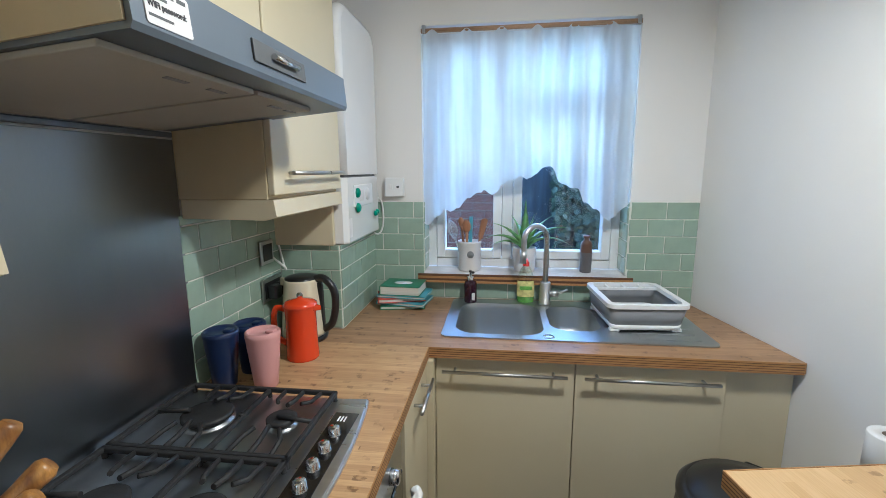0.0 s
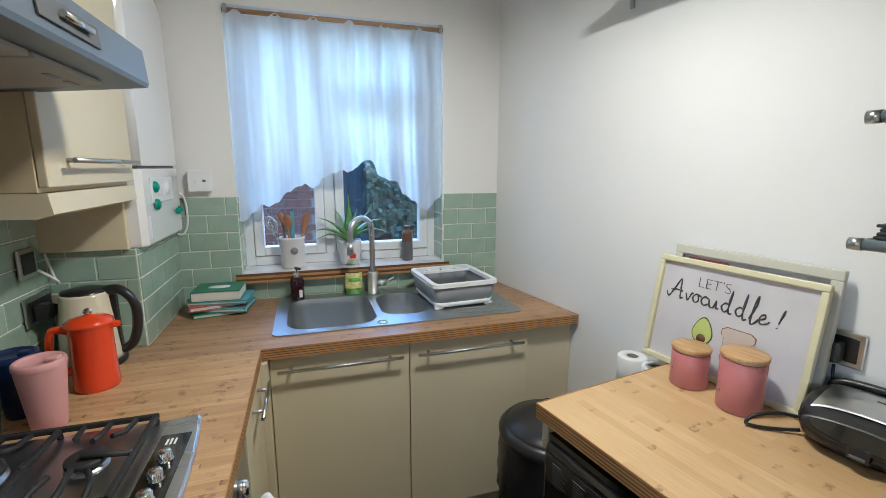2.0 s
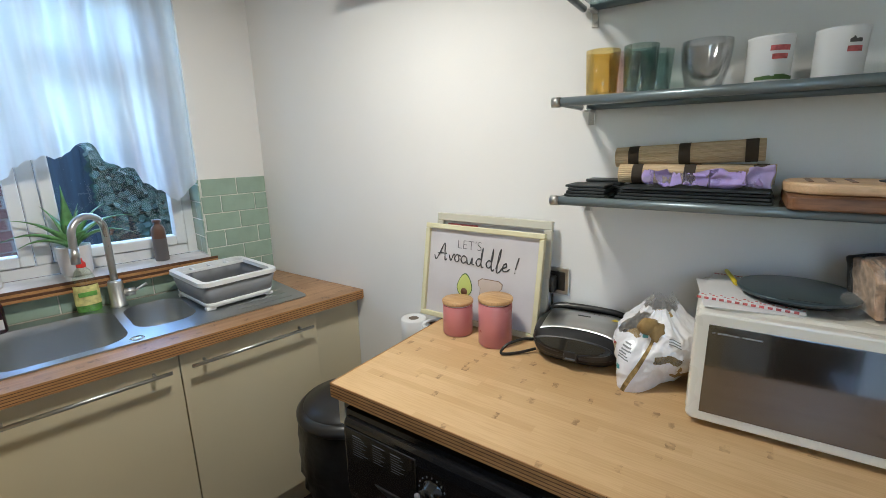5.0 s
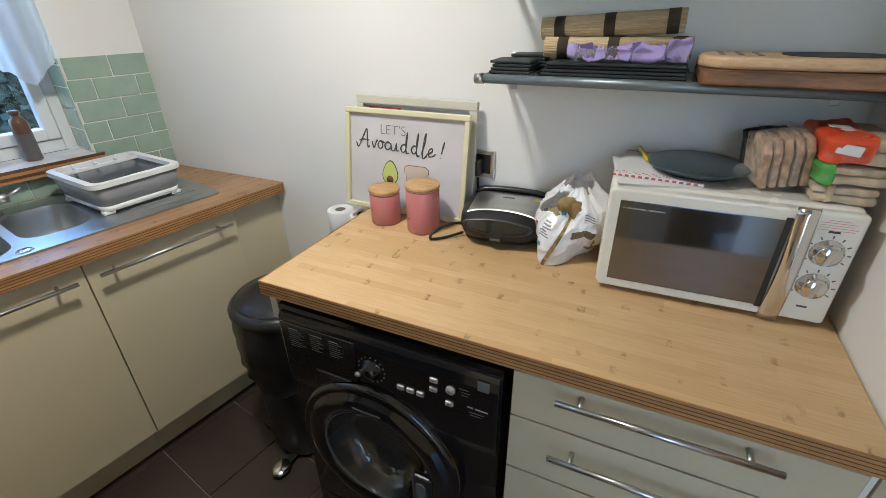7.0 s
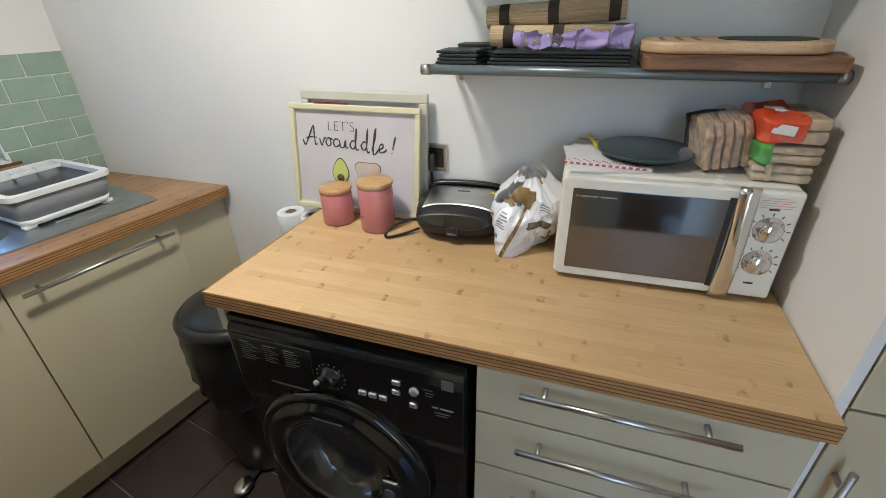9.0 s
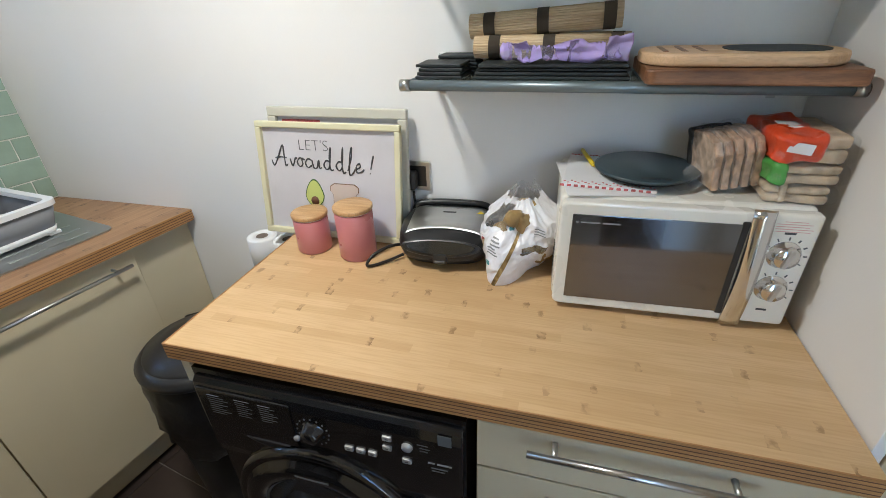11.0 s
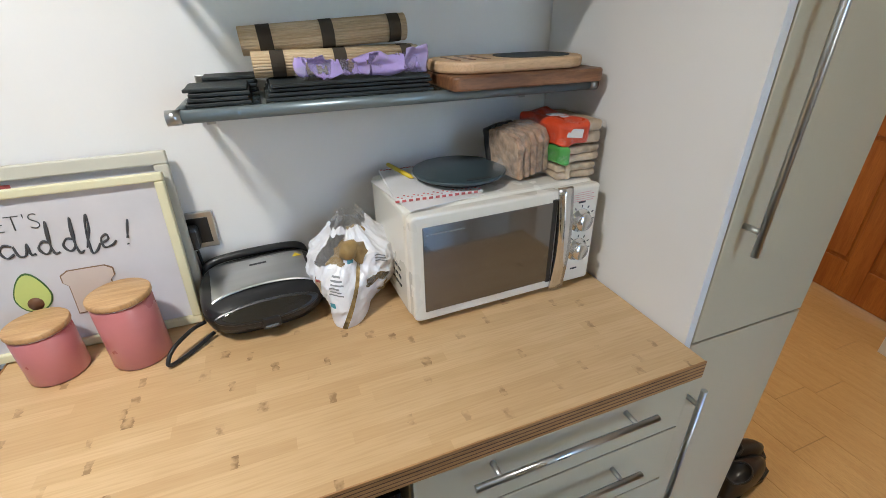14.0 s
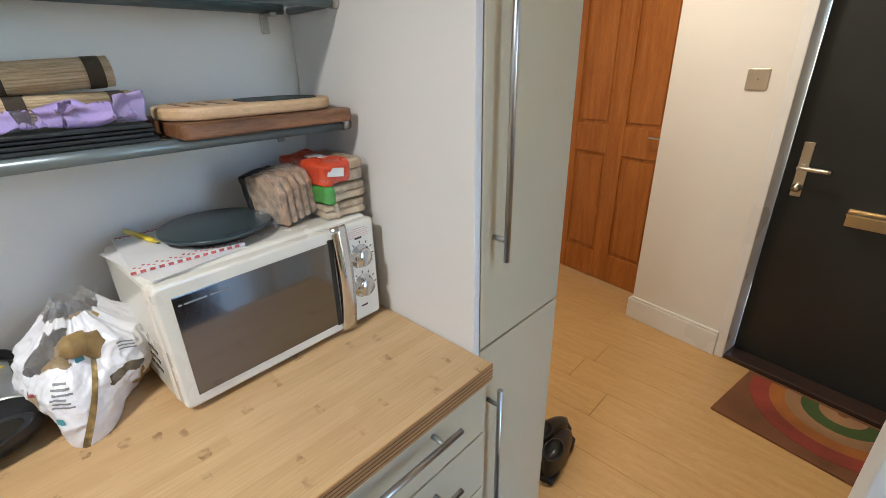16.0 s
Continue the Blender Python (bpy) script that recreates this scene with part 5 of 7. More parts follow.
# soap, washing-up liquid, dish rack
s = thing("soap_dispenser", at(-1.008, -0.075, TOP + 0.006, 0, WIN), "dark plum hand soap pump bottle", "soap bottle")
part("bottle", lathe([(0, 0), (0.028, 0), (0.030, 0.004), (0.030, 0.085), (0.027, 0.097), (0.014, 0.103), (0.013, 0.108), (0, 0.108)], 24), SOAP, s)
part("pump", lathe([(0.015, 0.105), (0.015, 0.122), (0.006, 0.124), (0.005, 0.142), (0, 0.142)], 18), CHROME, s)
part("nozzle", box(-0.008, 0.032, -0.007, 0.007, 0.140, 0.151, 0.004, m=pose(0, 0, 0, 0, 0, -60)), BLACK, s)
part("label_patch", box(0.008, 0.022, -0.0312, -0.0285, 0.015, 0.05, 0.001), PAPER, s)
s = thing("washing_up_bottle", at(-0.752, -0.044, TOP + 0.001, 0, WIN) @ Matrix.Scale(1.08, 4), "half-full clear bottle of green washing-up liquid", "bottle")
part("bottle", lathe([(0, 0), (0.034, 0), (0.037, 0.006), (0.037, 0.09), (0.031, 0.125), (0.022, 0.15), (0.013, 0.162), (0.013, 0.166)], 26, squash=0.65), WASHUP, s)
part("liquid", lathe([(0, 0.002), (0.033, 0.002), (0.035, 0.007), (0.035, 0.045), (0, 0.045)], 26, squash=0.64), LABELG, s)
lb = part("label_front", lathe([(0.0375, 0.03), (0.0375, 0.10)], 26, squash=0.66), LABELY, s, "yellow and green printed label")
part("label_band", box(-0.026, 0.026, -0.0262, -0.0235, 0.062, 0.078, 0.001), LABELG, lb)
part("cap", lathe([(0.014, 0.163), (0.014, 0.178), (0.008, 0.184), (0.006, 0.195), (0, 0.196)], 18), REDP, s)

r = thing("dish_rack", at(-0.330, -0.262, TOP + 0.007, 4, WIN), "collapsible white and grey dish drainer standing on the sink", "dish rack")
W2, D2 = 0.152, 0.172


def ring_band(w0, d0, w1, d1, z0, z1, rr=0.03):
    """Sloping wall between two rounded rectangles, with thickness."""
    t = bmesh.new()
    rings = []
    for w, d, z in ((w0, d0, z0), (w1, d1, z1), (w1 - 0.004, d1 - 0.004, z1), (w0 - 0.004, d0 - 0.004, z0)):
        rings.append([t.verts.new((x, y, z)) for x, y in rounded(-w, w, -d, d, rr)])
    for a, c in zip(rings, rings[1:] + rings[:1]):
        for i in range(len(a)):
            j = (i + 1) % len(a)
            t.faces.new((a[i], a[j], c[j], c[i])).smooth = True
    bmesh.ops.recalc_face_normals(t, faces=t.faces[:])
    return t


base = ring_band(W2 - 0.022, D2 - 0.022, W2 - 0.018, D2 - 0.018, 0.012, 0.030)
slab(rounded(-W2 + 0.024, W2 - 0.024, -D2 + 0.024, D2 - 0.024, 0.03), 0.010, 0.014, 0, bm=base)
part("base_tray", base, WHITEP, r)
part("grey_wall", ring_band(W2 - 0.020, D2 - 0.020, W2 - 0.006, D2 - 0.006, 0.029, 0.098), GREYP, r, "grey silicone wall")
rim = pierced(rounded(-W2, W2, -D2, D2, 0.035), [rounded(-W2 + 0.022, W2 - 0.022, -D2 + 0.022, D2 - 0.022, 0.025)], 0.098, 0.114)
part("rim", rim, WHITEP, r, "thick white rim")
part("cutlery_bar", box(-W2 + 0.02, W2 - 0.02, D2 - 0.075, D2 - 0.068, 0.098, 0.110, 0.002), WHITEP, r)
for x in (-0.07, 0.0, 0.07):
    part("divider", box(x - 0.004, x + 0.004, D2 - 0.07, D2 - 0.02, 0.098, 0.110, 0.002), WHITEP, r)
for i in range(6):
    x = -0.09 + 0.036 * i
    part("plate_rib", box(x - 0.003, x + 0.003, -0.11, 0.06, 0.013, 0.030, 0.002), GREYP, r)
for x in (-1, 1):
    for y in (-1, 1):
        part("foot", box(x * 0.115 - 0.018, x * 0.115 + 0.018, y * 0.13 - 0.012, y * 0.13 + 0.012, 0.0, 0.013, 0.003), WHITEP, r)

# ---- on the sill ----
SZ = 1.031
j = thing("utensil_jar", at(-1.022, 0.055, SZ, 0, WIN), "white ceramic jar full of wooden spoons and whisks", "jar")
part("jar", lathe([(0, 0.003), (0.048, 0.003), (0.052, 0), (0.055, 0.006), (0.055, 0.13), (0.058, 0.136), (0.058, 0.145), (0.052, 0.145), (0.050, 0.02), (0, 0.02)], 30), POTP, j)
part("badge", lathe([(0.0, 0), (0.017, 0), (0.017, 0.0012), (0, 0.0012)], 20, m=pose(0.008, -0.0546, 0.085, 90)), GREYP, j)


def utensil(name, m, bm, material, label):
    solo(name, bm, material, m, label, "utensil", "kitchen utensils in the jar")


def spoon(length, bowl):
    t = tube(curve([(0, 0, 0.0), (0, 0, length * 0.5), (0, 0, length - bowl)], 4), 0.006, 8)
    blob(bowl * 0.62, 0.006, bowl, 0.0, sub=2, bm=t, m=pose(0, 0, length - bowl * 0.2))
    return t


utensil("wooden_spoon", at(-1.028, 0.030, SZ + 0.022, 0, WIN) @ pose(0, 0, 0, 3, -2, 0), spoon(0.205, 0.034), SPOON, "dark wooden spoon standing in the jar")
utensil("wooden_spatula", at(-1.000, 0.05, SZ + 0.022, 0, WIN) @ pose(0, 0, 0, 0, 13, 20), box(-0.006, 0.006, -0.004, 0.004, 0, 0.15, 0.002, bm=slab([(-0.012, 0.14), (0.012, 0.14), (0.018, 0.235), (0.004, 0.24), (-0.016, 0.23)], -0.003, 0.003, 0.001, m=pose(0, 0, 0, 90))), SPOON, "wooden spatula leaning in the jar")
utensil("wooden_spoon", at(-1.04, 0.07, SZ + 0.022, 0, WIN) @ pose(0, 0, 0, -3, -7, 0), spoon(0.22, 0.024), SPOON, "slim wooden spoon standing in the jar")
utensil("blue_spatula", at(-1.024, 0.07, SZ + 0.022, 0, WIN) @ pose(0, 0, 0, 0, 2, 0), box(-0.009, 0.009, -0.003, 0.003, 0, 0.24, 0.003), BOOKB, "blue handled spatula in the jar")
t = rod((0, 0, 0), (0, 0, 0.13), 0.005, 10)
for i in range(6):
    a = math.pi * i / 6
    tube(curve([(0.003 * math.cos(a), 0.003 * math.sin(a), 0.13), (0.024 * math.cos(a), 0.024 * math.sin(a), 0.19), (0, 0, 0.235), (-0.024 * math.cos(a), -0.024 * math.sin(a), 0.19), (-0.003 * math.cos(a), -0.003 * math.sin(a), 0.13)], 5), 0.0012, 6, bm=t)
utensil("balloon_whisk", at(-1.05, 0.045, SZ + 0.022, 0, WIN) @ pose(0, 0, 0, 0, -17, 0), t, CHROME, "steel balloon whisk leaning in the jar")

a = thing("aloe_plant", at(-0.755, 0.058, SZ, 0, WIN) @ Matrix.Diagonal((1.12, 1.0, 1.12, 1)), "spiky green aloe plant in a pale pot", "plant")
pot = part("pot", lathe([(0, 0), (0.040, 0), (0.044, 0.006), (0.050, 0.10), (0.050, 0.104), (0.045, 0.104), (0.044, 0.085), (0, 0.085)], 28), POTP, a)
part("soil", lathe([(0, 0.089), (0.044, 0.088)], 24), SOIL, a)


def blade(yaw, lean, length, wide):
    """A tapered, channelled, curving leaf."""
    t = bmesh.new()
    rows = []
    n = 9
    for i in range(n + 1):
        s = i / n
        ang = radians(lean) * (0.35 + 0.9 * s)
        r, z = length * s * math.sin(ang), length * s * math.cos(ang)
        w = 1.35 * wide * (1 - s ** 1.6) * (0.75 + 0.5 * math.sin(math.pi * min(1, s * 1.3))) + 0.0005
        rows.append([t.verts.new((r, -w, z + 0.15 * w)), t.verts.new((r + 0.4 * w, 0, z - 0.5 * w)), t.verts.new((r, w, z + 0.15 * w)), t.verts.new((r - 0.15 * w, 0, z - 0.05 * w))])
    for p0, p1 in zip(rows, rows[1:]):
        for k in range(4):
            t.faces.new((p0[k], p0[(k + 1) % 4], p1[(k + 1) % 4], p1[k])).smooth = True
    t.transform(pose(0, 0, 0.09, 0, 0, yaw))
    return t


for yaw, lean, ln, wd in ((85, 4, 0.22, 0.010), (20, 12, 0.16, 0.010), (170, 42, 0.19, 0.009), (190, 62, 0.20, 0.009), (10, 52, 0.22, 0.009), (-15, 66, 0.20, 0.008), (140, 22, 0.17, 0.010), (-40, 30, 0.15, 0.010),
                          (215, 38, 0.14, 0.010), (260, 30, 0.12, 0.010), (300, 45, 0.13, 0.009), (60, 26, 0.15, 0.009), (110, 30, 0.14, 0.009), (180, 74, 0.17, 0.007), (5, 30, 0.19, 0.010)):
    part("leaf", blade(yaw, lean, ln, wd * 1.45), LEAF, a)
s = thing("stoneware_bottle", at(-0.466, 0.055, SZ, 0, WIN), "slim brown and grey stoneware bottle on the sill", "bottle")
part("lower_body", lathe([(0, 0), (0.025, 0), (0.027, 0.004), (0.027, 0.098)], 24), STONEG, s)
part("upper_body", lathe([(0.027, 0.098), (0.027, 0.135), (0.022, 0.148), (0.013, 0.155), (0.013, 0.166), (0.017, 0.168), (0.017, 0.178), (0, 0.179)], 24), TERRA, s)

# ---- shelves on the long wall ----
def shelf(y0, y1, z, label):
    """Glass shelf with a grey front rail, steel end caps and two brackets."""
    s = thing("wall_shelf", pose(0, 0, z), label, "shelf", "glass wall shelves")
    part("glass_plate", box(-0.19, -0.006, y0 + 0.01, y1 - 0.01, -0.007, 0.0, 0.001), SHELFGLASS, s)
    part("front_rail", rod((-0.195, y0, -0.010), (-0.195, y1, -0.010), 0.011, 14), SHELFRAIL, s)
    part("back_rail", rod((-0.016, y0 + 0.01, -0.012), (-0.016, y1 - 0.01, -0.012), 0.009, 12), SHELFRAIL, s)
    for y, q in ((y1, 1), (y0, -1)):
        part("end_cap", rod((-0.195, y, -0.010), (-0.195, y + 0.022 * q, -0.010), 0.0125, 16), STEEL, s)
        part("end_rail", rod((-0.195, y + 0.008 * q, -0.010), (-0.016, y + 0.008 * q, -0.012), 0.0085, 12), SHELFRAIL, s)
    for y in (y1 - 0.02, y0 + 0.05):
        t = box(-0.006, 0, y - 0.009, y + 0.009, -0.060, 0.035, 0.002)
        box(-0.05, -0.004, y - 0.008, y + 0.008, -0.026, -0.020, 0.002, bm=t)
        rod((-0.005, y, 0.024), (-0.009, y, 0.024), 0.0045, 12, bm=t)
        rod((-0.005, y, -0.047), (-0.009, y, -0.047), 0.0045, 12, bm=t)
        part("bracket", t, STEEL, s)
    return s


shelf(-2.340, -1.545, 1.362, "grey-railed glass shelf loaded with slates and boards")
shelf(-2.345, -1.540, 1.602, "grey-railed glass shelf with tumblers and mugs")
shelf(-2.345, -1.535, 1.852, "grey-railed glass shelf with bowls")
shelf(-1.42, -0.765, 2.085, "grey-railed glass shelf high on the wall")


def slate(y0, y1, x0, x1, z, h, n):
    t = box(x0, x1, y0, y1, z, z + h, 0.0012, 1)
    bmesh.ops.subdivide_edges(t, edges=[e for e in t.edges if e.calc_length() > 0.02], cuts=5, use_grid_fill=True)
    for v in t.verts:
        k = noise.noise(v.co * 70 + Vector((n, 0, 0)))
        v.co += Vector((k * 0.002, noise.noise(v.co * 60 + Vector((0, n, 0))) * 0.002, 0))
    solo("slate_mat", t, SLATE, Matrix(), "thin black slate placemat in a pile on the shelf" if y1 - y0 > 0.2 else "small black slate coaster in a pile on the shelf", "slate mat" if y1 - y0 > 0.2 else "coaster", "slate mats")


Z3 = 1.363
for i in range(4):
    slate(-1.985 + 0.006 * (i % 2), -1.678 - 0.004 * i, -0.185 + 0.004 * (i % 3), -0.02, Z3 + 0.0075 * i, 0.006, 3.1 * i)
for i in range(4):
    slate(-1.655 + 0.003 * (i % 2), -1.553 - 0.003 * (i % 3), -0.185 + 0.003 * i, -0.085, Z3 + 0.0075 * i, 0.006, 20 + 3.1 * i)
for i in range(5):
    slate(-1.668 + 0.003 * (i % 2), -1.572 - 0.003 * (i % 3), -0.080, -0.012, Z3 + 0.0075 * i, 0.006, 40 + 3.1 * i)
ZS = Z3 + 0.030


def rolled_mat(m, length, r, label):
    s = thing("rolled_mat", m, label, "placemat", "rolled reed mats")
    n = 26
    t = bmesh.new()
    # single reeds round the roll
    for i in range(n):
        a = 2 * math.pi * i / n
        rr = r * (1 - 0.06 * i / n)
        rod((rr * math.cos(a), -length / 2 + 0.003 * noise.noise(Vector((i, 0, 0))), rr * math.sin(a)), (rr * math.cos(a), length / 2 + 0.004 * noise.noise(Vector((i, 5, 0))), rr * math.sin(a)), r * 0.15, 6, bm=t)
    part("reeds", t, MATREED, s)
    part("core", rod((0, -length / 2 + 0.004, 0), (0, length / 2 - 0.004, 0), r * 0.92, 20), MATREED, s)
    for y in (-0.42, 0.0, 0.36):
        part("thread_band", rod((0, y * length - 0.012, 0), (0, y * length + 0.012, 0), r * 1.16, 26, caps=False), MATBAND, s)
    return s


rolled_mat(pose(-0.098, -1.824, ZS + 0.024, 0, 0, 0), 0.315, 0.0205, "rolled pale reed placemat with dark bands")
rolled_mat(pose(-0.050, -1.830, ZS + 0.024, 0, 0, 0), 0.315, 0.0205, "rolled pale reed placemat behind another")
rolled_mat(pose(-0.080, -1.808, ZS + 0.071, -3.2, 0, 0), 0.31, 0.022, "rolled tan reed placemat lying on top")

pk = thing("lilac_packet", pose(-0.150, -1.85, ZS + 0.001), "crumpled lilac and clear plastic food packet", "packet")
part("clear_film", cushioned(-0.022, 0.018, -0.112, 0.112, 0.0, 0.026, 0.012, 0.010, 45, 7), CLEAR, pk)
part("printed_film", cushioned(-0.026, -0.006, -0.112, 0.112, 0.001, 0.033, 0.009, 0.013, 38, 12), LILACFILM, pk, "lilac printed film with clear windows")
part("printed_tail", cushioned(-0.020, -0.012, -0.128, -0.085, 0.004, 0.048, 0.003, 0.008, 50, 8, seed=3.0), LILAC, pk, "lilac sealed end")

bd = thing("chopping_board", pose(-0.142, -2.171, Z3 + 0.001), "thick dark acacia chopping board on the shelf", "chopping board")
part("board", slab(rounded(-0.103, 0.13, -0.170, 0.168, 0.015), 0, 0.026, 0.004), BOARD, bd)
bb = thing("serving_board", pose(-0.140, -2.162, Z3 + 0.028), "oval pale beech serving board with a slate inset", "serving board")
part("board", slab(rounded(-0.085, 0.085, -0.17, 0.165, 0.075), 0, 0.022, 0.006), BEECH, bb)
part("slate_inset", slab(rounded(-0.06, 0.06, -0.145, 0.02, 0.055), 0.0215, 0.0235, 0), SLATE, bb)
for i in range(3):
    part("carved_slot", box(-0.045, 0.045, 0.055 + 0.032 * i, 0.065 + 0.032 * i, 0.0215, 0.0228, 0.0005), BOARD, bb)

Z2 = 1.603


def tumbler(x, y, h, r, material, label, z=Z2):
    s = thing("tumbler", pose(x, y, z), label, "glass", "drinking glasses")
    n = 24
    part("glass", lathe([(0, 0), (r * 0.86, 0), (r * 0.89, 0.004), (r, h), (r * 0.965, h), (r * 0.85, 0.012), (0, 0.010)], n), material, s)
    return s


tumbler(-0.115, -1.612, 0.108, 0.040, AMBER, "amber ribbed glass tumbler")
tumbler(-0.060, -1.650, 0.105, 0.038, tinted("rose_glass", (0.95, 0.87, 0.85)), "rose tinted glass tumbler on the shelf")
tumbler(-0.120, -1.700, 0.108, 0.0385, TEALGLASS, "teal glass tumbler on the shelf")
tumbler(-0.050, -1.722, 0.104, 0.038, TEALGLASS, "teal glass tumbler on the shelf")
dw = thing("double_wall_glass", pose(-0.115, -1.832, Z2), "clear double-walled glass cup", "glass", "drinking glasses")
part("outer_wall", lathe([(0, 0), (0.034, 0), (0.037, 0.004), (0.046, 0.045), (0.050, 0.08), (0.049, 0.100), (0.047, 0.100), (0.048, 0.08), (0.044, 0.045), (0.034, 0.006), (0, 0.003)], 28), CLEARGLASS, dw)
part("inner_wall", lathe([(0.047, 0.100), (0.040, 0.06), (0.026, 0.026), (0, 0.018), (0, 0.020), (0.025, 0.028), (0.039, 0.06), (0.045, 0.100)], 28), CLEARGLASS, dw)


def mug(y, label, words):
    s = thing("mug", pose(-0.105, y, Z2), label, "mug", "mugs on the shelf")
    part("cup", lathe([(0, 0), (0.036, 0), (0.039, 0.003), (0.040, 0.088), (0.041, 0.092), (0.038, 0.092), (0.037, 0.006), (0, 0.005)], 30), WHITEP, s)
    part("handle", tube(curve([(0.036, -0.005, 0.075), (0.058, -0.008, 0.074), (0.066, -0.008, 0.048), (0.056, -0.008, 0.02), (0.036, -0.005, 0.018)], 5), 0.0055, 8), WHITEP, s)
    for i, (z, w, mt) in enumerate(words):
        t = bmesh.new()
        n, a0 = 12, math.pi + 0.45
        for q in range(n):
            a, e = a0 - w / 2 + w * q / n, a0 - w / 2 + w * (q + 1) / n
            hgt = 0.010 if mt is REDINK else 0.006 + 0.010 * abs(noise.noise(Vector((q * 0.9, i, y))))
            r = 0.0405
            t.faces.new([t.verts.new((r * math.cos(p), r * math.sin(p), zz)) for p, zz in ((a, z), (e, z), (e, z + hgt), (a, z + hgt))])
        part("printed_band", t, mt, s)
    return s


mug(-1.945, "white mug with red lettering and a dark green silhouette band", ((0.062, 0.9, REDINK), (0.046, 0.7, REDINK), (0.008, 2.0, AVOD)))
mug(-2.055, "white mug with small dark printed lines", ((0.062, 0.5, INK), (0.046, 0.6, REDINK)))
for y, r, mt, lb in ((-1.69, 0.065, TEALGLASS, "teal glass bowl upturned on the top shelf"), (-1.87, 0.10, AVOD, "broad dark green bowl on the top shelf"), (-2.13, 0.08, CLEARGLASS, "clear glass bowl on the top shelf")):
    s = thing("bowl", pose(-0.105, y, 1.853), lb, "bowl", "bowls on the shelf")
    k = min(r, 0.088)
    part("bowl", lathe([(0, 0), (k * 0.5, 0), (k * 0.55, 0.004), (k * 0.9, 0.035), (k, 0.055), (k * 0.97, 0.055), (k * 0.86, 0.036), (k * 0.5, 0.008), (0, 0.006)], 32), mt, s)

# ---- on the right-hand worktop ----
ZT = TAB + 0.0005


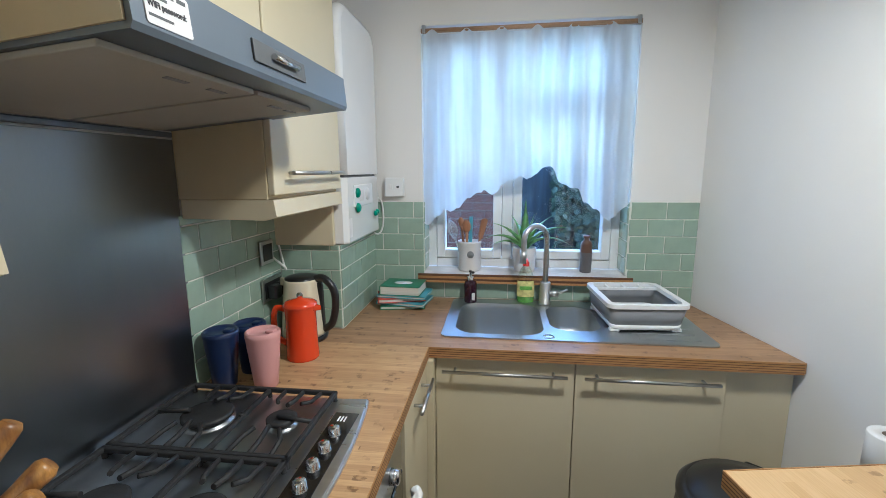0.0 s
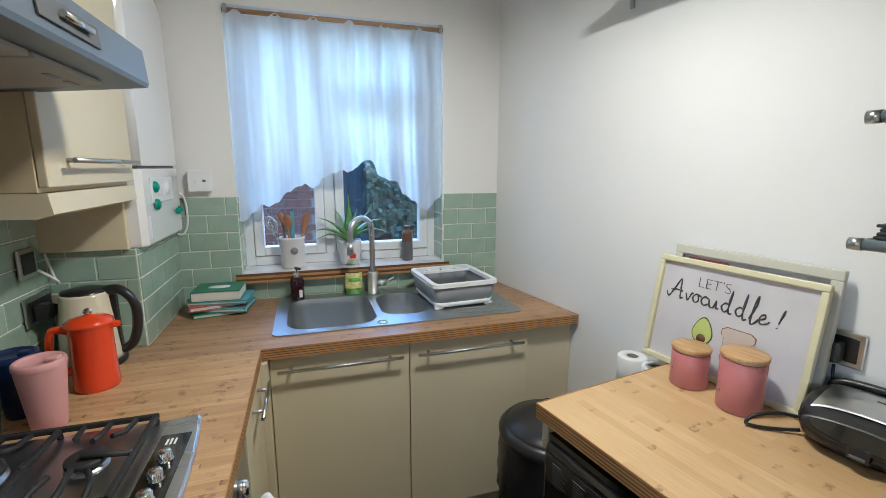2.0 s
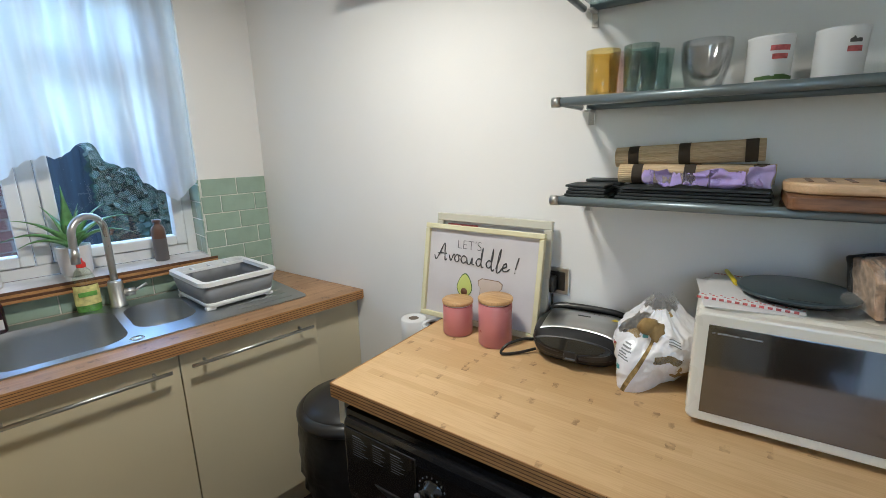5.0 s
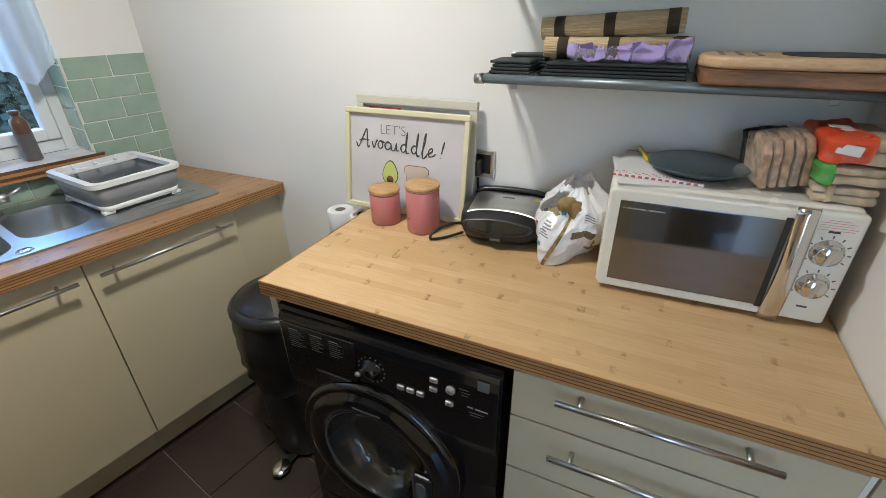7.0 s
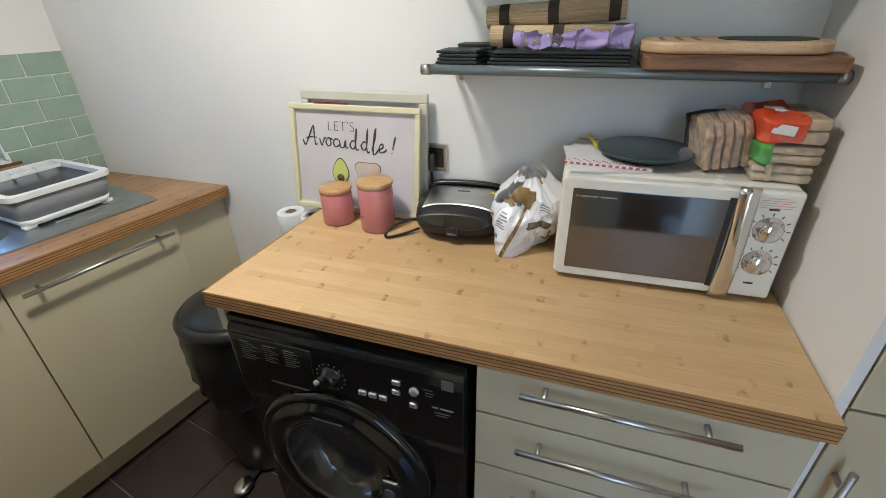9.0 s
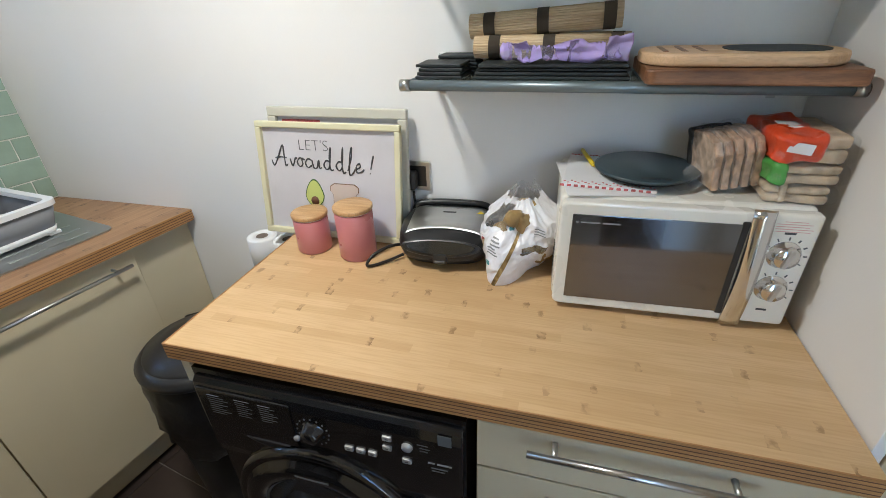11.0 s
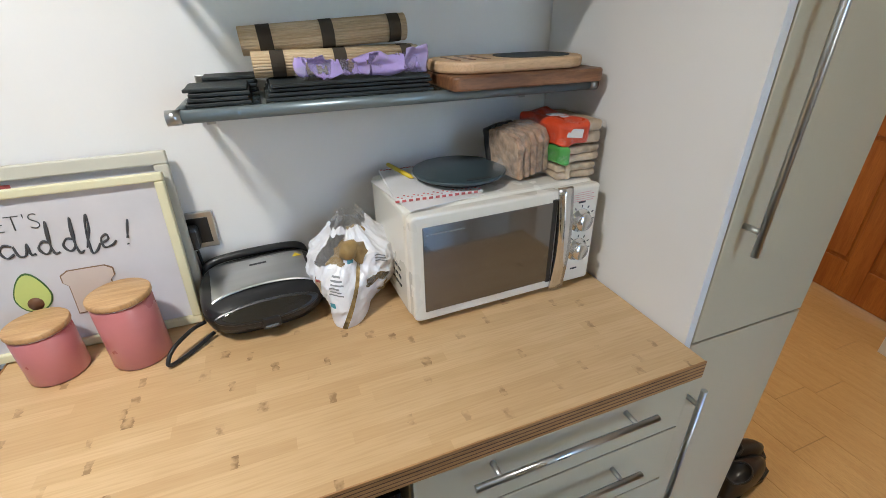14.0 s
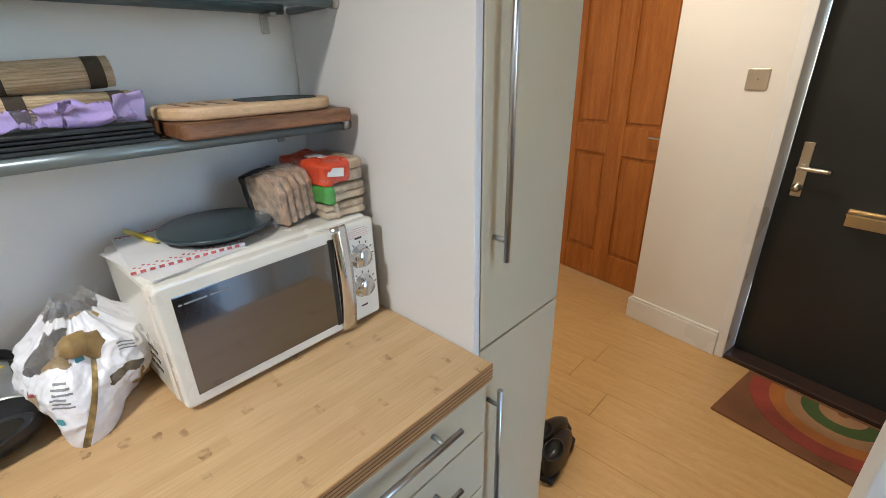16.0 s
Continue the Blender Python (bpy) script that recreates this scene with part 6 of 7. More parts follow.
def picture(m, w, h, moulding, label, inner):
    """A frame that stands in the plane y = 0, facing -y, bottom edge at z = 0."""
    f = thing("picture_frame", m, label, "picture frame", "leaning framed prints")
    k = 0.017 if inner else 0.026
    for x0, x1, z0, z1 in ((-w / 2, w / 2, h - k, h), (-w / 2, w / 2, 0, k), (-w / 2, -w / 2 + k, k, h - k), (w / 2 - k, w / 2, k, h - k)):
        part("moulding", box(x0, x1, -0.018, 0, z0, z1, 0.003), moulding, f)
    pr = part("print", box(-w / 2 + k - 0.002, w / 2 - k + 0.002, -0.006, -0.002, k - 0.002, h - k + 0.002, 0), PAPERSHADE, f, "white printed sheet")
    if inner:
        t = letters("LET'S", 0.043, 0.0003, 0, -0.0011)
        t.transform(pose(-0.092, -0.0068, 0.248, 90))
        part("lettering", t, INK, pr)
        def script(strokes, x, z, k):
            """Pen strokes as flat inked lines; k: height of a small letter."""
            t = bmesh.new()
            for s in strokes:
                pts = curve([(x + k * a, -0.0070, z + k * c) for a, c in s], 6)
                tube(pts, [0.0015 + 0.0009 * abs(math.sin(i * 0.35)) for i in range(len(pts))], 6, bm=t)
            return t
        BOWL = [(0.9, 0.85), (0.45, 1.0), (0.1, 0.5), (0.4, 0.0), (0.8, 0.3)]
        pen = [(-0.168, [[(-0.5, 0.5), (-0.2, -0.1), (0.4, 0.9), (1.1, 2.3), (1.2, 1.2), (1.3, 0.0), (1.6, 0.1)], [(0.0, 0.75), (0.7, 0.9), (1.5, 0.85)]]),
               (-0.120, [[(0, 0.8), (0.3, 0.0), (0.7, 0.9), (0.9, 0.85)]]),
               (-0.100, [BOWL + [(0.7, 0.95), (1.1, 0.8)]]),
               (-0.074, [BOWL[:-1] + [(0.9, 0.25)]]),
               (-0.050, [[(0, 0.9), (0.15, 0.1), (0.6, 0.1), (0.85, 0.95), (0.9, 0.1), (1.2, 0.1)]]),
               (-0.016, [BOWL + [(0.95, 1.3), (1.05, 2.5), (0.85, 1.2), (0.95, 0.0), (1.3, 0.0)]]),
               (0.022, [BOWL + [(0.95, 1.3), (1.05, 2.6), (0.85, 1.2), (0.95, -0.2), (1.3, -0.1)]]),
               (0.062, [[(-0.1, 0.1), (0.4, 1.6), (0.5, 2.7), (0.2, 1.6), (0.1, -0.3), (0.5, -0.2), (0.8, 0.3)]]),
               (0.082, [[(0.0, 0.3), (0.6, 0.6), (0.55, 1.0), (0.15, 0.7), (0.2, 0.0), (0.8, 0.1), (1.1, 0.4)]]),
               (0.124, [[(0.55, 2.0), (0.35, 1.2), (0.2, 0.5)], [(0.1, 0.05), (0.12, -0.03)]])]
        for i, (x, strokes) in enumerate(pen):
            part("lettering", script(strokes, x, 0.204 - 0.0012 * i, 0.0245), INK, pr)
        FL = Matrix(((1, 0, 0, 0), (0, 0, 1, 0), (0, 1, 0, 0), (0, 0, 0, 1)))

        def pear(s):
            return [(s * (0.030 if math.sin(a) < 0 else 0.030 - 0.008 * math.sin(a)) * math.cos(a), s * (0.034 + (0.012 if math.sin(a) > 0 else 0)) * math.sin(a)) for a in [2 * math.pi * i / 28 for i in range(28)]]
        av = part("avocado_shape", slab(pear(1.0), -0.0076, -0.0064, 0, m=pose(-0.050, 0, 0.122) @ FL), AVOD, pr)
        part("avocado_flesh", slab(pear(0.92), -0.0082, -0.0074, 0, m=pose(-0.050, 0, 0.122) @ FL), AVOG, av)
        part("avocado_stone", lathe([(0, 0.0088), (0.013, 0.0084), (0.013, 0.0078)], 18, m=pose(-0.050, 0, 0.105, 90)), STONE, av)
        sl = [(-0.034, -0.045), (0.034, -0.045), (0.034, 0.012), (0.042, 0.02), (0.042, 0.034), (0.03, 0.042), (-0.03, 0.042), (-0.042, 0.034), (-0.042, 0.02), (-0.034, 0.012)]
        ts = part("toast_shape", slab([(1.05 * x, 1.05 * z) for x, z in sl], -0.0076, -0.0064, 0, m=pose(0.045, 0, 0.116) @ FL), TOASTD, pr)
        part("toast_crumb", slab(sl, -0.0082, -0.0074, 0, m=pose(0.045, 0, 0.116) @ FL), TOAST, ts)
    else:
        part("red_picture", box(-w / 2 + 0.04, -0.05, -0.0072, -0.006, 0.05, h - 0.034, 0), REDINK, pr)
    return f


picture(pose(-0.105, -1.244, ZT, 0, 0, -90) @ pose(0, 0, 0, -9.5, 0, 0), 0.437, 0.325, FRAMEC, "cream framed avocado print leaning against the wall", True)
picture(pose(-0.062, -1.262, ZT + 0.003, 0, 0, -90) @ pose(0, 0, 0, -7, 0, 0), 0.42, 0.354, FRAMEG, "stone coloured picture frame leaning behind another", False)


def canister(x, y, h, r, label):
    c = thing("canister", pose(x, y, ZT), label, "canister", "pink storage canisters")
    part("jar", lathe([(0, 0), (r - 0.003, 0), (r, 0.004), (r, h - 0.018), (r - 0.002, h - 0.015), (r - 0.004, h - 0.015)], 36), PINK, c)
    part("seal", lathe([(r - 0.004, h - 0.016), (r - 0.0025, h - 0.013), (r - 0.004, h - 0.011)], 36), WHITEP, c)
    part("lid", lathe([(0, h - 0.0115), (r + 0.001, h - 0.0115), (r + 0.002, h - 0.009), (r + 0.002, h - 0.002), (r, h), (0, h)], 36), LIDWOOD, c, "bamboo lid")


canister(-0.180, -1.223, 0.112, 0.047, "small pink ceramic canister with bamboo lid")
canister(-0.188, -1.361, 0.146, 0.050, "tall pink ceramic canister with bamboo lid")

sk = socket(pose(-0.001, -1.477, 1.078, 0, 0, -90), "steel framed socket above the worktop", (-0.015,), STEEL, 0.086)
solo("plug_cable", tube(curve([(-0.03, -1.475, 1.04), (-0.03, -1.478, 1.0), (-0.028, -1.49, 0.96), (-0.03, -1.51, 0.93)], 6), 0.0035, 8), BLACK, Matrix(), "black cable hanging from the plug", "cable")

sm = thing("sandwich_toaster", pose(-0.118, -1.596, ZT, 0, 0, -85) @ Matrix.Diagonal((1, 1, 0.93, 1)), "black and steel sandwich toaster with its lid closed", "toaster")


def squircle(a, b, power=3.2, n=64):
    out = []
    for i in range(n):
        w = 2 * math.pi * i / n
        c, e = math.cos(w), math.sin(w)
        k = (abs(c) ** power + abs(e) ** power) ** (-1 / power)
        out.append((a * k * c, b * k * e))
    return out


def stacked(rings, lower=lambda x, y, z: z):
    """A closed shell through outlines of (scale, height) of one rounded plan."""
    t = bmesh.new()
    loops = [[t.verts.new((x * f, y * f, lower(x * f, y * f, z))) for x, y in squircle(0.125, 0.106)] for f, z in rings]
    for a, c in zip(loops, loops[1:]):
        for i in range(len(a)):
            j = (i + 1) % len(a)
            t.faces.new((a[i], a[j], c[j], c[i])).smooth = True
    t.faces.new(loops[0][::-1])
    t.faces.new(loops[-1])
    return t


def lid_z(x, y, z):
    """The lid falls away in a curve towards its front."""
    return z - (0.9 * max(0.0, 0.02 - y) ** 1.6 if z > 0.06 else 0.0)


part("lower_shell", stacked([(0.76, 0.008), (0.86, 0.012), (0.95, 0.026), (0.995, 0.045), (1.0, 0.056), (0.985, 0.060)]), BLACK, sm)
part("upper_shell", stacked([(0.975, 0.0605), (0.995, 0.064), (0.985, 0.082), (0.955, 0.092), (0.90, 0.098), (0.55, 0.100)], lid_z), BLACK, sm)
plate = bmesh.new()
nx, ny = 22, 14
sheets = []
for up in (0.0012, 0.0028):
    rows = []
    for i in range(nx + 1):
        x = -0.112 + 0.224 * i / nx
        y1 = 0.078 - 0.012 * (abs(x) / 0.112) ** 6
        y0 = -0.040 - 0.022 * (x / 0.112) ** 2
        rows.append([plate.verts.new((x, y0 + (y1 - y0) * j / ny, lid_z(x, y0 + (y1 - y0) * j / ny, 0.1005) + up - 0.012 * (abs(x) / 0.112) ** 8)) for j in range(ny + 1)])
    sheets.append(rows)
for i in range(nx):
    for j in range(ny):
        for q in sheets:
            plate.faces.new((q[i][j], q[i + 1][j], q[i + 1][j + 1], q[i][j + 1])).smooth = True
bmesh.ops.bridge_loops(plate, edges=[e for e in plate.edges if e.is_boundary])
bmesh.ops.recalc_face_normals(plate, faces=plate.faces[:])
part("steel_lid", plate, STEEL, sm, "brushed steel lid plate")
part("lid_mark", box(-0.018, 0.018, 0.036, 0.043, 0.1030, 0.1040, 0), INK, sm)
part("warning_label", slab([(0.074, 0.038), (0.094, 0.038), (0.084, 0.054)], 0.1022, 0.1034, 0), YELLOW, sm, "small yellow warning triangle")
part("hinge_cover", tube(curve([(-0.108, 0.086, 0.070), (-0.100, 0.096, 0.098), (-0.05, 0.100, 0.106), (0.05, 0.100, 0.106), (0.100, 0.096, 0.098), (0.108, 0.086, 0.070)], 6), 0.010, 10), BLACK, sm)
lens = [(0.086 * math.cos(w), 0.0150 * math.sin(w) * (1.0 if math.sin(w) > 0 else 1.5)) for w in [2 * math.pi * i / 32 for i in range(32)]]
hn = part("handle", slab([(x * 1.16, z * 1.25) for x, z in lens], 0, 0.012, 0.004, m=pose(0, -0.0975, 0.069, 62)), BLACK, sm)
part("grip_recess", slab(lens, 0.011, 0.0145, 0.001, m=pose(0, -0.0975, 0.069, 62)), BLACKGLOSS, hn)
lt = part("latch", box(-0.018, 0.018, -0.122, -0.100, 0.028, 0.060, 0.005), BLACK, sm)
part("latch_tab", box(-0.013, 0.013, -0.126, -0.120, 0.034, 0.040, 0.002), RUBBER, lt)
for x in (-0.07, 0.07):
    for y in (-0.05, 0.05):
        part("foot", rod((x, y, 0), (x, y, 0.012), 0.009, 12), RUBBER, sm)
solo("toaster_cable", tube(curve([(-0.175, -1.478, ZT + 0.035), (-0.20, -1.455, ZT + 0.038), (-0.235, -1.425, ZT + 0.028), (-0.255, -1.415, ZT + 0.010), (-0.245, -1.43, ZT + 0.005), (-0.215, -1.46, ZT + 0.006), (-0.185, -1.49, ZT + 0.012)], 6), 0.0042, 8), BLACK, Matrix(), "looped black cable of the sandwich toaster", "cable")

# bag of potatoes
pb = thing("potato_bag", pose(-0.135, -1.795, ZT, 0, 0, 20), "white and clear plastic bag of potatoes", "bag")
for i, (x, y, z, r) in enumerate(((-0.02, -0.03, 0.045, 0.036), (0.03, 0.02, 0.04, 0.036), (-0.01, 0.035, 0.05, 0.034), (0.0, 0.0, 0.105, 0.034), (-0.03, 0.03, 0.12, 0.031), (0.03, -0.03, 0.10, 0.033), (-0.045, 0.0, 0.08, 0.030), (-0.030, 0.052, 0.105, 0.030), (-0.058, 0.022, 0.135, 0.027), (-0.05, -0.03, 0.075, 0.030), (-0.02, -0.01, 0.150, 0.029), (-0.056, 0.036, 0.150, 0.026))):
    part("potato", blob(r * 1.3, r * 0.92, r * 0.85, 0.28, 1.9, 3, m=pose(x, y, z, 20 * i, 30 * i, 47 * i), seed=i * 2.3), POTATO, pb)


def bag_point(a, q, lift=0.0):
    """A place on the crumpled bag: a, the angle round it; q, from its foot at 0 to its open neck at 1."""
    z = 0.004 + (0.205 + 0.035 * noise.noise(Vector((math.cos(a) * 2.2, math.sin(a) * 2.2, 8)))) * q
    r = 0.084 * math.sin(math.pi * min(1, 0.22 + 0.64 * q)) ** 0.75 + 0.012
    if q > 0.66:
        r *= 1 - 0.62 * ((q - 0.66) / 0.34) ** 0.8
    p = Vector((math.cos(a) * 1.5, math.sin(a) * 1.5, z * 10))
    fold = 0.18 * noise.noise(p * 0.8) - 0.16 * abs(noise.noise(p * 2.1)) - 0.10 * abs(noise.noise(p * 4.3 + Vector((5, 1, 0)))) - 0.05 * abs(noise.noise(p * 9.0))
    r *= 1.08 + fold * (0.8 + 0.9 * max(0, q - 0.5))
    r *= 1 - 0.30 * max(0, 1 - q * 2.5)
    tip = max(0, math.cos(a - radians(140))) ** 9 * max(0, 1 - q * 1.7) * 0.088
    r += tip + lift
    return Vector((r * math.cos(a) * 0.95, r * math.sin(a), z - tip * 0.05))


def bag_shell(n=240, k=130):
    t = bmesh.new()
    cols = [[t.verts.new(bag_point(2 * math.pi * i / n, j / k)) for j in range(k + 1)] for i in range(n)]
    for i in range(n):
        p0, p1 = cols[i], cols[(i + 1) % n]
        for j in range(k):
            f = t.faces.new((p0[j], p1[j], p1[j + 1], p0[j + 1]))
            f.smooth = True
            a, z = 360 * (i + 0.5) / n, 0.21 * (j + 0.5) / k
            w = 0.5 * noise.noise(Vector((a * 0.06, z * 30, 0))) + 0.2 * noise.noise(Vector((a * 0.2, z * 90, 3)))
            window = (100 + 14 * w < a < 140 + 16 * w and 0.122 + 0.014 * w < z < 0.172 + 0.01 * w) or (166 < a + 10 * w < 200 and 0.070 + 0.010 * w < z < 0.092 + 0.01 * w) or z > 0.186 + 0.016 * w
            f.material_index = 1 if window else 0
    return t


def bag_print(a0, a1, z0, z1):
    """A printed patch that follows the film."""
    t = bmesh.new()
    n, k = 8, 3
    g = [[t.verts.new(bag_point(radians(a0 + (a1 - a0) * i / n), (z0 + (z1 - z0) * j / k) / 0.21, 0.0012)) for j in range(k + 1)] for i in range(n + 1)]
    for i in range(n):
        for j in range(k):
            t.faces.new((g[i][j], g[i + 1][j], g[i + 1][j + 1], g[i][j + 1])).smooth = True
    return t


def bag_ribbon(a0, z0, a1, z1, half):
    """A narrow strip along a slanting line on the film."""
    t = bmesh.new()
    n = 40
    rows = []
    for i in range(n + 1):
        a, z = a0 + (a1 - a0) * i / n, z0 + (z1 - z0) * i / n
        rows.append([t.verts.new(bag_point(radians(a + q * half), z / 0.21, 0.0016)) for q in (-1, 0, 1)])
    for p0, p1 in zip(rows, rows[1:]):
        for j in (0, 1):
            t.faces.new((p0[j], p0[j + 1], p1[j + 1], p1[j])).smooth = True
    return t


part("seam", bag_ribbon(139.5, 0.0, 163, 0.135, 2.3), GOLDFILM, pb, "glossy brown see-through seam")
part("white_film", bag_shell(), (BAGFILM, BAGCLEAR), pb, "creased white printed film")
for i in range(6):
    part("printed_line", bag_print(128 + i % 2, 142 - 2 * (i % 3), 0.074 + 0.0062 * i, 0.0768 + 0.0062 * i), GREYP, pb)
part("printed_mark", bag_print(128, 134, 0.048, 0.058), BOOKB, pb)
part("printed_patch", bag_print(104, 116, 0.070, 0.098), BREADPALE, pb, "beige and red printed panel")
part("printed_patch", bag_print(105, 114, 0.092, 0.099), REDINK, pb)
part("printed_patch", bag_print(146, 154, 0.128, 0.140), BOOKB, pb)
for i in range(3):
    part("printed_line", bag_print(182, 196, 0.118 + 0.006 * i, 0.1205 + 0.006 * i), GREYP, pb)

# microwave
mw = thing("microwave_oven", pose(-0.303, -1.880, ZT, 0, 0, -88), "cream white microwave oven with two chrome dials", "microwave")
MW, MD, MH = 0.448, 0.255, 0.245
shell = box(0, MW, 0.012, MD, 0.010, 0.010 + MH, 0.012, 3)
part("cabinet", shell, MWWHITE, mw)
DR = 0.345
part("door", slab([(x, z) for x, z in rounded(0.002, DR, 0.012, MH + 0.006, 0.014)], 0.0, 0.028, 0.005, m=Matrix(((1, 0, 0, 0), (0, -1, 0, 0), (0, 0, 1, 0), (0, 0, 0, 1))) @ Matrix(((1, 0, 0, 0), (0, 0, 1, -0.014), (0, 1, 0, 0), (0, 0, 0, 1)))), MWWHITE, mw)
gw = part("door_glass", box(0.026, DR - 0.012, -0.0162, -0.0135, 0.034, MH - 0.018, 0.001), MWGLASS, mw, "smoked reflective door glass")
for i, (x0, x1) in enumerate(((0.033, 0.038), (0.042, 0.078), (0.083, 0.115))):
    part("brand_mark", box(x0, x1, -0.0168, -0.0160, MH - 0.0355, MH - 0.0325, 0.0002), GREYP, gw)
part("control_panel", box(DR + 0.004, MW - 0.001, -0.012, 0.014, 0.012, MH + 0.006, 0.007, 3), MWWHITE, mw)
hnd = bmesh.new()
prev = None
N = 18
for i in range(N + 1):
    s = i / N
    z = 0.008 + (MH + 0.002) * s
    bow = math.sin(math.pi * s)
    rowv = [hnd.verts.new(p) for p in ((DR - 0.014 + 0.004 * bow, -0.018 - 0.010 * bow, z), (DR + 0.022, -0.020 - 0.012 * bow, z), (DR + 0.026, -0.010, z), (DR - 0.010, -0.008, z))]
    if prev:
        for q in range(4):
            hnd.faces.new((prev[q], prev[(q + 1) % 4], rowv[(q + 1) % 4], rowv[q])).smooth = q == 0
    else:
        hnd.faces.new(rowv[::-1])
    prev = rowv
hnd.faces.new(prev)
bmesh.ops.recalc_face_normals(hnd, faces=hnd.faces[:])
part("door_handle", hnd, CHROME, mw, "curved chrome door handle")
# black strip laid on the door for the shade between glass and handle
part("handle_shadow_gap", box(DR - 0.024, DR - 0.012, -0.0175, -0.012, 0.03, MH - 0.012, 0.002), BLACK, mw)
for z in (0.170, 0.097):
    kn = part("dial", lathe([(0, 0.018), (0.019, 0.018), (0.021, 0.014), (0.022, 0.004), (0.027, 0.002), (0.028, 0)], 32, m=pose(0.403, -0.012, z, 90)), CHROME, mw, "chrome control dial")
    part("grip", box(-0.004, 0.004, -0.034, -0.029, -0.018, 0.018, 0.001, m=pose(0.403, 0, z, 0, 12, 0)), STEEL, kn)
    for i in range(9):
        a = radians(-30 + 30 * i)
        part("tick", box(-0.001, 0.001, -0.0135, -0.0115, -0.003, 0.003, 0, m=pose(0.403 + 0.034 * math.cos(a), 0, z + 0.034 * math.sin(a), 0, -math.degrees(a) + 90, 0)), RUBBER, kn)
for i in range(5):
    part("printed_line", box(0.375 + 0.012 * (i == 0), 0.434 - 0.012 * (i == 0) - 0.004 * (i % 3), -0.0126, -0.0115, 0.236 - 0.0048 * i, 0.2370 - 0.0048 * i, 0), PINKCUP, mw)
for z in (0.212, 0.045):
    part("printed_line", box(0.392, 0.41, -0.0128, -0.0115, z, z + 0.004, 0), INK, mw)
for i in range(5):
    for q in range(3):
        part("vent_slot", box(-0.0012, 0.001, 0.06 + 0.022 * i, 0.074 + 0.022 * i, 0.06 + 0.02 * q, 0.066 + 0.02 * q, 0), BLACK, mw)
for x in (0.04, MW - 0.04):
    for y in (0.04, MD - 0.04):
        part("foot", rod((x, y, 0), (x, y, 0.012), 0.012, 12), RUBBER, mw)
ZM = ZT + 0.010 + MH + 0.0006

# on the microwave: papers, pen, scale, bread
solo("letter", box(-0.12, 0.085, -0.08, 0.085, 0, 0.0012, 0), PAPER, pose(-0.165, -1.958, ZM, 0, 0, 9), "white paper letter under the notepad", "paper")
np_ = thing("notepad", pose(-0.152, -1.975, ZM + 0.0016, 0, 0, -4), "white notepad with a red floral border", "notepad")
part("pad", box(-0.105, 0.10, -0.09, 0.09, 0, 0.007, 0.001), PAPER, np_)
for i in range(26):
    y = -0.086 + 0.0068 * i
    part("border_flower", lathe([(0, 0.0078), (0.0024, 0.0076), (0.0030, 0.0068)], 6, m=pose(-0.098 + 0.006 * ((i * 7) % 3), y, 0)), REDINK if i % 3 else PINK, np_)
    if i % 2:
        part("border_flower", box(-0.1055, -0.1045, y, y + 0.008, 0.001, 0.006, 0), REDINK, np_)
    part("border_flower", lathe([(0, 0.0078), (0.003, 0.0076), (0.0038, 0.0068)], 6, m=pose(0.092 + 0.003 * (i % 2), y, 0)), REDINK, np_)
pe = thing("pen", pose(-0.090, -1.932, ZM + 0.0136, 0, 0, -168), "yellow plastic ballpoint pen lying on the notepad", "pen")
t = rod((-0.06, 0, 0), (0.05, 0, 0), 0.0048, 8)
part("barrel", t, YELLOW, pe)
part("tip", rod((0.05, 0, 0), (0.062, 0, 0), 0.0046, 8, r1=0.001), YELLOW, pe)
sc = thing("kitchen_scale", pose(-0.168, -2.045, ZM + 0.009), "round slate-blue glass kitchen scale", "scale")
part("platform", lathe([(0, 0.010), (0.088, 0.010), (0.100, 0.012), (0.1025, 0.015), (0.102, 0.018), (0.096, 0.019), (0, 0.019)], 56), SCALE, sc)
part("underside", lathe([(0, 0.0), (0.078, 0.0), (0.082, 0.004), (0.080, 0.011), (0, 0.011)], 36), BLACK, sc)
part("display", slab(rounded(-0.005, 0.005, -0.028, 0.028, 0.004), 0.019, 0.0196, 0, m=pose(-0.082, -0.01, 0, 0, 0, 0)), BLACK, sc)

br = thing("bread_loaf", pose(-0.182, -2.188, ZM + 0.008, -9, 0, 10) @ Matrix.Diagonal((0.97, 0.80, 1.0, 1)), "sliced seeded brown loaf in a clear plastic bag", "bread", "loaves on the microwave")
for i in range(5):
    y = -0.044 + 0.022 * i
    pro = [(-0.052, 0.004), (0.052, 0.004), (0.056, 0.05), (0.062, 0.075), (0.050, 0.098), (0.0, 0.106), (-0.050, 0.098), (-0.062, 0.075), (-0.056, 0.05)]
    sl = part("slice", slab(pro, y - 0.0085, y + 0.0085, 0.003, m=Matrix(((1, 0, 0, 0), (0, 0, 1, 0), (0, 1, 0, 0), (0, 0, 0, 1)))), CRUST, br)
    part("crumb", slab([(x * 0.93, 0.003 + z * 0.95) for x, z in pro], y - 0.0092, y + 0.0092, 0, m=Matrix(((1, 0, 0, 0), (0, 0, 1, 0), (0, 1, 0, 0), (0, 0, 0, 1)))), CRUMB, sl)
part("clear_bag", cushioned(-0.070, 0.066, -0.062, 0.062, 0.0, 0.112, 0.03, 0.010, 28, 6), CLEAR, br, "clear crinkled bag")
part("bag_neck", cushioned(0.044, 0.064, -0.040, 0.060, 0.020, 0.102, 0.009, 0.005, 35, 6), BINBAG, br, "dark printed bag end")
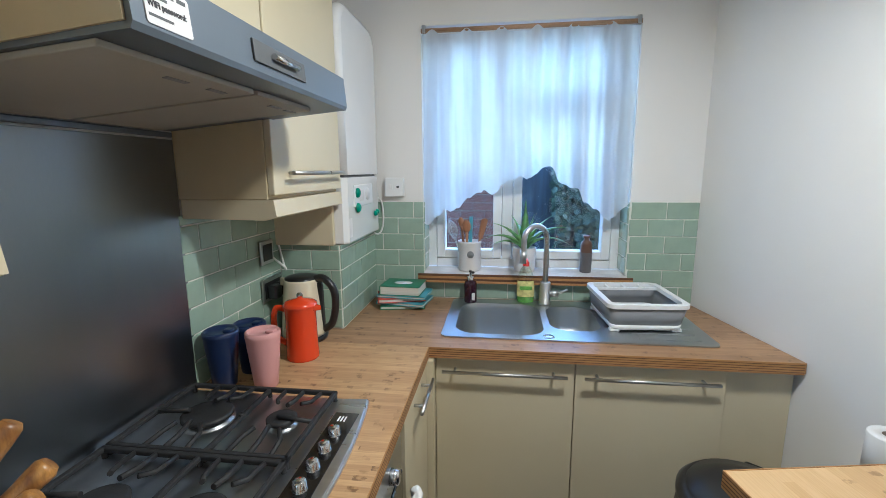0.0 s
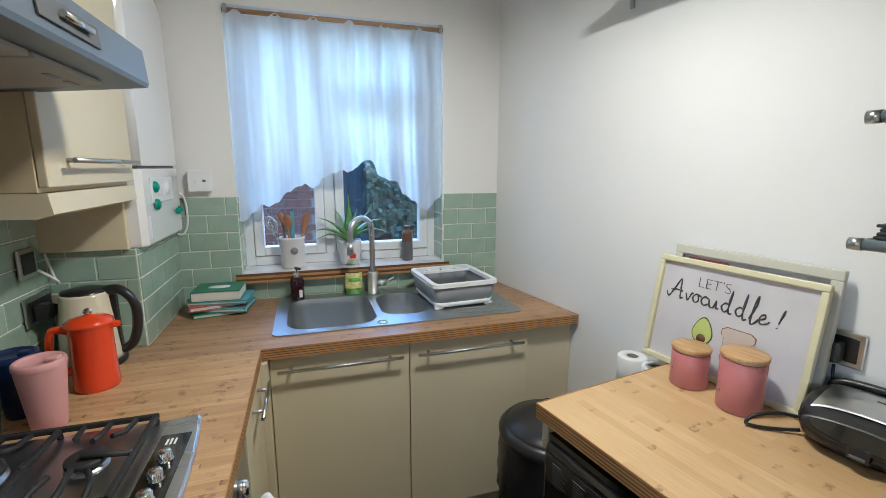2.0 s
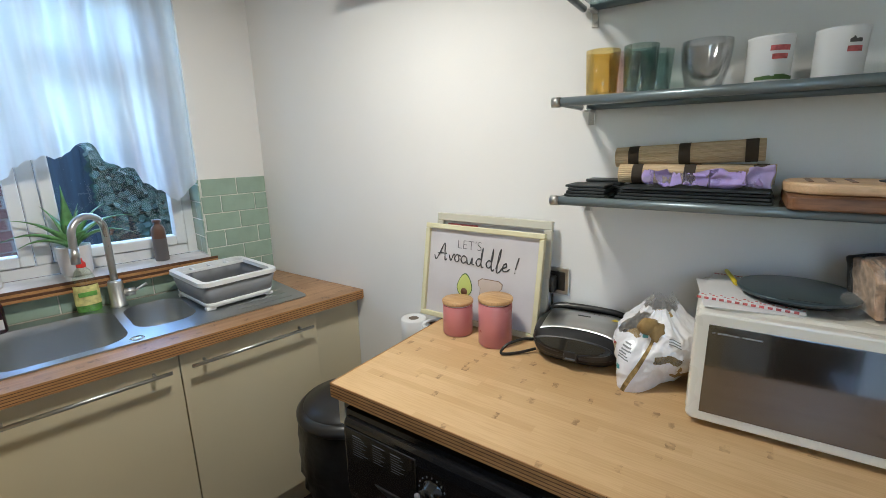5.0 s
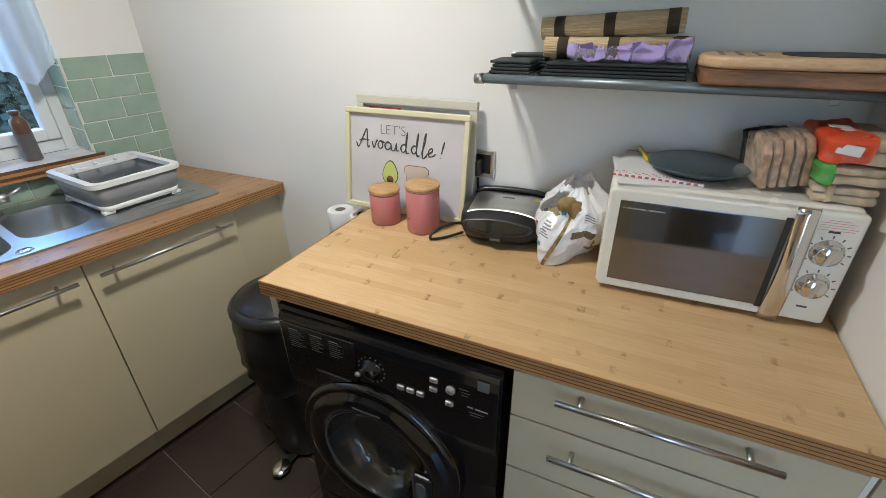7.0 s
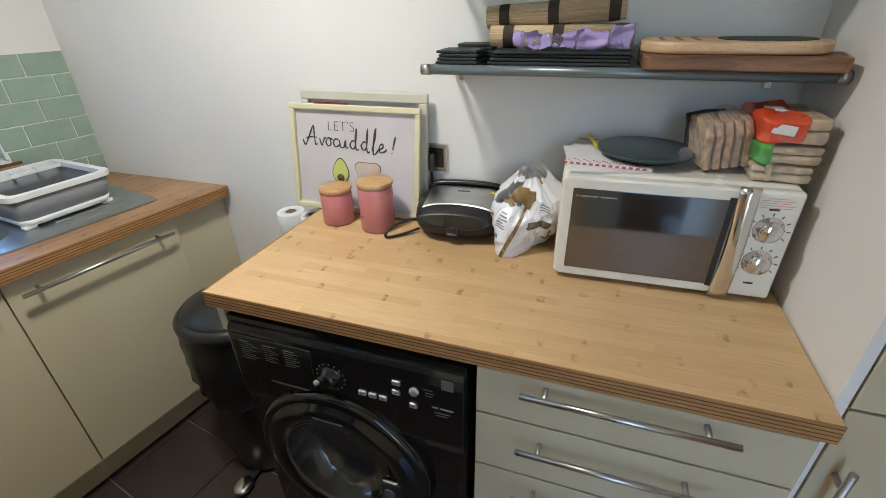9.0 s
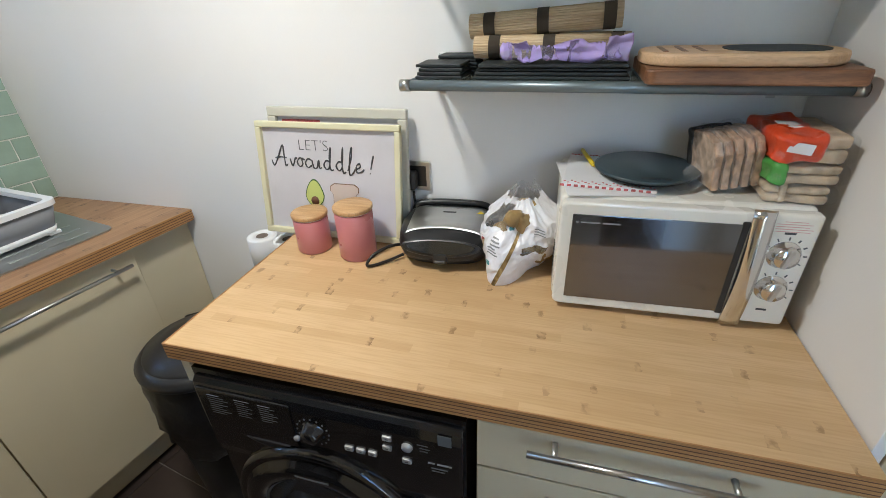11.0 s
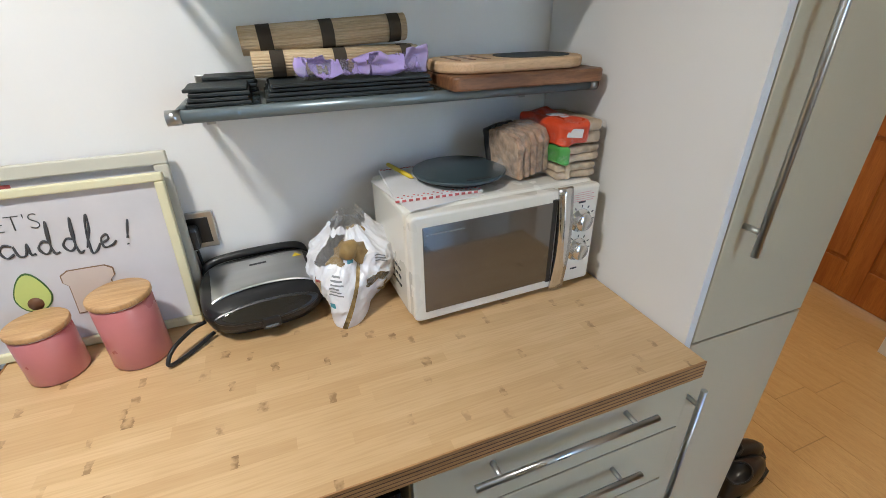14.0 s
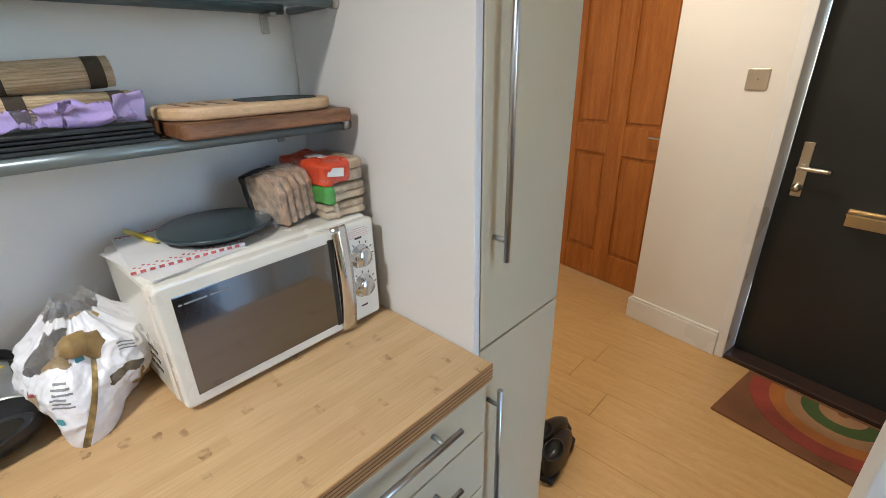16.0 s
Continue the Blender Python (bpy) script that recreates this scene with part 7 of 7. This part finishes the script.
part("bag_tail", cushioned(-0.055, -0.005, 0.056, 0.095, 0.012, 0.050, 0.012, 0.012, 50, 5), CLEAR, br)


def flat_breads(z, h, n, wrap, label, rz, tall):
    s = thing("bread_pack", pose(-0.183, -2.290, z, 0, 0, rz), label, "bread", "loaves on the microwave")
    for i in range(n):
        z0 = 0.002 + i * h / n
        part("bun", cushioned(-0.082, 0.07, -0.048, 0.052, z0, z0 + h / n - 0.001, 0.006, 0.004, 40, 4, seed=i * 1.7), BREADPALE, s)
    part("clear_wrap", cushioned(-0.090, 0.078, -0.060, 0.062, 0.0, h + 0.004, 0.012, 0.005, 30, 6), CLEAR, s, "clear plastic wrapping")
    part("printed_wrap", cushioned(-0.0895, 0.076, tall[0], tall[1], 0.001, h + 0.006, 0.010, 0.010, 34, 8), wrap, s, "printed plastic wrapping")
    return s


flat_breads(ZM, 0.031, 2, BREADPALE, "clear-wrapped flat buns at the bottom of the pile", -3, (0.02, 0.03))
flat_breads(ZM + 0.036, 0.033, 2, GREENBAG, "green and clear wrapped flat buns in the pile", 2, (0.035, 0.063))
rb = flat_breads(ZM + 0.075, 0.047, 2, REDBAG, "red-wrapped bread thins on top of the pile", -1, (-0.012, 0.063))
part("label_white", box(-0.0945, -0.0915, 0.012, 0.050, 0.016, 0.034, 0.001, m=pose(0, 0, 0, 8)), PAPER, rb)
part("label_white", box(-0.055, -0.012, 0.018, 0.050, 0.0545, 0.0568, 0.001), PAPER, rb)

# ---- floor-standing things ----
bn = thing("pedal_bin", pose(-0.378, -0.908, 0) @ Matrix.Diagonal((1.04, 1.04, 1.06, 1)), "tall black pedal bin with a bag over its rim", "bin")
part("body", lathe([(0, 0.01), (0.125, 0.01), (0.130, 0.02), (0.150, 0.56), (0, 0.56)], 36), BLACK, bn)
bag = lathe([(0.146, 0.33), (0.155, 0.355), (0.160, 0.39), (0.164, 0.43), (0.166, 0.47), (0.166, 0.51), (0.165, 0.55), (0.160, 0.597)], 96)
for v in bag.verts:
    k = noise.noise(v.co * 24) * 0.030 + noise.noise(v.co * 65) * 0.014
    v.co.x *= 1 + k * 5 * (0.65 - v.co.z) * 2
    v.co.y *= 1 + k * 5 * (0.65 - v.co.z) * 2
    if v.co.z < 0.37:
        v.co.z += 0.05 * noise.noise(v.co * 9)
part("bin_bag", bag, BINBAG, bn, "crinkled black bag folded over the rim")
part("lid_rim", lathe([(0.160, 0.595), (0.165, 0.60), (0.165, 0.615), (0.150, 0.630), (0.142, 0.630)], 44), BLACK, bn)
part("lid", lathe([(0.144, 0.628), (0.140, 0.636), (0.09, 0.648), (0, 0.652)], 44), BLACK, bn)
part("hinge", box(0.10, 0.17, -0.05, 0.05, 0.57, 0.625, 0.008, m=pose(0, 0, 0, 0, 0, 40)), BLACK, bn)
part("pedal", lathe([(0, 0.030), (0.030, 0.030), (0.036, 0.026), (0.036, 0.020), (0, 0.019)], 26, m=pose(-0.190, -0.025, 0), squash=0.8), CHROME, bn, "chrome pedal")
part("pedal_arm", box(-0.175, -0.10, -0.040, -0.010, 0.012, 0.021, 0.003), BLACK, bn)


def toilet_roll(x, y, z):
    s = thing("toilet_roll", pose(x, y, z), "white toilet roll stacked against the wall", "toilet roll", "stacked toilet rolls")
    part("tissue", lathe([(0.020, 0), (0.046, 0), (0.0485, 0.003), (0.0485, 0.1035), (0.046, 0.1065), (0.020, 0.1065), (0.020, 0)], 30), TISSUE, s)
    part("tube", lathe([(0.0195, 0.001), (0.0195, 0.1055), (0.0180, 0.1055), (0.0180, 0.001)], 24), CARD, s)


for layer in range(8):
    z = 0.001 + 0.1072 * layer
    toilet_roll(-0.062, -1.046, z)
    toilet_roll(-0.062, -0.947, z)
    if layer < 6:
        toilet_roll(-0.062, -0.848, z)


def boot(m, label):
    b_ = thing("shoe", m, label, "shoe", "black shoes")
    sole = [(-0.035, -0.12), (0.03, -0.12), (0.036, -0.06), (0.030, 0.0), (0.042, 0.08), (0.036, 0.13), (0.005, 0.15), (-0.030, 0.13), (-0.040, 0.07), (-0.034, 0.0), (-0.040, -0.06)]
    part("sole", slab(sole, 0, 0.024, 0.004), BLACK, b_)
    t = bmesh.new()
    ringz = []
    for i, (z, y0, y1, w) in enumerate(((0.024, -0.118, 0.146, 0.038), (0.05, -0.116, 0.140, 0.041), (0.075, -0.112, 0.105, 0.039), (0.090, -0.108, 0.060, 0.037), (0.100, -0.106, 0.030, 0.036), (0.108, -0.104, 0.012, 0.035))):
        ringz.append([t.verts.new((w * math.cos(q) * (1 + 0.05 * noise.noise(Vector((q, z * 20, 0)))), (y0 + y1) / 2 + (y1 - y0) / 2 * math.sin(q), z + 0.012 * math.sin(q) * 0)) for q in [2 * math.pi * k / 20 for k in range(20)]])
    for p0, p1 in zip(ringz, ringz[1:]):
        for k in range(20):
            t.faces.new((p0[k], p0[(k + 1) % 20], p1[(k + 1) % 20], p1[k])).smooth = True
    for v in ringz[-1]:
        v.co.z -= 0.006
    part("shaft", t, BOOT, b_)
    part("lining", lathe([(0, 0.070), (0.026, 0.080), (0.034, 0.098)], 20, m=pose(0, -0.046, 0), squash=1.65), BLACK, b_)
    part("collar", tube([v for v in [(0.035 * math.cos(2 * math.pi * k / 20), -0.046 + 0.058 * math.sin(2 * math.pi * k / 20), 0.102) for k in range(20)]], 0.004, 6, close=True), BLACK, b_)
    return b_


boot(pose(-0.405, -3.035, 0, 0, 0, 176), "worn black leather shoe beside the tall cupboard")
boot(pose(-0.478, -2.985, 0, 0, 0, 190), "worn black leather shoe standing in the hall")

# ceiling lamps (fittings round the light sources)
s = thing("ceiling_light", pose(-0.70, -1.17, H), "small white drop ceiling light fitting", "ceiling light", "ceiling lights")
part("ceiling_rose", lathe([(0, 0), (0.05, 0), (0.05, -0.012), (0.03, -0.03), (0, -0.031)], 26), WHITEP, s)
part("stem", rod((0, 0, -0.03), (0, 0, -0.145), 0.008, 12), WHITEP, s)
part("shade", lathe([(0, 0.075), (0.03, 0.072), (0.085, 0.055), (0.100, 0.025), (0.102, -0.004), (0.096, -0.004), (0.092, 0.02), (0, 0.045)], 30, m=pose(-0.70, -1.17, H).inverted() @ look((-0.70, -1.17, 2.245), (-1.15, -0.85, 0))), WHITEP, s)

s = thing("ceiling_light", pose(-0.3, -3.5, H), "small round white ceiling light fitting", "ceiling light", "ceiling lights")
part("housing", lathe([(0.06, 0), (0.14, 0), (0.145, -0.01), (0.14, -0.05), (0.125, -0.05), (0.12, -0.04)], 30), WHITEP, s)

# ---- outside the window ----
structure("ground", box(-60, 60, 0.6, 120, -0.65, -0.5, 0), SOIL, WIN, "grey paved yard outside")
bw = structure("wall_outside", box(-3.2, -0.72, 2.02, 2.2, -0.5, 1.36, 0), MORTAR, WIN, "low red brick garden wall outside")
fn = thing("garden_fence", at(0, 2.0, -0.5, 0, WIN), "dark weathered garden fence overgrown with ivy", "fence")
for i in range(16):
    h = 2.16 - 0.020 * i - 0.02 * (i % 3)
    part("board", box(-0.70 + 0.125 * i, -0.5752 + 0.125 * i, 0.006 * (i % 2), 0.022 + 0.006 * (i % 2), 0, h, 0.002), FENCE, fn)
for z in (0.4, 1.5):
    part("rail", box(-0.70, 1.30, 0.022, 0.06, z, z + 0.08, 0.003), FENCE, fn)
part("post", box(-0.745, -0.70, 0.0, 0.08, 0, 2.1, 0.004), FENCE, fn)
iv = thing("ivy", at(0, 1.95, -0.5, 0, WIN), "dense dark green ivy climbing the fence", "ivy")
rnd = random.Random(4)
t = bmesh.new()
for i in range(3200):
    u = rnd.uniform(-0.42, 1.2)
    top = 2.06 - 0.30 * max(0, u + 0.35) + 0.12 * noise.noise(Vector((u * 5, 0, 0)))
    z = top - abs(rnd.gauss(0, 0.42))
    if z < 0.05:
        continue
    s, a, lean = rnd.uniform(0.018, 0.036), rnd.uniform(0, 6.28), rnd.uniform(-0.9, 0.3)
    m = Matrix.Translation((u, rnd.uniform(-0.12, 0.03), z)) @ Euler((1.57 + lean, rnd.uniform(-0.6, 0.6), 0)).to_matrix().to_4x4() @ Matrix.Rotation(a, 4, "Z")
    pts = [(0, -1, 0), (0.5, -0.75, 0), (0.95, -0.1, 0), (0.45, 0.15, 0), (0, 1, 0), (-0.45, 0.15, 0), (-0.95, -0.1, 0), (-0.5, -0.75, 0)]
    t.faces.new([t.verts.new(m @ (Vector(q) * s)) for q in pts])
tagged(part("leaves", t, IVY, iv), "", "", "", "stuff")
t = bmesh.new()
for i in range(6):
    u = -0.35 + 0.27 * i
    tube(curve([(u, 0.03, 0), (u + 0.05, 0.0, 0.6), (u - 0.04, 0.01, 1.2), (u + 0.03, 0.0, 1.55)], 5), 0.012, 6, bm=t)
part("stems", t, STONE, iv)
far = thing("neighbour_house", at(0, 9.0, -0.5, 0, WIN), "pale rendered house beyond the garden", "house")
part("wall", box(-9, -3.6, 0, 4, 0, 4.4, 0.01), WALL, far)
part("roof", slab([(-0.4, 0), (4.4, 0), (2.0, 1.7)], -9.2, -3.4, 0, m=Matrix(((0, 0, 1, 0), (1, 0, 0, 0), (0, 1, 0, 4.4), (0, 0, 0, 1)))), STONEG, far)
for u in (-8, -5.6):
    part("window", box(u, u + 1.1, -0.05, 0.02, 1.2, 2.4, 0.01), MWGLASS, far)

# ---- pieces of the setting: wall tiles, floor tiles, boards, bricks ----
shapes = {}


def piece(name, key, size, material, parent, m, r=0.0015):
    """One piece as an object of its own; alike pieces share a mesh. size: x, y (depth), z."""
    if key not in shapes:
        shapes[key] = mesh_of(box(0, size[0], -size[1], 0, 0, size[2], r, 1), name, material)
    ob = new(name, shapes[key])
    ob.parent = parent
    ob.matrix_basis = m
    return ob


TW, TH, GAP = 0.1485, 0.0740, 0.0040
rt = random.Random(2)


def tiling(parent, m, length, z0, z1, first, name="tile", backing=True):
    """Metro tiles in running bond on the plane y = 0 of m, facing -y; first: how far the even rows are shifted."""
    if backing:
        g = part("grout", box(0, length, -0.0045, 0, z0, z1, 0), GROUT, parent)
        g.matrix_basis = m
    z, row = z0 + GAP, 0
    while z < z1 - 0.012:
        h = min(TH, z1 - z)
        x = -((first + (row % 2) * (TW + GAP) / 2) % (TW + GAP))
        while x < length - 0.004:
            a, e = max(0.0, x), min(length, x + TW)
            if e - a > 0.008:
                key = ("tile", round(e - a, 3), round(h, 3))
                piece(name, key, (e - a, 0.0070, h), TILE, parent, m @ pose(a, -0.0006 * rt.random(), z, 0.25 * rt.uniform(-1, 1), 0, 0.3 * rt.uniform(-1, 1)), 0.0018)
            x += TW + GAP
        z, row = z + TH + GAP, row + 1


ZB, ZTOP = TOP + 0.001, TOP + 0.001 + 6 * (TH + GAP)
tiling(wall_window, pose(-0.295, 0, 0), 0.292, ZB, ZTOP, 0.07)
tiling(wall_window, pose(-1.484, 0, 0), 0.244, ZB, ZTOP, 0.03)
tiling(wall_window, pose(-1.24, 0, 0), 0.945, ZB, 0.986, 0.05)
tiling(wall_window, pose(-1.24, 0.0, 0, 0, 0, 90), 0.13, 1.033, ZTOP, 0.03)
tiling(wall_window, pose(-0.295, 0.13, 0, 0, 0, -90), 0.13, 1.033, ZTOP, 0.08)
tiling(pier, pose(-1.488, -0.472, 0, 0, 0, 90), 0.470, ZB, 1.235, 0.06)
tiling(pier, pose(U0 + 0.012, -0.472, 0), 0.24, ZB, 1.235, 0.10)
tiling(wall_left, pose(U0, -0.998, 0, 0, 0, 90), 0.526, ZB, 1.40, 0.0)

# kitchen floor tiles
FT = 0.298
inv = floor.matrix_world.inverted() @ WIN
for i in range(-7, 3):
    for j in range(-10, 2):
        u, v = -0.609 + 0.3015 * i, -0.88 + 0.3015 * j
        c = WIN @ Vector((u + FT / 2, v + FT / 2, 0))
        if c.y > -2.60 and v < 0.0 and u > -1.9 and c.x < 0.2:
            piece("floor_tile", "floor_tile", (FT, FT, 0.006), FLOORTILE, floor, inv @ pose(u, v + FT, -0.006 - 0.0003 * rt.random()), 0.0015)
# hall boards
for j in range(13):
    y = -2.722 - 0.192 * j
    x = -2.45 - 0.9 * rt.random()
    while x < 1.75:
        a, e = max(x, -2.45), min(x + 1.2, 1.75)
        if e - a > 0.05:
            piece("floor_board", ("board", round(e - a, 2)), (round(e - a, 2) - 0.0012, 0.1908, 0.008), HALLFLOOR, hall_floor, pose(a, y, -0.008), 0.0006)
        x += 1.2
# outside bricks
for j in range(12, 25):
    for i in range(11):
        u = -3.15 + 0.225 * i + (0.1125 if j % 2 else 0)
        if u < -0.93:
            piece("brick", "brick", (0.215, 0.012, 0.065), BRICK, bw, pose(u, 2.022, -0.5 + 0.075 * j, 0, 0, 0.4 * rt.uniform(-1, 1)), 0.003)
